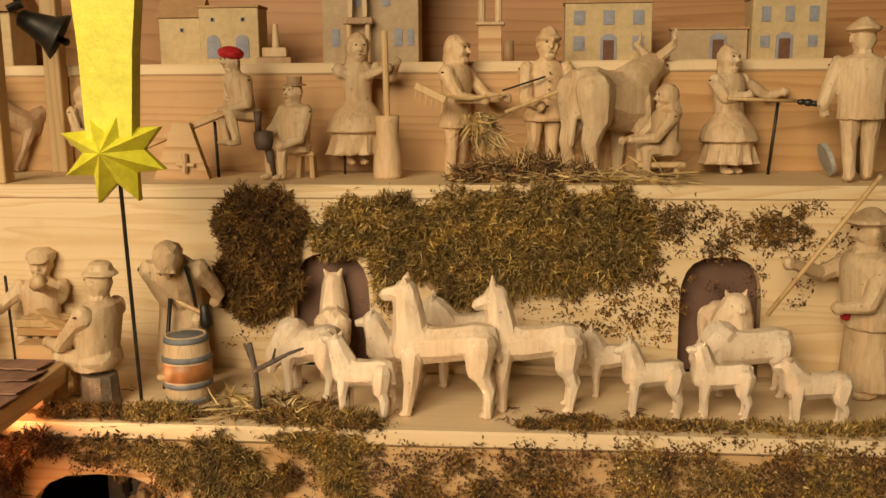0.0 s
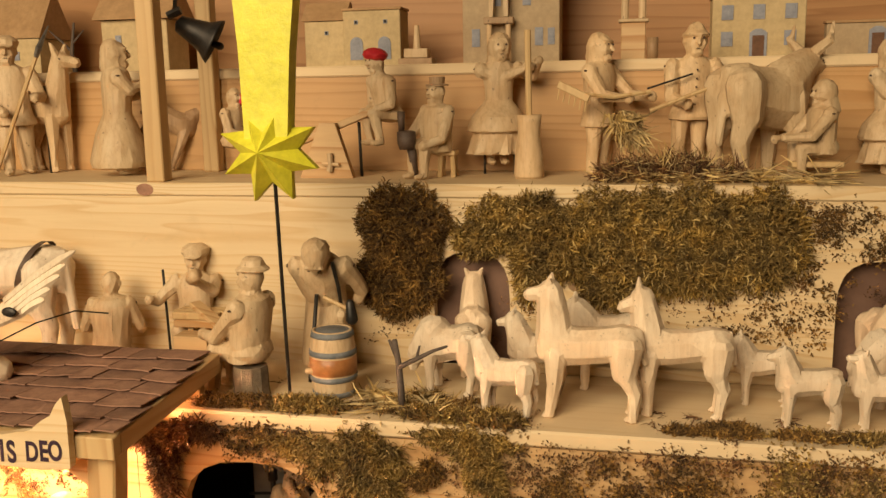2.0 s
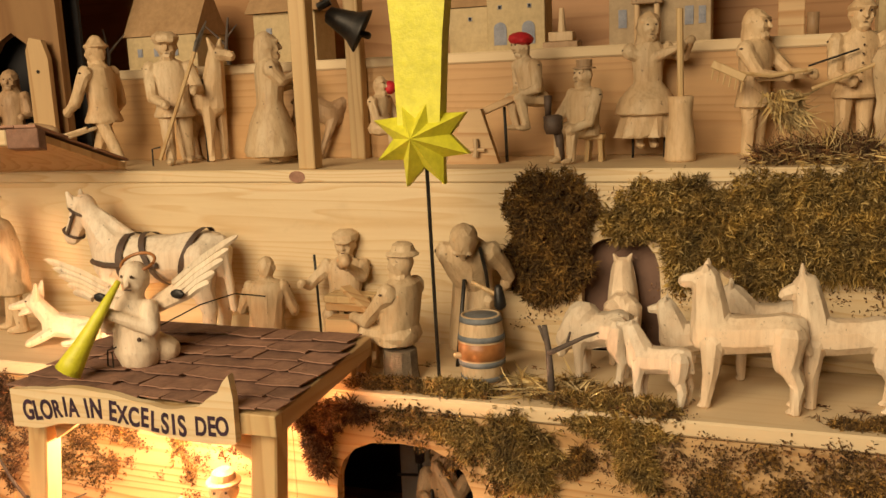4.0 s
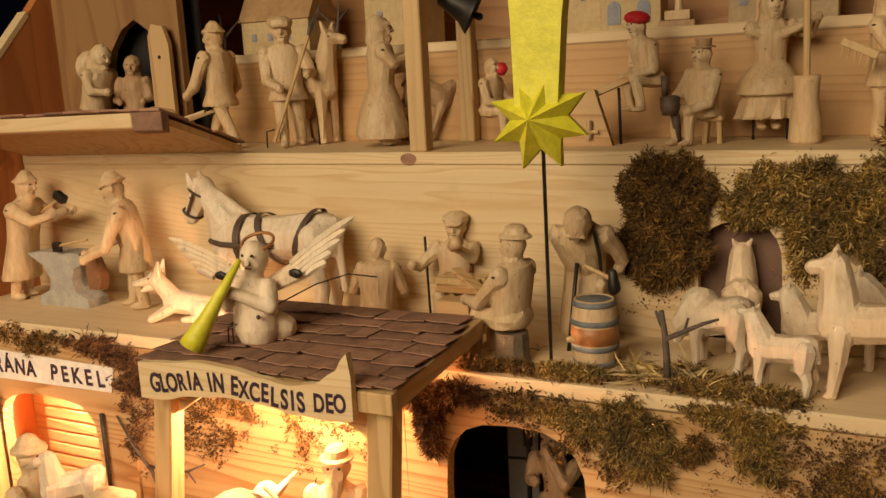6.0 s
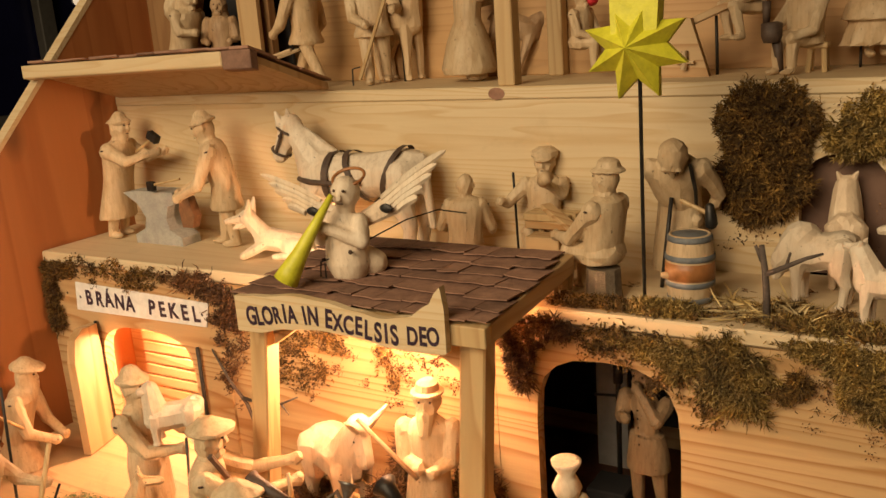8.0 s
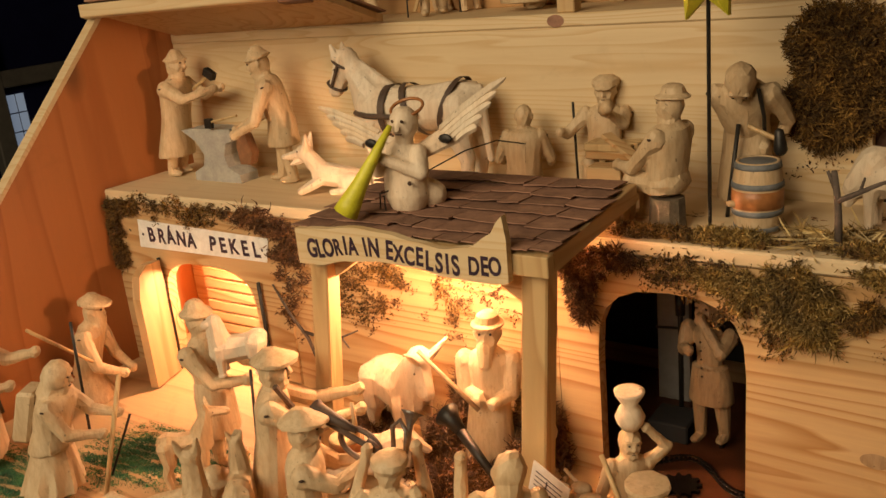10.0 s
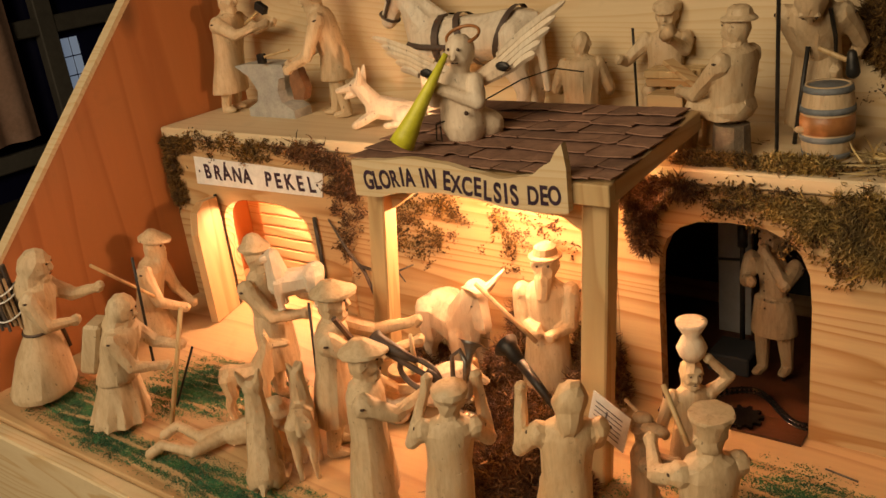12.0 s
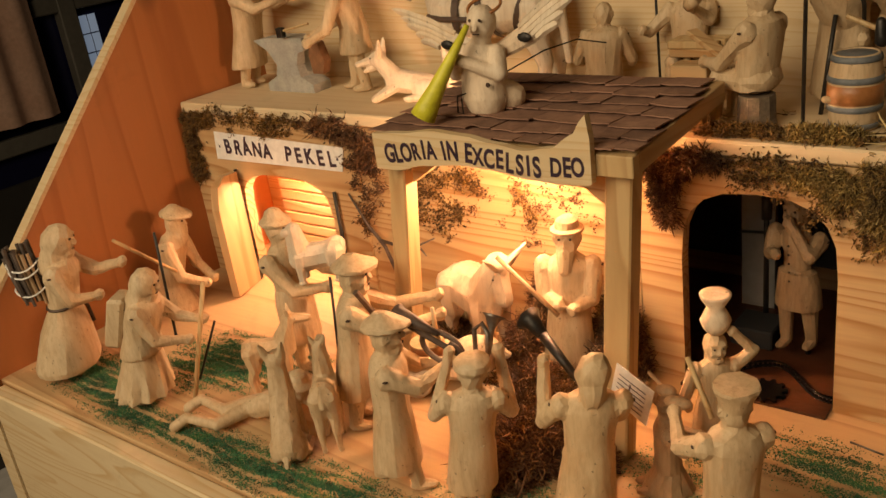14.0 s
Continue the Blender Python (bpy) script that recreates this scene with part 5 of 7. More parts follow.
sign = thing("paper_sign", "white paper strip lettered BRÁNA PEKEL over the gate", "sign", at=(-0.95, 0.643, 0.215))
under(sign, "paper", slab([(-1.106, 0.190), (-0.806, 0.194), (-0.796, 0.233), (-1.100, 0.239)], 0.0012, lambda u, v, w: Vector((u, 0.6435 + w, v))), PAPER)
items = []
for i, ch in enumerate("BRÁNA PEKEL"):
    if ch != " ":
        items.append((ch, -1.070 + 0.0246 * i, 0.2035 - 0.0003 * i + rngs.uniform(-0.001, 0.001), 0.0250, rngs.uniform(-6, 5)))
items += [("·", -1.092, 0.204, 0.02, 0), ("·", -0.812, 0.204, 0.02, 0)]
lettering(items, 0.643, "lettering", sign)

# ---- gate of the lower wall ----
leaf = thing("gate_door", "thick pale gate leaf swung wide open", "door", at=(-1.028, 0.60, FLOOR))
lf = Matrix.Translation((-1.066, 0.632, 0)) @ Matrix.Rotation(radians(-73), 4, "Z")
bm = slab([(0.0, FLOOR + 0.002), (0.070, FLOOR + 0.002), (0.070, 0.130), (0.060, 0.166), (0.038, 0.178), (0.0, 0.174)], 0.014, lambda u, v, w: lf @ Vector((u, w, v)))
under(leaf, "leaf", bm, SPRUCE_UP)
lat = thing("slatted_shutter", "horizontal slats seen inside the lit gate", "slats", at=(-0.94, 0.74, FLOOR))
for i in range(9):
    under(lat, "slat", boxed((-1.08, 0.742, FLOOR + 0.01 + 0.021 * i), (-0.80, 0.748, FLOOR + 0.027 + 0.021 * i), 0.001), SPRUCE)
rod("gate_bar", "dark iron bar at the edge of the gate", "bar", (-0.829, 0.640, FLOOR), (-0.829, 0.640, 0.16), 0.0032, IRON)
rod("gate_bar", "dark iron bar at the hinge of the gate", "bar", (-1.060, 0.641, FLOOR), (-1.062, 0.641, 0.175), 0.003, IRON)

def knot_disc(label, x, y, z, rx, rz):
    b = lathe([(0, 0.001), (0.0005, 1.0), (0.0008, 0.001)], 16)
    bmesh.ops.transform(b, matrix=Matrix.Translation((x, y, z)) @ Matrix.Rotation(radians(90), 4, "X") @ Matrix.Diagonal((rx, rz, 1, 1)), verts=b.verts[:])
    tagged(part("knot", b, LIME_DARK), label, "knot", "", "structure")


knot_disc("round brown knot in the wall behind the herd", 0.178, RISE1 - 0.0002, 0.402, 0.013, 0.013)
knot_disc("brown branch knot in the front panel", 0.047, FRONT - 0.0002, 0.065, 0.016, 0.009)
for x, z in ((-0.965, -0.075), (-0.90, -0.086), (-0.70, -0.055), (-0.42, -0.09)):
    knot_disc("small dark knot in the front board", x, 0.1876, z, 0.004, 0.005)

# ---- the angel on the roof ----
AX, AY, AZ = -0.450, 0.545, 0.331
bm = bmesh.new()
stack(bm, [(0.0, 0.013, 0.012, 0.004), (0.006, 0.022, 0.020, 0.003), (0.022, 0.0285, 0.025, 0.002), (0.045, 0.0245, 0.0205), (0.066, 0.0235, 0.0185), (0.080, 0.017, 0.013), (0.087, 0.008, 0.008)], 12)
pill(bm, (0.004, 0.01, 0.024), (0.024, 0.020, 0.018), 0.022, 0.0165, 8)
pill(bm, (0.003, 0, 0.080), (0.008, -0.002, 0.094), 0.011, 0.012)
ball(bm, (0.010, -0.003, 0.106), (0.0168, 0.0182, 0.0190))
pill(bm, (0.0125, -0.020, 0.107), (0.013, -0.022, 0.101), 0.0026, 0.0034)
for s_ in (-1, 1):
    el = Vector((s_ * 0.030, -0.008, 0.050))
    hd = Vector((-0.012 + 0.004 * s_, -0.027, 0.068))
    pill(bm, (s_ * 0.023, 0, 0.071), el, 0.0105, 0.0095)
    pill(bm, el, hd, 0.009, 0.0065)
    ball(bm, hd, 0.0075)
face = bmesh.new()
for dx in (-0.0065, 0.0065):
    ball(face, (0.0125 + dx, -0.0195, 0.110), (0.0019, 0.0014, 0.0019))
box(face, (0.0085, -0.0205, 0.0945), (0.0165, -0.0185, 0.0958))
ball(face, (0.022, -0.021, 0.040), (0.0028, 0.002, 0.0028))
carve("roof_angel", bm, Matrix.Translation((AX, AY, AZ)), "carved kneeling angel on the stable roof", "carved figure", LIME_PALE, [(face, EYE)], 0.0016, 2200, seed=9)
halo = bmesh.new()
n = 28
tube(halo, [(AX + 0.009 + 0.0205 * math.cos(2 * math.pi * i / n), AY + 0.006 + 0.014 * math.sin(2 * math.pi * i / n), AZ + 0.121 + 0.0080 * math.sin(2 * math.pi * i / n)) for i in range(n + 1)], 0.0019, 6)
tagged(part("halo", halo, RUST, None, "", True), "dark red wire halo behind the angel's head", "halo")


def wing(name, label, root, tip_, drop_):
    """A carved wing: a shoulder plate and five long feathers fanned below its leading edge."""
    w = thing(name, label, "wing", at=root)
    T = Vector(tip_) - Vector(root)
    down_ = Vector((T.z, 0, -T.x)).normalized()
    if down_.z > 0:
        down_ = -down_
    for k in range(5):
        f = k / 4
        end = T * (1.0 - 0.105 * k - 0.02 * (k % 2)) + down_ * (drop_ * f * 0.80) + Vector((0, -0.0016 * k, 0))
        st = T * (0.24 + 0.03 * k) + down_ * (drop_ * f * 0.72) + Vector((0, -0.0016 * k, 0))
        ax_ = (end - st).normalized()
        side_ = Vector((ax_.z, 0, -ax_.x)) * 0.0047
        b = bmesh.new()
        rs = []
        for u, ww, th in ((0.0, 0.9, 0.0028), (0.4, 1.15, 0.0028), (0.8, 1.0, 0.0022), (0.95, 0.6, 0.0016), (1.0, 0.15, 0.001)):
            c = st.lerp(end, u) + Vector((0, 0, 0.0025 * math.sin(math.pi * u)))
            rs.append([b.verts.new(c + side_ * q * ww + Vector((0, d * th, 0))) for q, d in ((1, 0.0), (0.35, -1.2), (-0.5, -0.7), (-1, 0.2), (-0.5, 1), (0.5, 1))])
        skin(b, rs)
        bmesh.ops.recalc_face_normals(b, faces=b.faces[:])
        part("feather", b, LIME_PALE, w)
    b = bmesh.new()
    pill(b, down_ * (drop_ * 0.25), T * 0.30 + down_ * (drop_ * 0.42), 0.010, 0.0125, 8)
    bmesh.ops.scale(b, vec=(1, 0.45, 1), verts=b.verts[:])
    part("shoulder_plate", b, LIME_PALE, w)
    b = bmesh.new()
    ball(b, T * 0.27 + Vector((0, -0.009, 0)) + down_ * (drop_ * 0.45), (0.009, 0.003, 0.0055))
    part("wire_knot", b, IRON, w)


wing("angel_wing", "carved pale wing raised high, wired to the angel", (AX + 0.018, AY + 0.016, AZ + 0.078), (-0.315, 0.561, 0.483), 0.030)
wing("angel_wing", "carved pale wing held level, wired to the angel", (AX - 0.014, AY + 0.016, AZ + 0.078), (-0.584, 0.561, 0.449), 0.026)
tr = thing("angel_horn", "long yellow painted horn blown by the angel", "horn", at=(-0.465, 0.51, 0.40))
hs, he = Vector((-0.442, 0.518, 0.438)), Vector((-0.490, 0.480, 0.344))
bm = tubed([hs, hs.lerp(he, 0.4), hs.lerp(he, 0.7), hs.lerp(he, 0.9), he], [0.003, 0.0066, 0.0098, 0.0132, 0.0148], 14)
under(tr, "tube", bm, YELLOW, "", True)
wire = bmesh.new()
tube(wire, [(AX - 0.008, AY - 0.02, AZ + 0.03), (AX - 0.02, AY - 0.024, AZ + 0.026), (AX - 0.022, AY - 0.024, AZ + 0.008), (AX - 0.016, AY - 0.022, AZ + 0.006), (AX - 0.016, AY - 0.022, AZ + 0.024)], 0.001, 5)
tube(wire, [(AX + 0.02, AY + 0.02, AZ + 0.045), (AX + 0.04, AY + 0.07, AZ + 0.058), (AX + 0.055, AY + 0.12, AZ + 0.060), (AX + 0.066, AY + 0.17, AZ + 0.045)], 0.0009, 5)
tagged(part("mounting_wire", wire, IRON), "thin dark wire that holds the angel", "wire")

# ---- on the floor ----
def down_floor(x, y):
    return (x, y, FLOOR)


human("wood_gatherer", "carved woman in a headscarf carrying sticks on her back", down_floor(-1.087, 0.277), 0.240, 128, (0.14, 0.10), "robe", ((-0.05, -0.24, 0.52), (0.04, -0.36, 0.68)), "hood", girth=0.96, flare=1.45,
      extras=((lambda b: tube(b, [(0.118 * math.cos(2 * math.pi * i / 20), 0.096 * math.sin(2 * math.pi * i / 20), 0.475) for i in range(21)], 0.009, 6), LEATHER),
              (lambda b: tube(b, [(0.07, -0.08, 0.48), (0.075, -0.12, 0.40), (0.08, -0.15, 0.30)], 0.012, 5), LEATHER)))
faggot = thing("stick_bundle", "bundle of short sticks tied with white string", "sticks", at=(-1.094, 0.266, 0.130))
for i in range(24):
    x, y = 0.021 * math.cos(i * 2.4) * math.sqrt(i / 24), 0.019 * math.sin(i * 2.4) * math.sqrt(i / 24)
    part("stick", tubed([(x + 0.006, y, -0.034 + 0.006 * (i % 3)), (x * 1.05 - 0.001, y * 1.1, 0.004), (x * 1.2 - 0.009, y * 1.1, 0.036 + 0.006 * (i % 4))], 0.0024 + 0.0006 * (i % 3), 6), LIME_DARK if i % 4 == 1 else BARK_EDGE, faggot)
for z in (-0.014, 0.014, 0.024):
    part("string", tubed([(-0.1 * z + 0.024 * math.cos(k), 0.022 * math.sin(k), z + 0.004 * math.sin(2 * k)) for k in [i * math.pi / 8 for i in range(17)]], 0.0014, 5), PAPER, faggot)
human("bearded_pilgrim", "carved bearded man in a flat cap kneeling by the wall", down_floor(-1.113, 0.496), 0.222, 120, (0.06, 0.04), "kneel", ((-0.03, -0.30, 0.42), (0.07, -0.32, 0.42)), "tri", beard=True, drop=0.16, bend=10)
rod("walking_stick", "thin pale stick held across the shoulder", "stick", (-0.990, 0.352, 0.172), (-1.030, 0.462, 0.068), 0.0026, SPRUCE_BATTEN)
human("kneeling_pilgrim", "carved pilgrim in a pleated smock with a box pack", down_floor(-0.900, 0.284), 0.200, 120, (0.12, 0.08), "smock", ((-0.04, -0.36, 0.52), (0.10, -0.40, 0.60)), "hood", girth=1.22, bend=8,
      extras=((lambda b: box(b, (-0.098, 0.110, 0.43), (0.098, 0.235, 0.78), 0.02), LIME),))
rod("pilgrim_staff", "straight pale wooden pilgrim's staff", "staff", (-0.832, 0.316, FLOOR), (-0.803, 0.356, 0.138), 0.0032, SPRUCE_BATTEN)
rod("support_wire", "bent dark wire under the pilgrim's hand", "wire", (-0.872, 0.356, FLOOR), (-0.848, 0.388, 0.055), 0.0017, IRON)
rod("support_wire", "dark iron wire behind the stick gatherer", "wire", (-0.995, 0.41, FLOOR), (-0.985, 0.415, 0.16), 0.0022, IRON)
human("lamb_bearer", "carved shepherd in a long buttoned coat carrying a lamb", down_floor(-0.752, 0.462), 0.240, 100, (-0.06, -0.04), "coat", ((-0.02, -0.28, 0.54), (0.14, -0.28, 0.56)), "cone", buttons=True, girth=0.86, hem=0.18, flare=0.9)
tagged(beast("lamb", "carved lamb carried in the shepherd's arms", (-0.696, 0.468, 0.112), 214, 0.066, 0.056, (0.06, 0.52), (0.22, 0.0), faces=900, girth=0.33, leg=0.105, ears=0.10, turned=30, stout=1.05, nape=0.58, muzzle=0.10), group="goats and sheep of the herd")
rod("support_wire", "dark iron wire standing beside the lamb bearer", "wire", (-0.690, 0.462, FLOOR), (-0.684, 0.470, 0.116), 0.002, IRON)
lie = bmesh.new()
for hip_, knee_, ankle_, toe_ in (((-0.717, 0.321, -0.012), (-0.732, 0.278, -0.016), (-0.778, 0.265, -0.012), (-0.787, 0.251, -0.020)), ((-0.717, 0.332, -0.008), (-0.742, 0.300, -0.010), (-0.795, 0.303, -0.010), (-0.805, 0.288, -0.018))):
    pill(lie, hip_, knee_, 0.0105, 0.0085), pill(lie, knee_, ankle_, 0.0080, 0.0060), pill(lie, ankle_, toe_, 0.0072, 0.0076)
pill(lie, (-0.708, 0.328, -0.011), (-0.672, 0.350, -0.002), 0.0165, 0.0185)
pill(lie, (-0.668, 0.362, 0.002), (-0.640, 0.372, -0.020), 0.008, 0.0065), pill(lie, (-0.668, 0.338, 0.0), (-0.636, 0.334, -0.021), 0.008, 0.0065)
ball(lie, (-0.650, 0.352, 0.018), (0.015, 0.015, 0.017))
hatb = bmesh.new()
stack(hatb, [(0.0, 0.023, 0.023), (0.004, 0.023, 0.023), (0.006, 0.014, 0.014), (0.016, 0.010, 0.010)])
bmesh.ops.transform(hatb, matrix=Matrix.Translation((-0.649, 0.353, 0.026)) @ Matrix.Rotation(radians(14), 4, "Y"), verts=hatb.verts[:])
tmp_me = bpy.data.meshes.new("hat")
hatb.to_mesh(tmp_me)
hatb.free()
lie.from_mesh(tmp_me)
bpy.data.meshes.remove(tmp_me)
carve("reclining_man", lie, Matrix(), "carved man lying on his belly among the goats", "carved figure", LIME, (), 0.0019, 2600)
sit_ = bmesh.new()
pill(sit_, (-0.006, 0, 0.024), (0.020, 0, 0.078), 0.0195, 0.0170, 9)
pill(sit_, (0.020, 0, 0.080), (0.026, 0, 0.118), 0.0165, 0.0115, 8)
pill(sit_, (0.026, 0, 0.124), (0.052, 0, 0.118), 0.0135, 0.0072, 7)
pill(sit_, (-0.018, 0, 0.026), (-0.026, 0, 0.010), 0.0055, 0.0040, 6)
for q in (-1, 1):
    ball(sit_, (0.000, q * 0.0135, 0.019), (0.020, 0.0095, 0.019))
    pill(sit_, (0.008, q * 0.019, 0.007), (0.032, q * 0.020, 0.006), 0.0070, 0.0058, 6)
    pill(sit_, (0.028, q * 0.011, 0.060), (0.042, q * 0.012, 0.006), 0.0080, 0.0056, 6)
    pill(sit_, (0.022, q * 0.009, 0.132), (0.016, q * 0.013, 0.150), 0.0060, 0.0026, 6)
bmesh.ops.transform(sit_, matrix=Matrix.Rotation(radians(128), 4, "Z"), verts=sit_.verts[:])
carve("goat", sit_, Matrix.Translation(down_floor(-0.602, 0.283)), "carved goat sitting upright by the lying man", "carved animal", LIME, (), 0.0019, 1300, rough_cut=0.0005, crease=0.42, seed=4)
beast("goat", "carved goat seen from behind near the lying man", down_floor(-0.578, 0.333), 130, 0.050, 0.098, (0.04, 0.40), (0.20, 0.0), 0.165, 0.048, 0.13, 0.20, 0, LIME, 1100, crease=0.5)
beast("goat", "carved goat walking towards the stable", down_floor(-0.743, 0.388), 45, 0.062, 0.084, (0.16, 0.40), (0.30, -0.04), 0.20, 0.062, 0.18, 0.2, 0, LIME, 700)
human("drummer", "carved shepherd in a wide cap with both arms stretched out", down_floor(-0.582, 0.380), 0.230, 125, (0.08, 0.05), "coat", ((-0.03, -0.46, 0.62), (0.12, -0.44, 0.66)), "tri", hem=0.20, girth=0.92,
      extras=((lambda b: tube(b, [(-0.10, -0.03, 0.82), (-0.02, -0.105, 0.66), (0.09, -0.10, 0.54)], 0.017, 5), LEATHER),))
drum = thing("drum", "small reddish drum hung before the shepherd", "drum", at=(-0.463, 0.40, 0.082))
part("shell", lathe([(0, 0.018), (0.001, 0.0205), (0.021, 0.0205), (0.022, 0.018)], 22), RUST, drum, "", True)
part("skin", lathe([(0.0221, 0.0195), (0.0235, 0.0195), (0.0236, 0.001)], 22), LIME, drum)
rod("drumstick", "pale drumstick with a round tip", "drumstick", (-0.452, 0.405, 0.148), (-0.448, 0.402, 0.108), 0.0022, LIME, 0.0035)
human("horn_player", "carved musician in a long coat raising a hunting horn", down_floor(-0.455, 0.312), 0.216, 128, (0.03, 0.0), "coat", ((-0.02, -0.34, 0.70), (0.14, -0.30, 0.60)), "tri", stride=0.10, hem=0.14, flare=1.1, girth=0.98)
horn = thing("hunting_horn", "coiled brown metal hunting horn", "horn", at=(-0.396, 0.345, 0.138))
coil = [(0.030 * math.cos(a), 0.008 * math.sin(a * 0.5), 0.018 * math.sin(a)) for a in [i * math.pi / 10 for i in range(24)]]
part("coil", tubed([(-0.036, -0.002, 0.022)] + coil, 0.0032, 8), LEATHER, horn, "", True)
part("bell", tubed([(0.0, 0.002, 0.018), (-0.024, 0.0, 0.026), (-0.046, -0.002, 0.032), (-0.052, -0.002, 0.034)], [0.003, 0.0062, 0.0098, 0.0118], 14), LEATHER, horn, "", True)
human("trumpeter", "carved musician seen from behind raising a trumpet", down_floor(-0.358, 0.318), 0.190, 212, (0.10, 0), "coat", ((-0.13, -0.13, 0.93), (0.13, -0.13, 0.93)), "cap", girth=1.0, eyes=False, hem=0.16)
tpt = thing("trumpet", "small dark metal trumpet held up high", "trumpet", at=(-0.345, 0.365, 0.15))
part("tube", tubed([(-0.012, -0.01, -0.012), (-0.018, 0.0, 0.010), (-0.010, 0.004, 0.017), (-0.001, 0.0, 0.008), (0.0, -0.006, -0.014)], 0.0026, 7), STEEL, tpt, "", True)
part("bell", tubed([(0.0, -0.004, -0.012), (0.0, 0.006, 0.012), (-0.001, 0.012, 0.020), (-0.001, 0.014, 0.0225)], [0.0026, 0.0034, 0.008, 0.0125], 14), STEEL, tpt, "", True)
human("clarinettist", "carved musician seen from behind playing a clarinet", down_floor(-0.240, 0.348), 0.208, 212, (0.10, 0), "robe", ((-0.05, -0.20, 0.62), (0.22, -0.14, 0.86)), "hair", girth=0.96, eyes=False)
cl = thing("clarinet", "black wooden clarinet raised to the stable", "clarinet", at=(-0.29, 0.40, 0.135))
under(cl, "tube", tubed([(-0.258, 0.385, 0.118), (-0.312, 0.412, 0.142)], [0.0040, 0.0058], 10), IRON, "", True)
under(cl, "bell", tubed([(-0.310, 0.411, 0.141), (-0.326, 0.418, 0.149), (-0.334, 0.421, 0.152)], [0.0058, 0.0090, 0.0145], 16), IRON, "", True)
human("violinist", "carved fiddler in a flared hat seen from behind", down_floor(-0.098, 0.362), 0.196, 225, (0.03, 0), "coat", ((-0.10, -0.30, 0.56), (0.16, -0.30, 0.70)), "flare", girth=1.05, eyes=False)
bow = rod("fiddle_bow", "thin pale fiddle bow held upright", "bow", (-0.160, 0.425, 0.145), (-0.128, 0.405, 0.098), 0.0028, SPRUCE_BATTEN)
fid = bmesh.new()
ball(fid, (-0.168, 0.42, 0.095), (0.015, 0.009, 0.006)), ball(fid, (-0.186, 0.432, 0.097), (0.011, 0.008, 0.006))
tube(fid, [(-0.19, 0.435, 0.098), (-0.212, 0.448, 0.102)], 0.0022, 6)
tagged(part("fiddle", fid, LIME_DARK, None, "", True), "small brown fiddle under the player's chin", "fiddle")
human("water_carrier", "carved woman balancing a jug on her head, arm raised", down_floor(-0.178, 0.520), 0.150, 40, (0.03, 0), "robe", ((-0.20, -0.06, 0.44), (0.10, -0.03, 0.99, 0.27, 0.0, 0.80)), "hair", girth=0.92)
jug = thing("jug", "turned pale wooden jug on the woman's head", "jug", at=(-0.174, 0.528, FLOOR + 0.147))
part("body", lathe([(0, 0.009), (0.006, 0.0135), (0.014, 0.0162), (0.024, 0.0118), (0.029, 0.0085), (0.041, 0.0158), (0.0445, 0.0162), (0.043, 0.0115)], 18), LIME_PALE, jug, "", True)
human("joseph", "carved bearded man in a brimmed hat holding a staff", down_floor(-0.396, 0.590), 0.224, 20, (0.03, 0), "robe", ((-0.03, -0.13, 0.52), (0.05, -0.14, 0.50)), "brim", beard=True, girth=0.92, paint_hat=LIME_DARK)
rod("staff", "pale wooden staff held slanting by the bearded man", "staff", (-0.462, 0.548, 0.148), (-0.384, 0.556, 0.078), 0.003, LIME_DARK)
beast("donkey", "carved pale donkey with tall ears inside the stable", down_floor(-0.545, 0.600), -18, 0.088, 0.128, (0.22, 0.34), (0.07, -0.36), 0.25, 0.075, 0.20, 0.5, 0, LIME_PALE, 1500, muzzle=0.10, crease=0.5, ear_out=0.95, nape=0.55)
beast("bull", "carved pale ox lying in the hay", down_floor(-0.525, 0.495), 25, 0.115, 0.075, (0.22, 0.10), (0.34, -0.18), 0.36, 0.1, 0.2, 0.0, 0.4, LIME_PALE, 2000, lie=True)
human("kneeling_woman", "carved woman kneeling beside the post", down_floor(-0.318, 0.588), 0.135, -60, (0, 0), "kneel", ((-0.05, -0.24, 0.6), (0.06, -0.24, 0.58)), "hood", drop=0.18, faces=1800)
human("kneeling_shepherd", "carved man kneeling behind the musicians", down_floor(-0.192, 0.440), 0.145, 120, (0, 0), "kneel", ((-0.05, -0.24, 0.6), (0.06, -0.24, 0.58)), "brim", drop=0.18, faces=1800, mat=LIME_DARK)
# Stained brown wood, which also stands in for the cave's dimness.
human("strung_figure", "carved man in a long coat inside the cave", (-0.158, 0.752, FLOOR + 0.018), 0.206, -12, (-0.05, 0), "coat", ((-0.05, -0.16, 0.64), (0.02, -0.13, 0.84, 0.15, -0.14, 0.66)), "hair", buttons=True, stride=0.03, girth=0.66, mat=LIME_DARK)
drive = thing("drive", "upright black shaft of the drive inside the cave", "machine", at=(-0.217, 0.800, FLOOR + 0.0036))
part("shaft", tubed([(0, 0, 0), (0, 0, 0.26)], 0.0036, 8), IRON, drive, "", True)
part("cross_arm", tubed([(-0.034, 0, 0.138), (0.036, 0, 0.144)], 0.002, 6), IRON, drive, "", True)
part("collar", tubed([(0, 0, 0.160), (0, 0, 0.190)], 0.0065, 10), IRON, drive, "", True)
rod("carrier_rod", "dark iron rod that carries the cave figure", "rod", (-0.150, 0.760, FLOOR), (-0.150, 0.758, 0.09), 0.003, IRON)
manger = thing("manger", "rough little crossed-leg manger in the hay", "manger", at=(-0.355, 0.478, FLOOR))
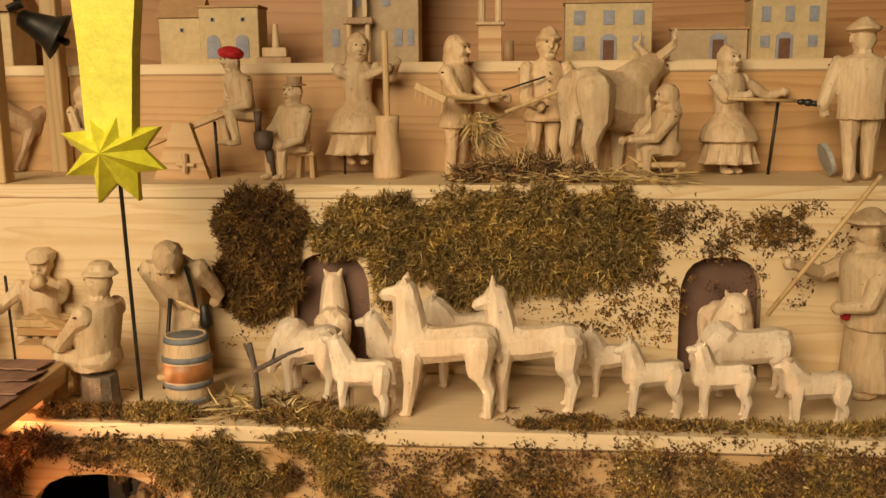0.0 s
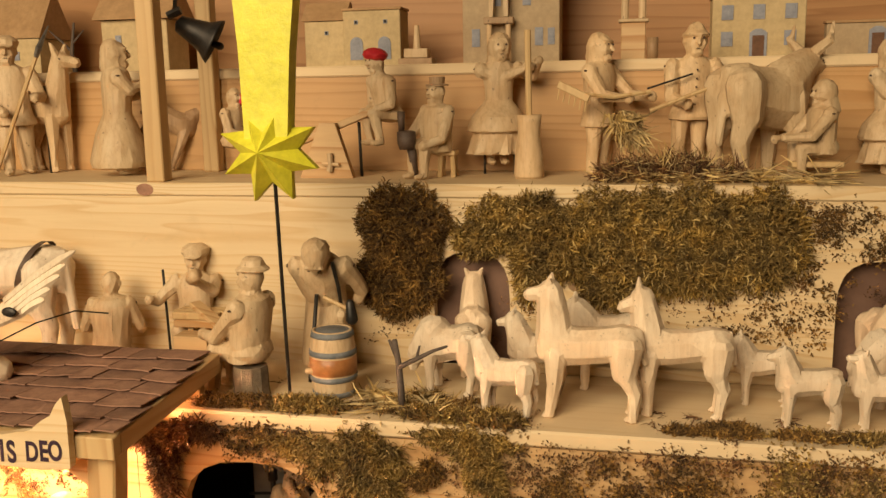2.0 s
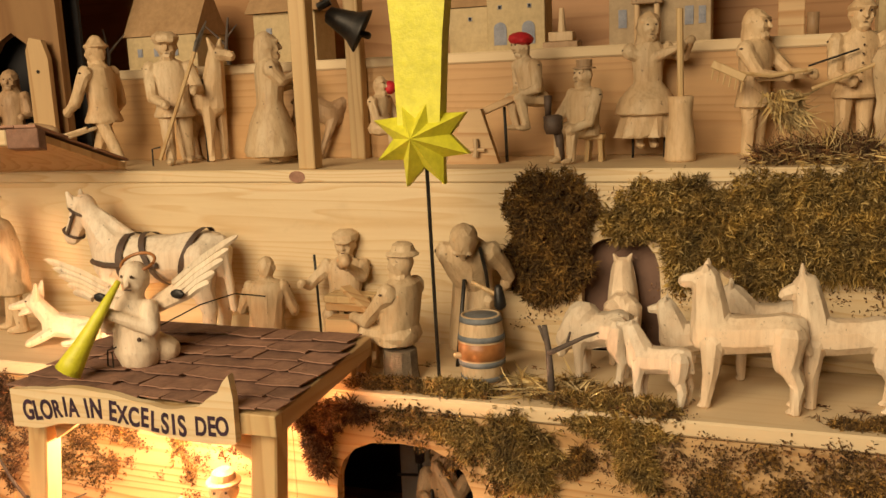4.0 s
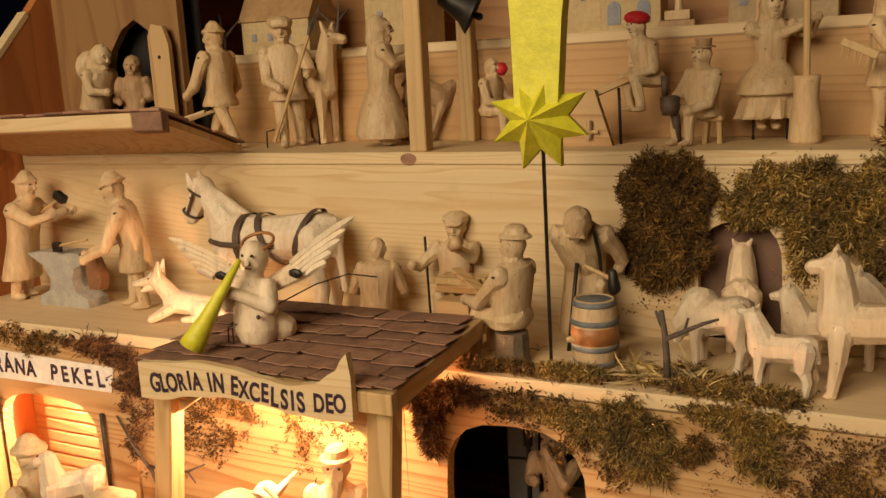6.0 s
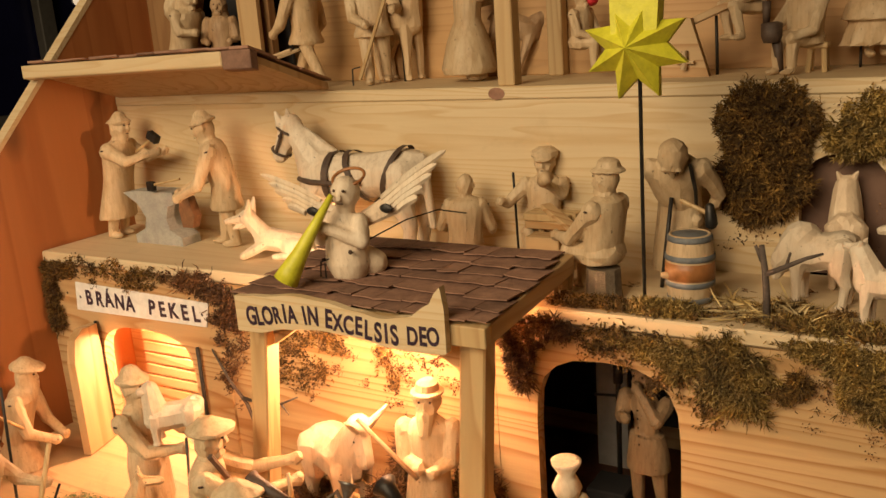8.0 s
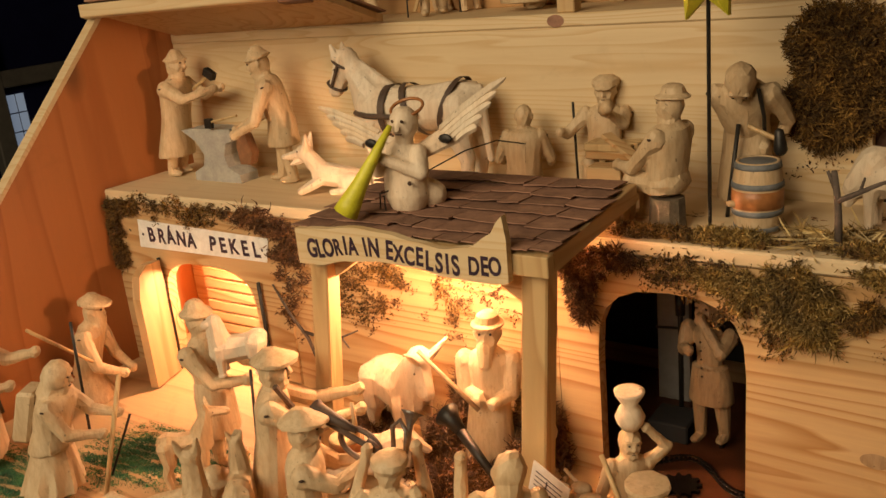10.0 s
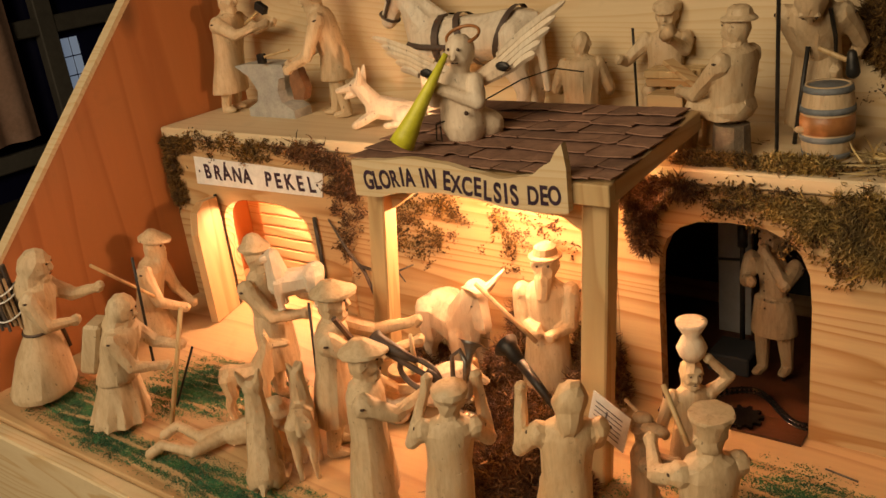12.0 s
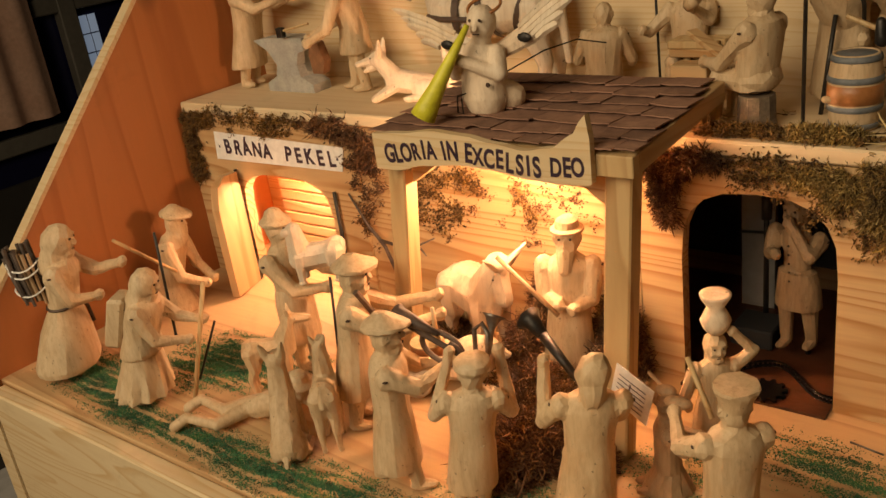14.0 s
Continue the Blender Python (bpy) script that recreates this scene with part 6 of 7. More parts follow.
for s in (-1, 1):
    part("leg", tubed([(-0.022, s * 0.02, 0.0), (0.022, s * 0.02, 0.046)], 0.0032, 6), LIME, manger)
    part("leg", tubed([(0.022, s * 0.02, 0.0), (-0.022, s * 0.02, 0.046)], 0.0032, 6), LIME, manger)
    part("board", boxed((-0.002, -0.03, -0.014), (0.002, 0.03, 0.014), 0.0006, Matrix.Translation((s * 0.017, 0, 0.034)) @ Matrix.Rotation(radians(38 * s), 4, "Y")), LIME, manger)
note = thing("music_sheet", "small white card with printed music lines", "card", at=(-0.222, 0.428, 0.085))
cm = Matrix.Rotation(radians(14), 4, "Y") @ Matrix.Rotation(radians(-18), 4, "Z")
part("card", boxed((-0.026, -0.0006, -0.022), (0.026, 0.0006, 0.022), 0, cm), PAPER, note)
for i in range(6):
    part("staff_line", boxed((-0.020, -0.0011, 0.012 - 0.0055 * i), (0.018, -0.0008, 0.0128 - 0.0055 * i), 0, cm), INK, note)
part("note_stem", boxed((-0.004, -0.0012, -0.014), (-0.0025, -0.0008, 0.010), 0, cm), INK, note)

# chain drive in the cave
chain = thing("drive_chain", "oily black roller chain on the cave floor", "chain", at=(-0.15, 0.69, FLOOR + 0.004))
for i in range(26):
    u = i / 25
    x, y = -0.060 + 0.125 * u, -0.004 + 0.026 * math.sin(u * 5.2)
    lk = bmesh.new()
    for s in (-1, 1):
        box(lk, (-0.0030 if i % 2 else -0.0038, -0.0026, 0.001 + 0.003 * (s + 1)), (0.0030, 0.0026, 0.0022 + 0.003 * (s + 1)), 0.0005)
    tube(lk, [(0.0, 0, 0.0), (0.0, 0, 0.0090)], 0.0017, 8)
    bmesh.ops.transform(lk, matrix=Matrix.Translation((x, y, 0)) @ Matrix.Rotation(math.atan2(0.030 * 5.2 * math.cos(u * 5.2), 0.15), 4, "Z"), verts=lk.verts[:])
    part("link", lk, CHAIN, chain)
teeth = [(r * math.cos(2 * math.pi * (i + f) / 11), r * math.sin(2 * math.pi * (i + f) / 11)) for i in range(11) for f, r in ((0.0, 0.019), (0.3, 0.019), (0.45, 0.025), (0.75, 0.025), (0.9, 0.019))]
gear = slab(teeth, 0.004, lambda u, v, w: Vector((-0.165 + u, 0.652 + v, FLOOR + 0.0045 + w)))
tagged(part("sprocket", gear, CHAIN), "black iron sprocket wheel at the cave mouth", "sprocket")
tagged(part("drive_block", boxed((-0.245, 0.745, FLOOR + 0.004), (-0.19, 0.80, FLOOR + 0.03), 0.002), NEAR_BLACK), "dark block of the drive inside the cave", "block")
rod("nail", "bent nail lying on the floor board", "nail", (-0.055, 0.60, FLOOR + 0.0015), (-0.02, 0.592, FLOOR + 0.0015), 0.0012, STEEL)
tw = thing("dry_twig", "grey bare twig leaning on the stable wall", "twig", at=(-0.72, 0.635, 0.05))
bm = bmesh.new()
tube(bm, [(-0.80, 0.642, 0.16), (-0.765, 0.637, 0.115), (-0.735, 0.635, 0.085), (-0.715, 0.632, 0.045)], [0.0016, 0.0026, 0.003, 0.0034], 6)
tube(bm, [(-0.745, 0.636, 0.093), (-0.70, 0.634, 0.090), (-0.665, 0.632, 0.098), (-0.63, 0.63, 0.115)], [0.0026, 0.0024, 0.002, 0.0012], 6)
tube(bm, [(-0.665, 0.632, 0.098), (-0.65, 0.63, 0.084)], [0.0018, 0.0011], 5)
under(tw, "branch", bm, BARK_EDGE, "", True)

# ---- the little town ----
# Dull tan limewash, also darkened a little for the dim top shelf.
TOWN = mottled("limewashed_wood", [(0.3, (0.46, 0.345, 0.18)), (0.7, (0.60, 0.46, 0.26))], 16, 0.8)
DOOR_DARK = mottled("dark_door_wood", [(0.3, (0.10, 0.045, 0.025)), (0.7, (0.19, 0.095, 0.05))], 60, 0.8)
TOWN_GREY = mottled("grey_limed_wood", [(0.3, (0.38, 0.275, 0.165)), (0.7, (0.49, 0.37, 0.23))], 16, 0.8)
TILE = mottled("brown_roof_wood", [(0.3, (0.34, 0.20, 0.09)), (0.7, (0.48, 0.30, 0.15))], 20, 0.8)


def pane(b, x, y, z, w, h, label="", parent=None, arched=False):
    pts = [(x - w, z - h), (x + w, z - h), (x + w, z + h)] + ([(x + w * math.cos(a), z + h + w * math.sin(a)) for a in [math.pi * i / 8 for i in range(1, 8)]] if arched else []) + [(x - w, z + h)]
    win = part("window", slab(pts, 0.0016, lambda u, v, q: Vector((u, y - 0.0016 + q, v))), BLUE, parent)
    inner = part("pane", slab([(x - w * 0.6, z - h * 0.7), (x + w * 0.6, z - h * 0.7), (x + w * 0.6, z + h * 0.75), (x - w * 0.6, z + h * 0.75)], 0.0008, lambda u, v, q: Vector((u, y - 0.0023 + q, v))), NEAR_BLACK if w < 0.0045 else BLUE, win)
    return win


def house(label, x0, x1, y, wall, ridge, mat, wins=(), door_at=None, depth=0.05, gable=False, eave=0.004, group="wooden houses of the little town"):
    h = thing("toy_house", label, "house", group, at=((x0 + x1) / 2, y, T4))
    w = (x1 - x0) / 2
    part("wall", boxed((-w, 0, 0), (w, depth, wall), 0.001), mat, h)
    if ridge:
        prof_ = [(-eave, wall + 0.0005), (depth + eave, wall + 0.0005), (depth * 0.55, wall + ridge), (depth * 0.45, wall + ridge)]
        part("roof", slab(prof_, 2 * w + 2 * eave, lambda u, v, q: Vector((-w - eave + q, u, v))), TILE if mat is TOWN else mat, h)
    else:
        part("cornice", boxed((-w - 0.002, -0.002, wall + 0.0003), (w + 0.002, depth, wall + 0.004), 0.0006), TILE, h)
    for px, pz, pw, ph, ar in wins:
        pane(None, px, 0, pz, pw, ph, "", h, ar)
    if door_at is not None:
        dr = part("door", slab([(door_at - 0.0115, 0.0005), (door_at + 0.0115, 0.0005), (door_at + 0.0115, 0.034), (door_at + 0.004, 0.039), (door_at - 0.004, 0.039), (door_at - 0.0115, 0.034)], 0.002, lambda u, v, q: Vector((u, -0.002 + q, v))), BLUE, h)
        part("opening", boxed((door_at - 0.0078, -0.0028, 0.0008), (door_at + 0.0078, -0.0021, 0.030)), DOOR_DARK, dr)
    return h


W = lambda cols, rows, w=0.0078, h=0.0100, a=False: [(x, z, w, h, a) for x in cols for z in rows]
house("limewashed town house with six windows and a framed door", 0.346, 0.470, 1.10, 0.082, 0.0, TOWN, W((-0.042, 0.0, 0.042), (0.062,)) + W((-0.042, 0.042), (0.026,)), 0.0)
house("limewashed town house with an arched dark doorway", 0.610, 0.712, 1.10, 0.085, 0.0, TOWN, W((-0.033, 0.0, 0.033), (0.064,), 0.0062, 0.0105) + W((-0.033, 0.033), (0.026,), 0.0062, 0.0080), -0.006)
lw = house("low limewashed courtyard wall with a blue doorway", 0.50, 0.608, 1.115, 0.044, 0.0, TOWN_GREY, (), 0.012, 0.02)
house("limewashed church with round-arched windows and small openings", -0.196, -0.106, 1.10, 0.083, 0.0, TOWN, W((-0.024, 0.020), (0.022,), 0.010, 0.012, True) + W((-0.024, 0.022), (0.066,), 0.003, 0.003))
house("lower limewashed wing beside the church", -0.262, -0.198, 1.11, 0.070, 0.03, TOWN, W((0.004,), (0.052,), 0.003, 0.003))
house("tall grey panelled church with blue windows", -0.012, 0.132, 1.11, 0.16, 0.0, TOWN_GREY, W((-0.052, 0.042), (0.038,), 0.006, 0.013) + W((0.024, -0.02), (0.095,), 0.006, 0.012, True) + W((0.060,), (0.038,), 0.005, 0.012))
pt = thing("church_portal", "brown carved portal before the tall church", "portal", at=(0.045, 1.085, T4))
for s in (-1, 1):
    part("column", tubed([(s * 0.014, 0.008, 0), (s * 0.014, 0.008, 0.056)], 0.004, 10), LIME, pt)
part("lintel", boxed((-0.022, 0.002, 0.0565), (0.022, 0.014, 0.066), 0.001), LIME_DARK, pt)
part("niche", slab([(-0.014, 0.0665), (-0.008, 0.0665)] + arch(-0.007, 0.007, 0.0665, 0.092, 0.102)[1:-1] + [(0.008, 0.0665), (0.014, 0.0665), (0.014, 0.12), (-0.014, 0.12)], 0.012, lambda u, v, q: Vector((u, 0.003 + q, v))), LIME, pt)
tower = thing("shrine", "small yellow wooden shrine with two columns", "shrine", at=(0.238, 1.085, T4))
part("base", boxed((-0.017, 0, 0), (0.017, 0.024, 0.052), 0.001), SPRUCE, tower)
part("ledge", boxed((-0.021, -0.003, 0.0525), (0.021, 0.027, 0.057), 0.001), LIME, tower)
for s in (-1, 1):
    part("column", tubed([(s * 0.012, 0.008, 0.0575), (s * 0.012, 0.008, 0.10)], 0.0055, 10), LIME, tower)
part("top", boxed((-0.021, -0.003, 0.1005), (0.021, 0.027, 0.107), 0.001), LIME, tower)
stp = thing("stepped_monument", "stepped wooden monument beside the church", "monument", at=(-0.078, 1.075, T4))
part("step", boxed((-0.026, 0, 0), (0.026, 0.03, 0.010), 0.001), LIME_DARK, stp)
part("step", boxed((-0.018, 0.004, 0.0104), (0.018, 0.028, 0.024), 0.001), LIME, stp)
part("pillar", tubed([(0, 0.015, 0.0243), (0, 0.015, 0.058)], [0.006, 0.0035], 9), LIME, stp)
well = bmesh.new()
tube(well, [(0.265, 1.075, T4), (0.265, 1.075, T4 + 0.030)], 0.0075, 12)
tagged(part("well", well, LIME_DARK, None, "", True), "little dark wooden well by the shrine", "well")
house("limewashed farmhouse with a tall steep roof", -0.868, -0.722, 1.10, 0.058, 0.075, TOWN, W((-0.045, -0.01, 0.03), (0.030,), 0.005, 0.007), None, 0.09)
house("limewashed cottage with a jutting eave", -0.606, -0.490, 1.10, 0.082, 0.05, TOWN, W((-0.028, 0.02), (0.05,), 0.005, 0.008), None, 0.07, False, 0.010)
for x, hgt, flip in ((-0.905, 0.075, 1), (-0.652, 0.080, -1), (-0.93, 0.06, -1)):
    tree = thing("bare_twig_tree", "dark bare twig standing in for a tree", "tree", "twig trees of the little town", at=(x, 1.09, T4))
    bm = bmesh.new()
    tube(bm, [(0, 0, 0), (0.004 * flip, 0, hgt * 0.4), (-0.004 * flip, 0, hgt)], [0.004, 0.0032, 0.0016], 6)
    tube(bm, [(0.003 * flip, 0, hgt * 0.42), (0.02 * flip, 0, hgt * 0.62), (0.042 * flip, 0, hgt * 0.85)], [0.0028, 0.002, 0.001], 5)
    tube(bm, [(0.0, 0, hgt * 0.6), (-0.018 * flip, 0.004, hgt * 0.85)], [0.002, 0.001], 5)
    part("trunk", bm, BARK_EDGE, tree, "", True)

# ---- moss, straw, sawdust ----


def strands(name, label, category, base, normal, length, mat, width=0.0011, curl=0.7, lift=0.5, seed=1, body=None, squash=1.0):
    """Loose stems: one curved blade for each base point, standing off along the normal."""
    rng = np.random.RandomState(seed)
    P, N = np.asarray(base, float), np.asarray(normal, float)
    n = len(P)
    L = length * rng.uniform(0.45, 1.25, (n, 1))
    d = N * lift + rng.normal(0, 0.62, (n, 3))
    d[:, 2] *= squash
    d /= np.linalg.norm(d, axis=1, keepdims=True)
    e = d + rng.normal(0, curl, (n, 3)) * np.array([1, 1, squash])
    e /= np.linalg.norm(e, axis=1, keepdims=True)
    w = np.cross(d, rng.normal(0, 1, (n, 3)))
    w /= np.linalg.norm(w, axis=1, keepdims=True) + 1e-9
    w *= width * rng.uniform(0.5, 1.2, (n, 1))
    p1 = P + d * L * 0.5
    p2 = p1 + e * L * 0.5
    V = np.stack([P - w, P + w, p1 + w, p1 - w, p2 + w * 0.3, p2 - w * 0.3], axis=1).reshape(-1, 3)
    k = (np.arange(n) * 6)[:, None]
    F = np.concatenate([k + np.array([0, 1, 2, 3]), k + np.array([3, 2, 4, 5])], axis=1).reshape(-1, 4)
    me = bpy.data.meshes.new(name)
    V, F = V.tolist(), F.tolist()
    if body is not None:
        off = len(V)
        V += body[0]
        F += [[i + off for i in f] for f in body[1]]
    me.from_pydata(V, [], F)
    me.materials.append(mat)
    return tagged(new(name, me), label, category, "", "stuff")


def pad(name, label, blobs, y, thick, n, length, mat, seed, width=0.0011, torn=1.0):
    """A moss cushion on an upright wall: ellipses (x, z, rx, rz), bulging towards the viewer."""
    rng = np.random.RandomState(seed)
    area = np.array([b[2] * b[3] for b in blobs])
    pick = rng.choice(len(blobs), n, p=area / area.sum())
    B = np.array(blobs)[pick]
    a, r = rng.uniform(0, 2 * np.pi, n), np.sqrt(rng.uniform(0, 1, n))
    ragged = (1 + torn * (0.16 * np.sin(3 * a + pick) + 0.13 * np.sin(7 * a + 2 * pick) + 0.08 * np.sin(17 * a))) * np.where(rng.uniform(0, 1, n) < 0.1, rng.uniform(1, 1 + 0.3 * torn, n), 1)
    x, z = B[:, 0] + B[:, 2] * r * ragged * np.cos(a), B[:, 1] + B[:, 3] * r * ragged * np.sin(a)
    lump = 0.75 + 0.25 * np.sin(x * 210) * np.sin(z * 190) + 0.15 * np.sin(x * 90 + z * 70)
    bulge = np.sqrt(np.clip(1 - r ** 3, 0, 1)) * lump
    P = np.stack([x, y - thick * bulge * rng.uniform(0.55, 1.0, n), z], 1)
    N = np.stack([0.7 * np.cos(a) * r, -np.ones(n), 0.7 * np.sin(a) * r - 0.15], 1)
    verts, facs = [], []
    for bx, bz, rx, rz in blobs:
        rx, rz = rx * (1 - 0.12 * torn), rz * (1 - 0.12 * torn)
        k0 = len(verts)
        verts.append((bx, y - thick * 0.36, bz))
        for q, (rr, dd) in enumerate(((0.45, 0.34), (0.72, 0.25), (0.86, 0.10), (0.88, 0.0))):
            for i in range(18):
                t = 2 * math.pi * i / 18
                verts.append((bx + rx * rr * math.cos(t), y - thick * dd, bz + rz * rr * math.sin(t)))
        for i in range(18):
            j = (i + 1) % 18
            facs.append([k0, k0 + 1 + i, k0 + 1 + j])
            for q in range(3):
                facs.append([k0 + 1 + 18 * q + i, k0 + 1 + 18 * (q + 1) + i, k0 + 1 + 18 * (q + 1) + j, k0 + 1 + 18 * q + j])
    return strands(name, label, "moss", P, N, length, mat, width, 0.45, 0.5, seed, (verts, facs))


pad("moss_cushion", "thick dark cushion of dry moss on the wall", [(-0.042, 0.462, 0.058, 0.064), (-0.046, 0.398, 0.052, 0.045), (-0.070, 0.40, 0.03, 0.03)], RISE1, 0.030, 15000, 0.0120, MOSS_DARK, 3, 0.0008, 0.45)
pad("moss_cushion", "ragged dry moss over the arched doorway", [(0.095, 0.478, 0.048, 0.034), (0.060, 0.455, 0.040, 0.022), (0.128, 0.43, 0.030, 0.050), (0.13, 0.478, 0.03, 0.03)], RISE1, 0.020, 9500, 0.0135, MOSS, 4, 0.0009, 0.8)
pad("moss_cushion", "wide olive cushion of dry moss stems on the wall", [(0.235, 0.468, 0.080, 0.056), (0.33, 0.465, 0.080, 0.058), (0.400, 0.46, 0.040, 0.060), (0.225, 0.405, 0.045, 0.032), (0.30, 0.425, 0.075, 0.035), (0.17, 0.45, 0.03, 0.04)], RISE1, 0.024, 22000, 0.0145, MOSS, 5, 0.0009, 0.6)


def scatter(name, label, spots, y, n, length, mat, seed, ax="y", width=0.001, flat=0.25, category="moss", lift=0.3, streaks=False):
    """Thin clinging moss: gaussian spots (u, v, su, sv) on an upright wall or, with ax 'z', on a floor."""
    rng = np.random.RandomState(seed)
    w = np.array([s[2] * s[3] for s in spots])
    pick = rng.choice(len(spots), n, p=w / w.sum())
    S = np.array(spots)[pick]
    # small clumps inside each spot
    m = max(6, n // 95)
    cu, cv = rng.normal(0, 1, (len(spots), m)), rng.normal(0, 1, (len(spots), m))
    ci = rng.randint(0, m, n)
    u = S[:, 0] + S[:, 2] * np.clip(cu[pick, ci], -2, 2) + rng.normal(0, 0.0052, n)
    v = S[:, 1] + S[:, 3] * np.clip(cv[pick, ci], -2, 2) + rng.normal(0, 0.0042, n)
    if streaks:  # swept along the grain of the boards
        band = np.sin(v * 430 + 2.2 * np.sin(u * 17) + 1.3 * np.sin(u * 41 + v * 90)) + 0.7 * np.sin(v * 215 + u * 23) + rng.normal(0, 0.9, n) + 0.8 * np.sin(u * 31 + 4 * np.sin(v * 60))
        keep = band > -0.35
        u, v, n = u[keep], v[keep], int(keep.sum())
    off = rng.uniform(0.0, flat * length, n)
    if ax == "y":
        P, N = np.stack([u, y - 0.0004 - off, v], 1), np.tile([0, -1.0, -0.2], (n, 1))
    else:
        P, N = np.stack([u, v, y + 0.0004 + off], 1), np.tile([0, 0, 1.0], (n, 1))
    return strands(name, label, category, P, N, length, mat, width, 0.8 if lift > 0.15 else 0.15, lift, seed, None, 1.0 if lift > 0.15 else 0.18)


E2 = FRONT - 0.004
scatter("moss_patch", "dark flakes of dried moss on the upper wall", [(0.445, 0.490, 0.022, 0.012), (0.49, 0.487, 0.016, 0.010), (0.46, 0.465, 0.012, 0.010), (0.56, 0.470, 0.018, 0.008), (0.60, 0.478, 0.02, 0.012), (0.525, 0.455, 0.008, 0.006)], RISE1, 2400, 0.008, MOSS_DARK, 11)
scatter("moss_patch", "thin specks of dried moss on the upper wall", [(0.40, 0.41, 0.03, 0.03), (0.44, 0.36, 0.022, 0.018), (0.46, 0.44, 0.03, 0.03), (0.62, 0.44, 0.03, 0.03), (0.65, 0.46, 0.03, 0.02), (0.38, 0.35, 0.03, 0.02), (0.56, 0.492, 0.05, 0.006)], RISE1, 1300, 0.005, MOSS_DARK, 12)
scatter("moss_patch", "black torn flakes of moss beside the small doorway", [(0.352, 0.388, 0.008, 0.006), (0.405, 0.378, 0.010, 0.007), (0.430, 0.366, 0.010, 0.008), (0.118, 0.372, 0.006, 0.010), (0.385, 0.350, 0.010, 0.005), (0.455, 0.345, 0.006, 0.006), (0.466, 0.385, 0.006, 0.012), (0.445, 0.415, 0.012, 0.008), (0.52, 0.447, 0.01, 0.004)], RISE1, 950, 0.0055, MOSS_DARK, 49, width=0.0013, flat=0.4)
scatter("moss_patch", "brown dust of moss on the upper wall", [(0.10, 0.36, 0.03, 0.03), (0.26, 0.38, 0.04, 0.02), (0.42, 0.39, 0.06, 0.035), (0.60, 0.40, 0.06, 0.05), (0.10, 0.496, 0.05, 0.005), (-0.06, 0.33, 0.04, 0.015), (0.36, 0.41, 0.04, 0.01), (0.30, 0.365, 0.05, 0.02)], RISE1, 1900, 0.0040, MOSS_RED, 13)
pad("moss_cushion", "tangled olive moss hanging over the cave arch", [(-0.125, 0.253, 0.030, 0.010), (-0.085, 0.244, 0.030, 0.018), (-0.035, 0.244, 0.034, 0.026), (-0.018, 0.212, 0.018, 0.024), (-0.050, 0.214, 0.012, 0.010)], E2, 0.014, 8000, 0.012, MOSS, 14, 0.0008, 1.9)
pad("moss_cushion", "rusty dark moss tangled by the stable's corner", [(-0.272, 0.252, 0.026, 0.020), (-0.284, 0.226, 0.014, 0.022), (-0.235, 0.262, 0.020, 0.010), (-0.276, 0.196, 0.008, 0.014), (-0.30, 0.255, 0.012, 0.012)], E2, 0.016, 7500, 0.013, MOSS_RED, 18, 0.0008, 1.9)
pad("moss_cushion", "ragged moss hanging from the shelf edge", [(0.045, 0.272, 0.026, 0.010), (0.085, 0.266, 0.034, 0.016), (0.092, 0.238, 0.018, 0.020), (0.105, 0.220, 0.010, 0.014)], E2, 0.010, 6000, 0.010, MOSS, 43, 0.0007, 1.6)
pad("moss_cushion", "small dark tuft of moss below the shelf edge", [(0.022, 0.224, 0.018, 0.010), (0.036, 0.232, 0.008, 0.012)], E2, 0.007, 1800, 0.009, MOSS_DARK, 44, 0.0007, 2.2)
scatter("moss_patch", "dark torn flakes of dried moss on the front panel", [(0.172, 0.226, 0.012, 0.014), (0.19, 0.212, 0.009, 0.010), (0.240, 0.222, 0.012, 0.010), (0.262, 0.203, 0.012, 0.008), (0.150, 0.203, 0.014, 0.006), (0.282, 0.24, 0.007, 0.008), (0.212, 0.195, 0.02, 0.008), (0.31, 0.215, 0.014, 0.012)], E2, 3000, 0.0062, MOSS_DARK, 15, width=0.0013, flat=0.4)
scatter("moss_patch", "olive torn tufts of dried moss on the front panel", [(0.402, 0.246, 0.016, 0.016), (0.420, 0.214, 0.014, 0.016), (0.40, 0.270, 0.010, 0.008), (0.486, 0.240, 0.022, 0.012), (0.52, 0.222, 0.014, 0.014), (0.500, 0.204, 0.026, 0.007), (0.600, 0.236, 0.018, 0.022), (0.63, 0.21, 0.016, 0.016), (0.72, 0.24, 0.026, 0.018)], E2, 5600, 0.0075, MOSS, 16, width=0.0012, flat=0.6)
scatter("moss_patch", "dark scattered tufts of moss under the shelf edge", [(0.33, 0.246, 0.016, 0.012), (0.352, 0.214, 0.018, 0.012), (0.445, 0.262, 0.018, 0.008), (0.56, 0.252, 0.018, 0.012), (0.30, 0.261, 0.012, 0.006), (0.66, 0.25, 0.026, 0.016), (0.57, 0.204, 0.014, 0.009), (0.22, 0.250, 0.010, 0.007), (0.46, 0.195, 0.03, 0.012), (0.36, 0.185, 0.03, 0.010)], E2, 4000, 0.0062, MOSS_DARK, 47, width=0.0013, flat=0.4)
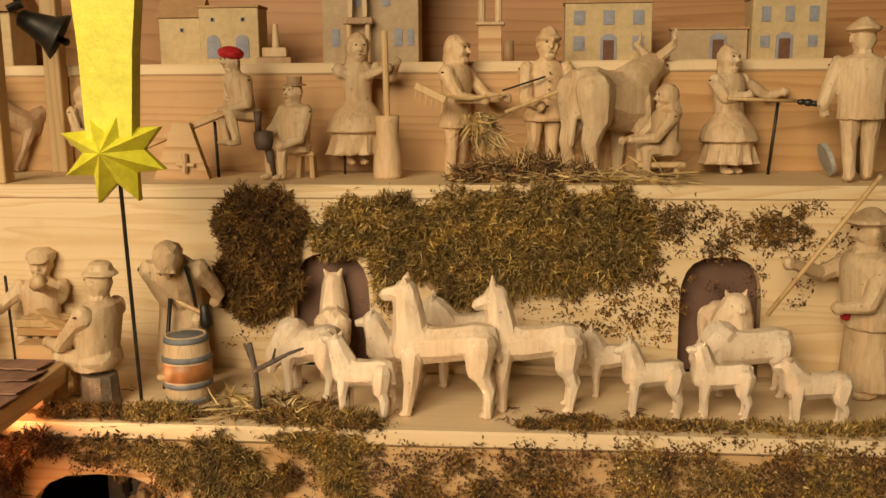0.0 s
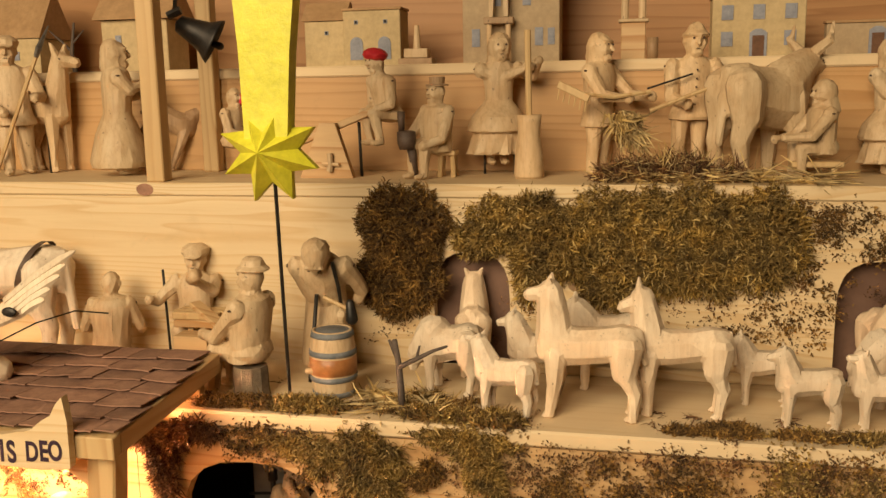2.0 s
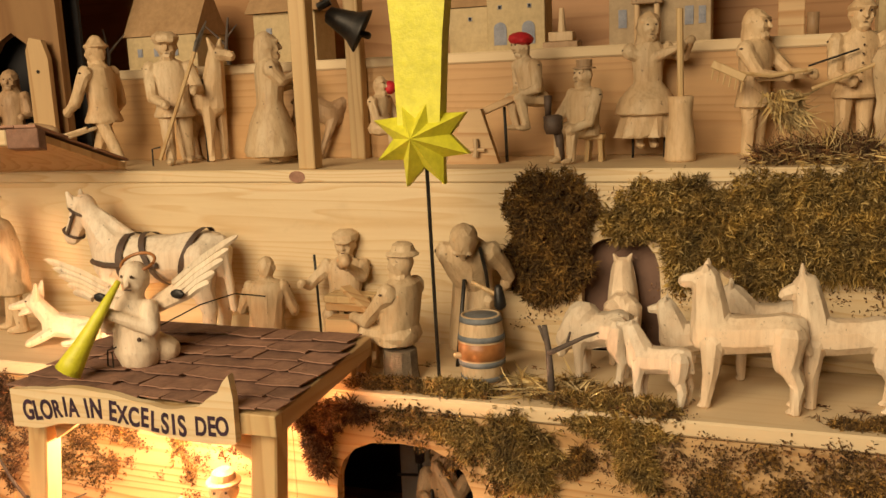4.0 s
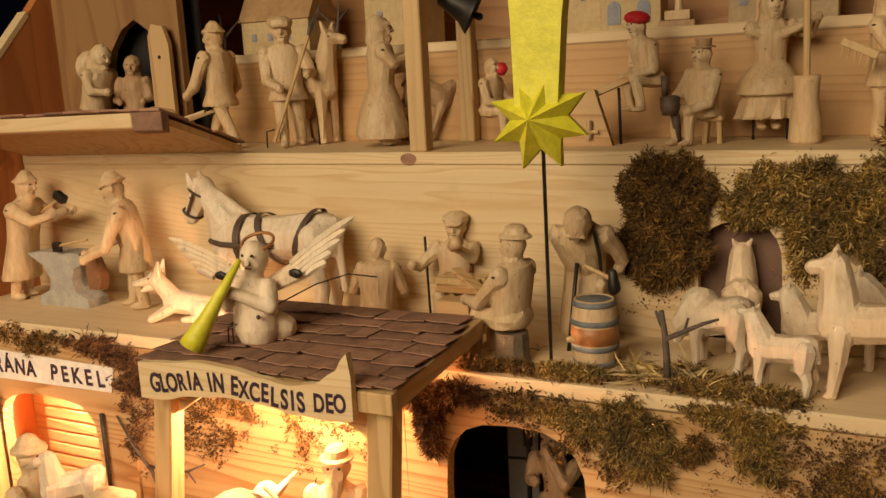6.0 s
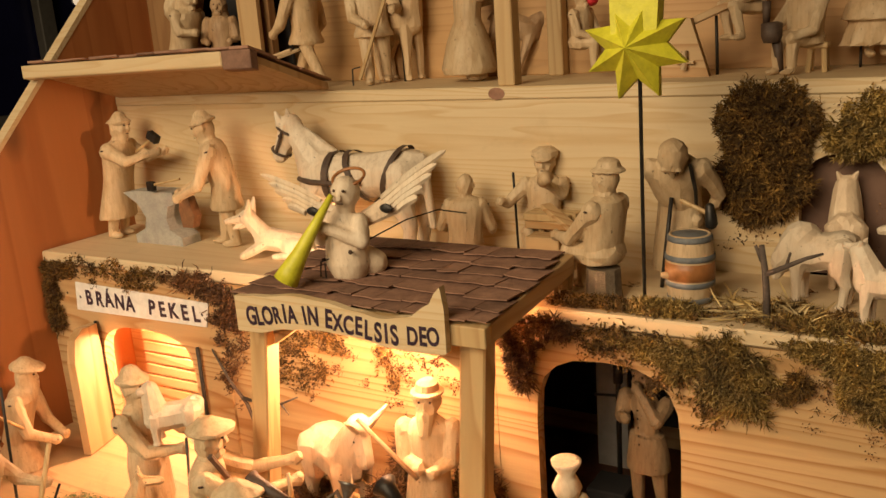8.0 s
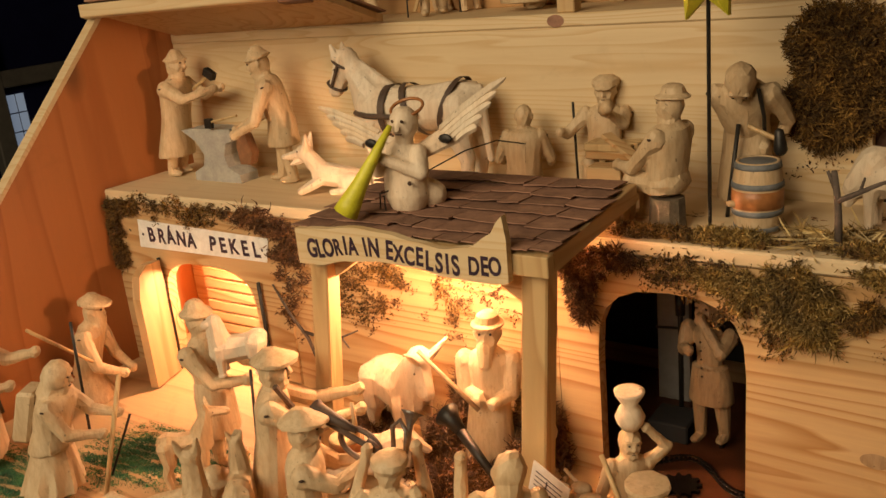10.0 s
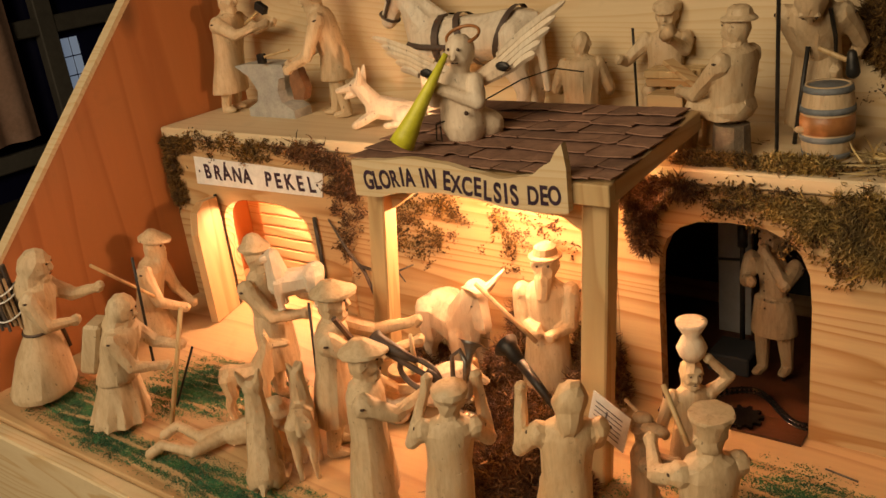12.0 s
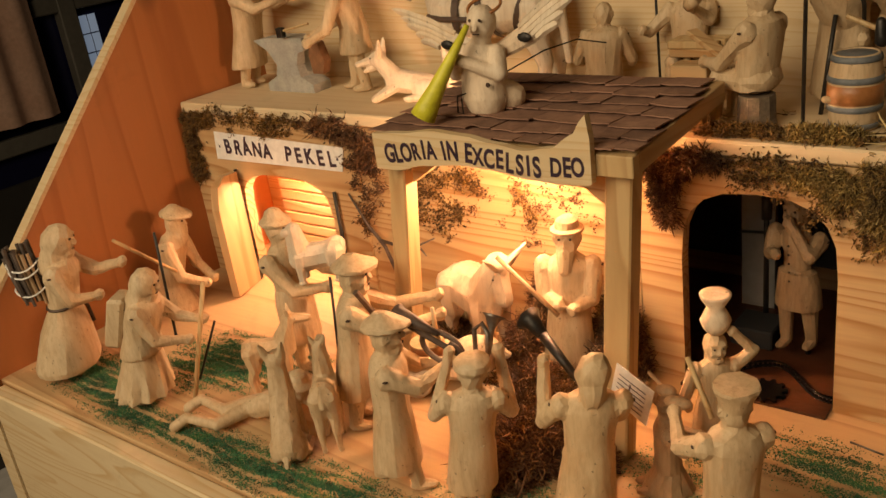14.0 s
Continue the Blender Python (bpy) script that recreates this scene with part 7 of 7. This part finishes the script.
scatter("moss_patch", "rusty moss crumbs under the shelf edge", [(0.14, 0.238, 0.018, 0.012), (0.20, 0.255, 0.03, 0.006), (0.44, 0.23, 0.03, 0.02), (0.55, 0.215, 0.03, 0.02), (0.34, 0.262, 0.05, 0.005), (0.62, 0.262, 0.05, 0.006)], E2, 2400, 0.0052, MOSS_RED, 48, width=0.0012, flat=0.4)
scatter("moss_patch", "thin flakes of moss round the patches of the front panel", [(0.18, 0.235, 0.03, 0.025), (0.27, 0.225, 0.03, 0.025), (0.42, 0.235, 0.03, 0.03), (0.50, 0.23, 0.035, 0.028), (0.60, 0.225, 0.035, 0.03), (-0.15, 0.255, 0.03, 0.008), (0.10, 0.235, 0.025, 0.025)], E2, 2600, 0.006, MOSS_DARK, 45)
scatter("moss_patch", "rusty brown dust of moss on the front panels", [(0.10, 0.23, 0.05, 0.03), (0.30, 0.235, 0.07, 0.03), (0.52, 0.225, 0.08, 0.035), (-0.15, 0.25, 0.04, 0.012)], E2, 3000, 0.0035, MOSS_RED, 17)
scatter("moss_patch", "dark crumbs of moss over the cave arch", [(-0.20, 0.262, 0.025, 0.006), (-0.165, 0.245, 0.022, 0.007), (-0.13, 0.240, 0.022, 0.008), (-0.10, 0.215, 0.014, 0.008), (-0.055, 0.190, 0.012, 0.010), (-0.15, 0.262, 0.04, 0.005)], E2, 1700, 0.0065, MOSS_DARK, 19, width=0.0012)
scatter("moss_patch", "dark moss over the gate panel", [(-1.08, 0.262, 0.030, 0.012), (-1.0, 0.262, 0.024, 0.010), (-0.925, 0.262, 0.026, 0.008), (-0.96, 0.248, 0.012, 0.006)], E2, 1700, 0.008, MOSS_DARK, 20, flat=0.5)
pad("moss_cushion", "dense dark moss hanging down beside the gate panel", [(-1.158, 0.252, 0.022, 0.018), (-1.166, 0.215, 0.017, 0.026), (-1.160, 0.172, 0.014, 0.024), (-1.125, 0.258, 0.018, 0.010)], E2, 0.012, 5200, 0.010, MOSS_DARK, 61, 0.0009, 1.9)
scatter("moss_patch", "curly brown moss hanging beside the paper sign", [(-0.785, 0.258, 0.022, 0.010), (-0.755, 0.230, 0.014, 0.022), (-0.83, 0.266, 0.025, 0.006)], E2, 2000, 0.013, MOSS_RED, 21, flat=1.0)
scatter("moss_patch", "dark clots of moss on the stable wall", [(-0.660, 0.197, 0.014, 0.012), (-0.636, 0.178, 0.014, 0.014), (-0.628, 0.140, 0.010, 0.012), (-0.598, 0.156, 0.010, 0.010), (-0.675, 0.150, 0.012, 0.012), (-0.562, 0.196, 0.010, 0.008), (-0.488, 0.186, 0.006, 0.012), (-0.474, 0.162, 0.005, 0.008), (-0.59, 0.205, 0.016, 0.008)], FRONT, 2300, 0.0060, MOSS_DARK, 22, width=0.0012, flat=0.4)
scatter("moss_patch", "dark curly moss between the sign and the stable", [(-0.775, 0.215, 0.010, 0.022), (-0.772, 0.165, 0.010, 0.026), (-0.772, 0.11, 0.008, 0.022), (-0.755, 0.245, 0.014, 0.012), (-0.740, 0.20, 0.010, 0.02)], E2, 1050, 0.0085, MOSS_RED, 50, width=0.0011, flat=0.8)
scatter("moss_patch", "brown flecks of moss on the stable wall", [(-0.56, 0.19, 0.06, 0.03), (-0.46, 0.185, 0.04, 0.03), (-0.68, 0.16, 0.03, 0.04), (-0.41, 0.19, 0.03, 0.03)], FRONT, 1700, 0.0045, MOSS_RED, 23)
scatter("floor_moss", "brown moss lying on the edge of the middle shelf", [(-0.20, 0.672, 0.035, 0.008), (-0.115, 0.672, 0.03, 0.008), (0.055, 0.668, 0.04, 0.010), (0.10, 0.655, 0.02, 0.008)], T2, 3000, 0.010, MOSS_DARK, 24, "z", flat=0.7)
scatter("floor_moss", "dark moss lying between the lambs' feet", [(0.355, 0.668, 0.02, 0.008), (0.46, 0.672, 0.03, 0.007), (0.52, 0.672, 0.03, 0.007), (0.58, 0.665, 0.03, 0.006), (0.66, 0.675, 0.04, 0.01)], T2, 2800, 0.009, MOSS, 25, "z", flat=0.6)
scatter("straw_litter", "loose straw on the middle shelf", [(0.0, 0.715, 0.03, 0.022), (0.03, 0.69, 0.025, 0.012), (-0.03, 0.70, 0.015, 0.012)], T2, 620, 0.034, STRAW, 26, "z", 0.0011, 0.12, "straw", 0.08)
scatter("straw_litter", "brown chaff under the straw of the middle shelf", [(0.0, 0.715, 0.035, 0.022), (0.03, 0.69, 0.03, 0.014)], T2, 1600, 0.010, MOSS_DARK, 46, "z", 0.0008, 0.3, "chaff", 0.2)
scatter("straw_litter", "thin dust and straw bits on the middle shelf", [(0.2, 0.70, 0.12, 0.02), (-0.08, 0.76, 0.05, 0.03), (0.45, 0.70, 0.10, 0.02)], T2, 260, 0.010, MOSS_RED, 27, "z", 0.0007, 0.1, "straw", 0.05)
scatter("hay_pile", "heap of brown hay on the upper shelf", [(0.245, 0.895, 0.030, 0.014), (0.31, 0.895, 0.030, 0.014)], T3, 900, 0.026, MOSS_RED, 28, "z", 0.0009, 0.5, "hay", 0.25)
scatter("hay_pile", "loose pale straw on the upper shelf", [(0.25, 0.89, 0.04, 0.012), (0.33, 0.895, 0.05, 0.012), (0.42, 0.885, 0.04, 0.012)], T3, 520, 0.045, STRAW, 29, "z", 0.0010, 0.25, "straw", 0.12)
scatter("hay_bed", "dark curly hay heaped in the stable", [(-0.41, 0.60, 0.040, 0.02), (-0.36, 0.60, 0.030, 0.02), (-0.43, 0.55, 0.030, 0.03), (-0.36, 0.46, 0.022, 0.05), (-0.345, 0.40, 0.02, 0.03), (-0.60, 0.56, 0.03, 0.03)], FLOOR, 9000, 0.018, MOSS_RED, 30, "z", 0.0008, 1.6, "hay", 0.5)
rngh = np.random.RandomState(31)


def haycock(label, mounds, n, seed, z0=FLOOR, mat=MOSS_RED, name="hay_stack", category="hay", length=0.017):
    """Tangled hay or moss on dark mounds (x, y, rx, ry, height) that stand on a board at z0."""
    P, N, verts, facs = [], [], [], []
    w = np.array([m[2] * m[3] + m[2] * m[4] for m in mounds])
    rng = np.random.RandomState(seed)
    for (x, y, rx, ry, h), c in zip(mounds, (n * w / w.sum()).astype(int)):
        a, e = rng.uniform(0, 2 * np.pi, c), np.arcsin(rng.uniform(0, 1, c))
        lump = 1 + 0.12 * np.sin(5 * a + 9 * e) + rng.normal(0, 0.05, c)
        d = np.stack([np.cos(a) * np.cos(e), np.sin(a) * np.cos(e), np.sin(e)], 1)
        P.append(np.array([x, y, z0]) + d * np.array([rx, ry, h]) * lump[:, None])
        N.append(d)
        k0 = len(verts)
        for q in range(4):
            el = math.pi / 2 * q / 3.4
            for i in range(14):
                t = 2 * math.pi * i / 14
                verts.append((x + 0.9 * rx * math.cos(t) * math.cos(el), y + 0.9 * ry * math.sin(t) * math.cos(el), z0 + 0.001 + 0.9 * h * math.sin(el)))
        for q in range(3):
            for i in range(14):
                j = (i + 1) % 14
                facs.append([k0 + 14 * q + i, k0 + 14 * q + j, k0 + 14 * (q + 1) + j, k0 + 14 * (q + 1) + i])
        facs.append([k0 + 42 + i for i in range(14)])
    strands(name, label, category, np.concatenate(P), np.concatenate(N), length, mat, 0.0008, 1.1, 0.3, seed, (verts, facs))


haycock("rusty dry hay heaped against the stable wall", [(-0.442, 0.632, 0.034, 0.016, 0.122), (-0.345, 0.632, 0.036, 0.016, 0.100), (-0.452, 0.578, 0.028, 0.03, 0.072), (-0.335, 0.585, 0.026, 0.04, 0.062), (-0.60, 0.60, 0.03, 0.035, 0.030)], 13000, 32)
haycock("dark curly hay heaped round the manger", [(-0.385, 0.49, 0.038, 0.055, 0.062), (-0.345, 0.405, 0.034, 0.050, 0.055), (-0.285, 0.43, 0.03, 0.03, 0.026)], 12000, 36)
haycock("tufted brown moss lying before the stump", [(-0.218, 0.668, 0.032, 0.010, 0.011), (-0.180, 0.672, 0.028, 0.010, 0.010)], 3000, 37, T2, MOSS_DARK, "moss_mound", "moss", 0.009)
haycock("tufted olive moss lying before the barrel", [(-0.128, 0.666, 0.026, 0.011, 0.014), (-0.096, 0.668, 0.026, 0.011, 0.013)], 3000, 38, T2, MOSS, "moss_mound", "moss", 0.010)
haycock("rusty olive moss spilling over the shelf edge", [(0.062, 0.664, 0.030, 0.012, 0.010), (0.105, 0.660, 0.028, 0.012, 0.012), (0.020, 0.668, 0.02, 0.010, 0.007)], 3200, 39, T2, MOSS, "moss_mound", "moss", 0.011)
haycock("flat dark moss with a strip of bark by the lambs", [(0.345, 0.668, 0.030, 0.011, 0.011), (0.300, 0.667, 0.02, 0.009, 0.005), (0.43, 0.670, 0.04, 0.009, 0.005)], 2600, 40, T2, MOSS_DARK, "moss_mound", "moss", 0.009)
haycock("brown tangled hay heaped on the upper shelf", [(0.243, 0.890, 0.042, 0.013, 0.020), (0.300, 0.892, 0.036, 0.013, 0.026), (0.345, 0.890, 0.03, 0.012, 0.012)], 2600, 41, T3, MOSS_RED, "hay_mound", "hay", 0.022)
haycock("pale straw stems lying in the brown hay", [(0.243, 0.889, 0.046, 0.014, 0.021), (0.305, 0.891, 0.044, 0.014, 0.027)], 420, 42, T3, STRAW, "straw_mound", "straw", 0.034)
hp = np.stack([rngh.normal(0.236, 0.008, 300), rngh.normal(0.918, 0.006, 300), rngh.uniform(0.575, 0.610, 300)], 1)
hp[:, 0] += (0.585 - hp[:, 2]) * 0.45
strands("hay_sheaf", "small tied sheaf of hay hung from the rake", "hay", hp, np.tile([0.5, -0.3, -1.0], (len(hp), 1)), 0.032, STRAW, 0.0013, 0.35, 0.9, 33)
scatter("green_sawdust", "green dyed sawdust strewn on the floor", [(-1.06, 0.30, 0.05, 0.02), (-0.98, 0.275, 0.05, 0.018), (-0.90, 0.40, 0.04, 0.04), (-0.82, 0.42, 0.05, 0.03), (-0.72, 0.262, 0.05, 0.014), (-0.60, 0.25, 0.06, 0.016), (-0.52, 0.262, 0.05, 0.02), (-0.86, 0.25, 0.06, 0.012)], FLOOR, 105000, 0.0021, GREEN, 34, "z", 0.0007, 0.2, "sawdust", 0.2, True)
scatter("green_sawdust", "green dyed sawdust strewn before the cave", [(-0.08, 0.555, 0.03, 0.02), (-0.03, 0.53, 0.05, 0.02), (-0.19, 0.46, 0.03, 0.02), (0.05, 0.50, 0.05, 0.03), (-0.33, 0.34, 0.04, 0.03)], FLOOR, 36000, 0.0021, GREEN, 35, "z", 0.0007, 0.2, "sawdust", 0.2, True)

# ---- the room ----
room = lambda name, lo, hi, mat, label, cat: structure(name, boxed(lo, hi), mat, label, cat)
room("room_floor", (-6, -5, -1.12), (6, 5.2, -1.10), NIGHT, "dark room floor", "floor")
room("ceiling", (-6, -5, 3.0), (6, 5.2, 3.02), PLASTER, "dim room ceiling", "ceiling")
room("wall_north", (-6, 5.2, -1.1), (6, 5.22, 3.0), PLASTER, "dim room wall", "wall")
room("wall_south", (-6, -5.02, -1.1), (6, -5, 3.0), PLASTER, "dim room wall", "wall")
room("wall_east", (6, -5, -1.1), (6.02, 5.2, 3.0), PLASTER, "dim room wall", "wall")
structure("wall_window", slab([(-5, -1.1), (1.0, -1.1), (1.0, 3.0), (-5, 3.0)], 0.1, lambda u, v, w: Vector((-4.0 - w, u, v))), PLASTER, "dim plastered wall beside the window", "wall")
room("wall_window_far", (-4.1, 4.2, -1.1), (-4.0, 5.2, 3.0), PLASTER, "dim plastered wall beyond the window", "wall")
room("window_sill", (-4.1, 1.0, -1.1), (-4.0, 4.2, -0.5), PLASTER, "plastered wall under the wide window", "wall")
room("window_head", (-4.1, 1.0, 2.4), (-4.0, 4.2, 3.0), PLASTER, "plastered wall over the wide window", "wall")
win = tagged(thing("window_1", "wide dark night window with grey frames", "window", "", "structure", at=(-4.0, 2.6, 0.9)))
FRAME = mottled("grey_window_paint", [(0.3, (0.14, 0.125, 0.10)), (0.7, (0.19, 0.17, 0.14))], 4, 0.6)
PANE = mottled("night_pane", [(0.3, (0.010, 0.010, 0.040)), (0.7, (0.016, 0.016, 0.06))], 2, 0.25, 0, 0)
for y in (1.0, 2.03, 2.74, 4.12):
    under(win, "mullion", boxed((-4.02, y, -0.5), (-3.96, y + 0.09, 2.4), 0.006), FRAME)
for z in (-0.36, 0.215, 2.32):
    under(win, "rail", boxed((-4.01, 1.0, z), (-3.965, 4.2, z + 0.08), 0.006), FRAME)
under(win, "pane", boxed((-4.035, 1.0, -0.5), (-4.03, 4.2, 2.4)), PANE)
glow, gnt, gb = material("street_lights", 0.5)
gb.inputs["Base Color"].default_value = (0.5, 0.42, 0.3, 1)
gb.inputs["Emission Color"].default_value = (1.0, 0.75, 0.5, 1)
gb.inputs["Emission Strength"].default_value = 1.2
for y, z, r in ((3.02, 0.83, 0.022), (2.78, 0.70, 0.020), (2.83, 0.71, 0.018), (2.93, 0.60, 0.012), (2.70, 0.92, 0.012), (1.86, 0.12, 0.016)):
    lb = bmesh.new()
    ball(lb, (-4.024, y, z), (0.004, r, r))
    tagged(part("street_light", lb, glow, None, "", True), "distant blurred street lamp seen in the night window", "street lamp", "street lamps in the window")
table = thing("table", "plain table that carries the crib", "table", at=(0.0, 0.8, -1.1))
part("tabletop", boxed((-1.45, -0.66, 0.745), (1.45, 0.62, 0.779), 0.004), GREYWALL, table)
for sx in (-1, 1):
    for sy in (-1, 1):
        part("leg", boxed((sx * 1.3 - 0.03, sy * 0.5 - 0.03, 0), (sx * 1.3 + 0.03, sy * 0.5 + 0.03, 0.744), 0.003), GREYWALL, table)
ck = thing("curtain", "short pinkish brown curtain at the window's edge", "curtain", at=(-3.9, 1.42, -0.22))
cv = bmesh.new()
n = 40
fr_ = [cv.verts.new((0.02 * math.sin(i * 0.9), -0.45 + 0.9 * i / n, 0.0)) for i in range(n + 1)]
tp_ = [cv.verts.new((0.02 * math.sin(i * 0.9), -0.45 + 0.9 * i / n, 2.5)) for i in range(n + 1)]
for i in range(n):
    cv.faces.new((fr_[i], fr_[i + 1], tp_[i + 1], tp_[i]))
part("cloth", cv, mottled("curtain_cloth", [(0.3, (0.62, 0.36, 0.25)), (0.7, (0.72, 0.45, 0.33))], 8, 0.9), ck, "", True)
sk, snt, sb = material("lit_window_glow", 0.5)
sb.inputs["Base Color"].default_value = (0.3, 0.36, 0.42, 1)
sb.inputs["Emission Color"].default_value = (0.55, 0.66, 0.85, 1)
sb.inputs["Emission Strength"].default_value = 0.45
far = thing("far_window", "pale bluish lit window of a house across the street", "window", at=(-4.027, 2.20, 0.04))
for i in range(2):
    for j in range(3):
        part("pane", boxed((0, -0.045 + 0.047 * i, -0.135 + 0.092 * j), (0.002, -0.003 + 0.047 * i, -0.049 + 0.092 * j)), sk, far)
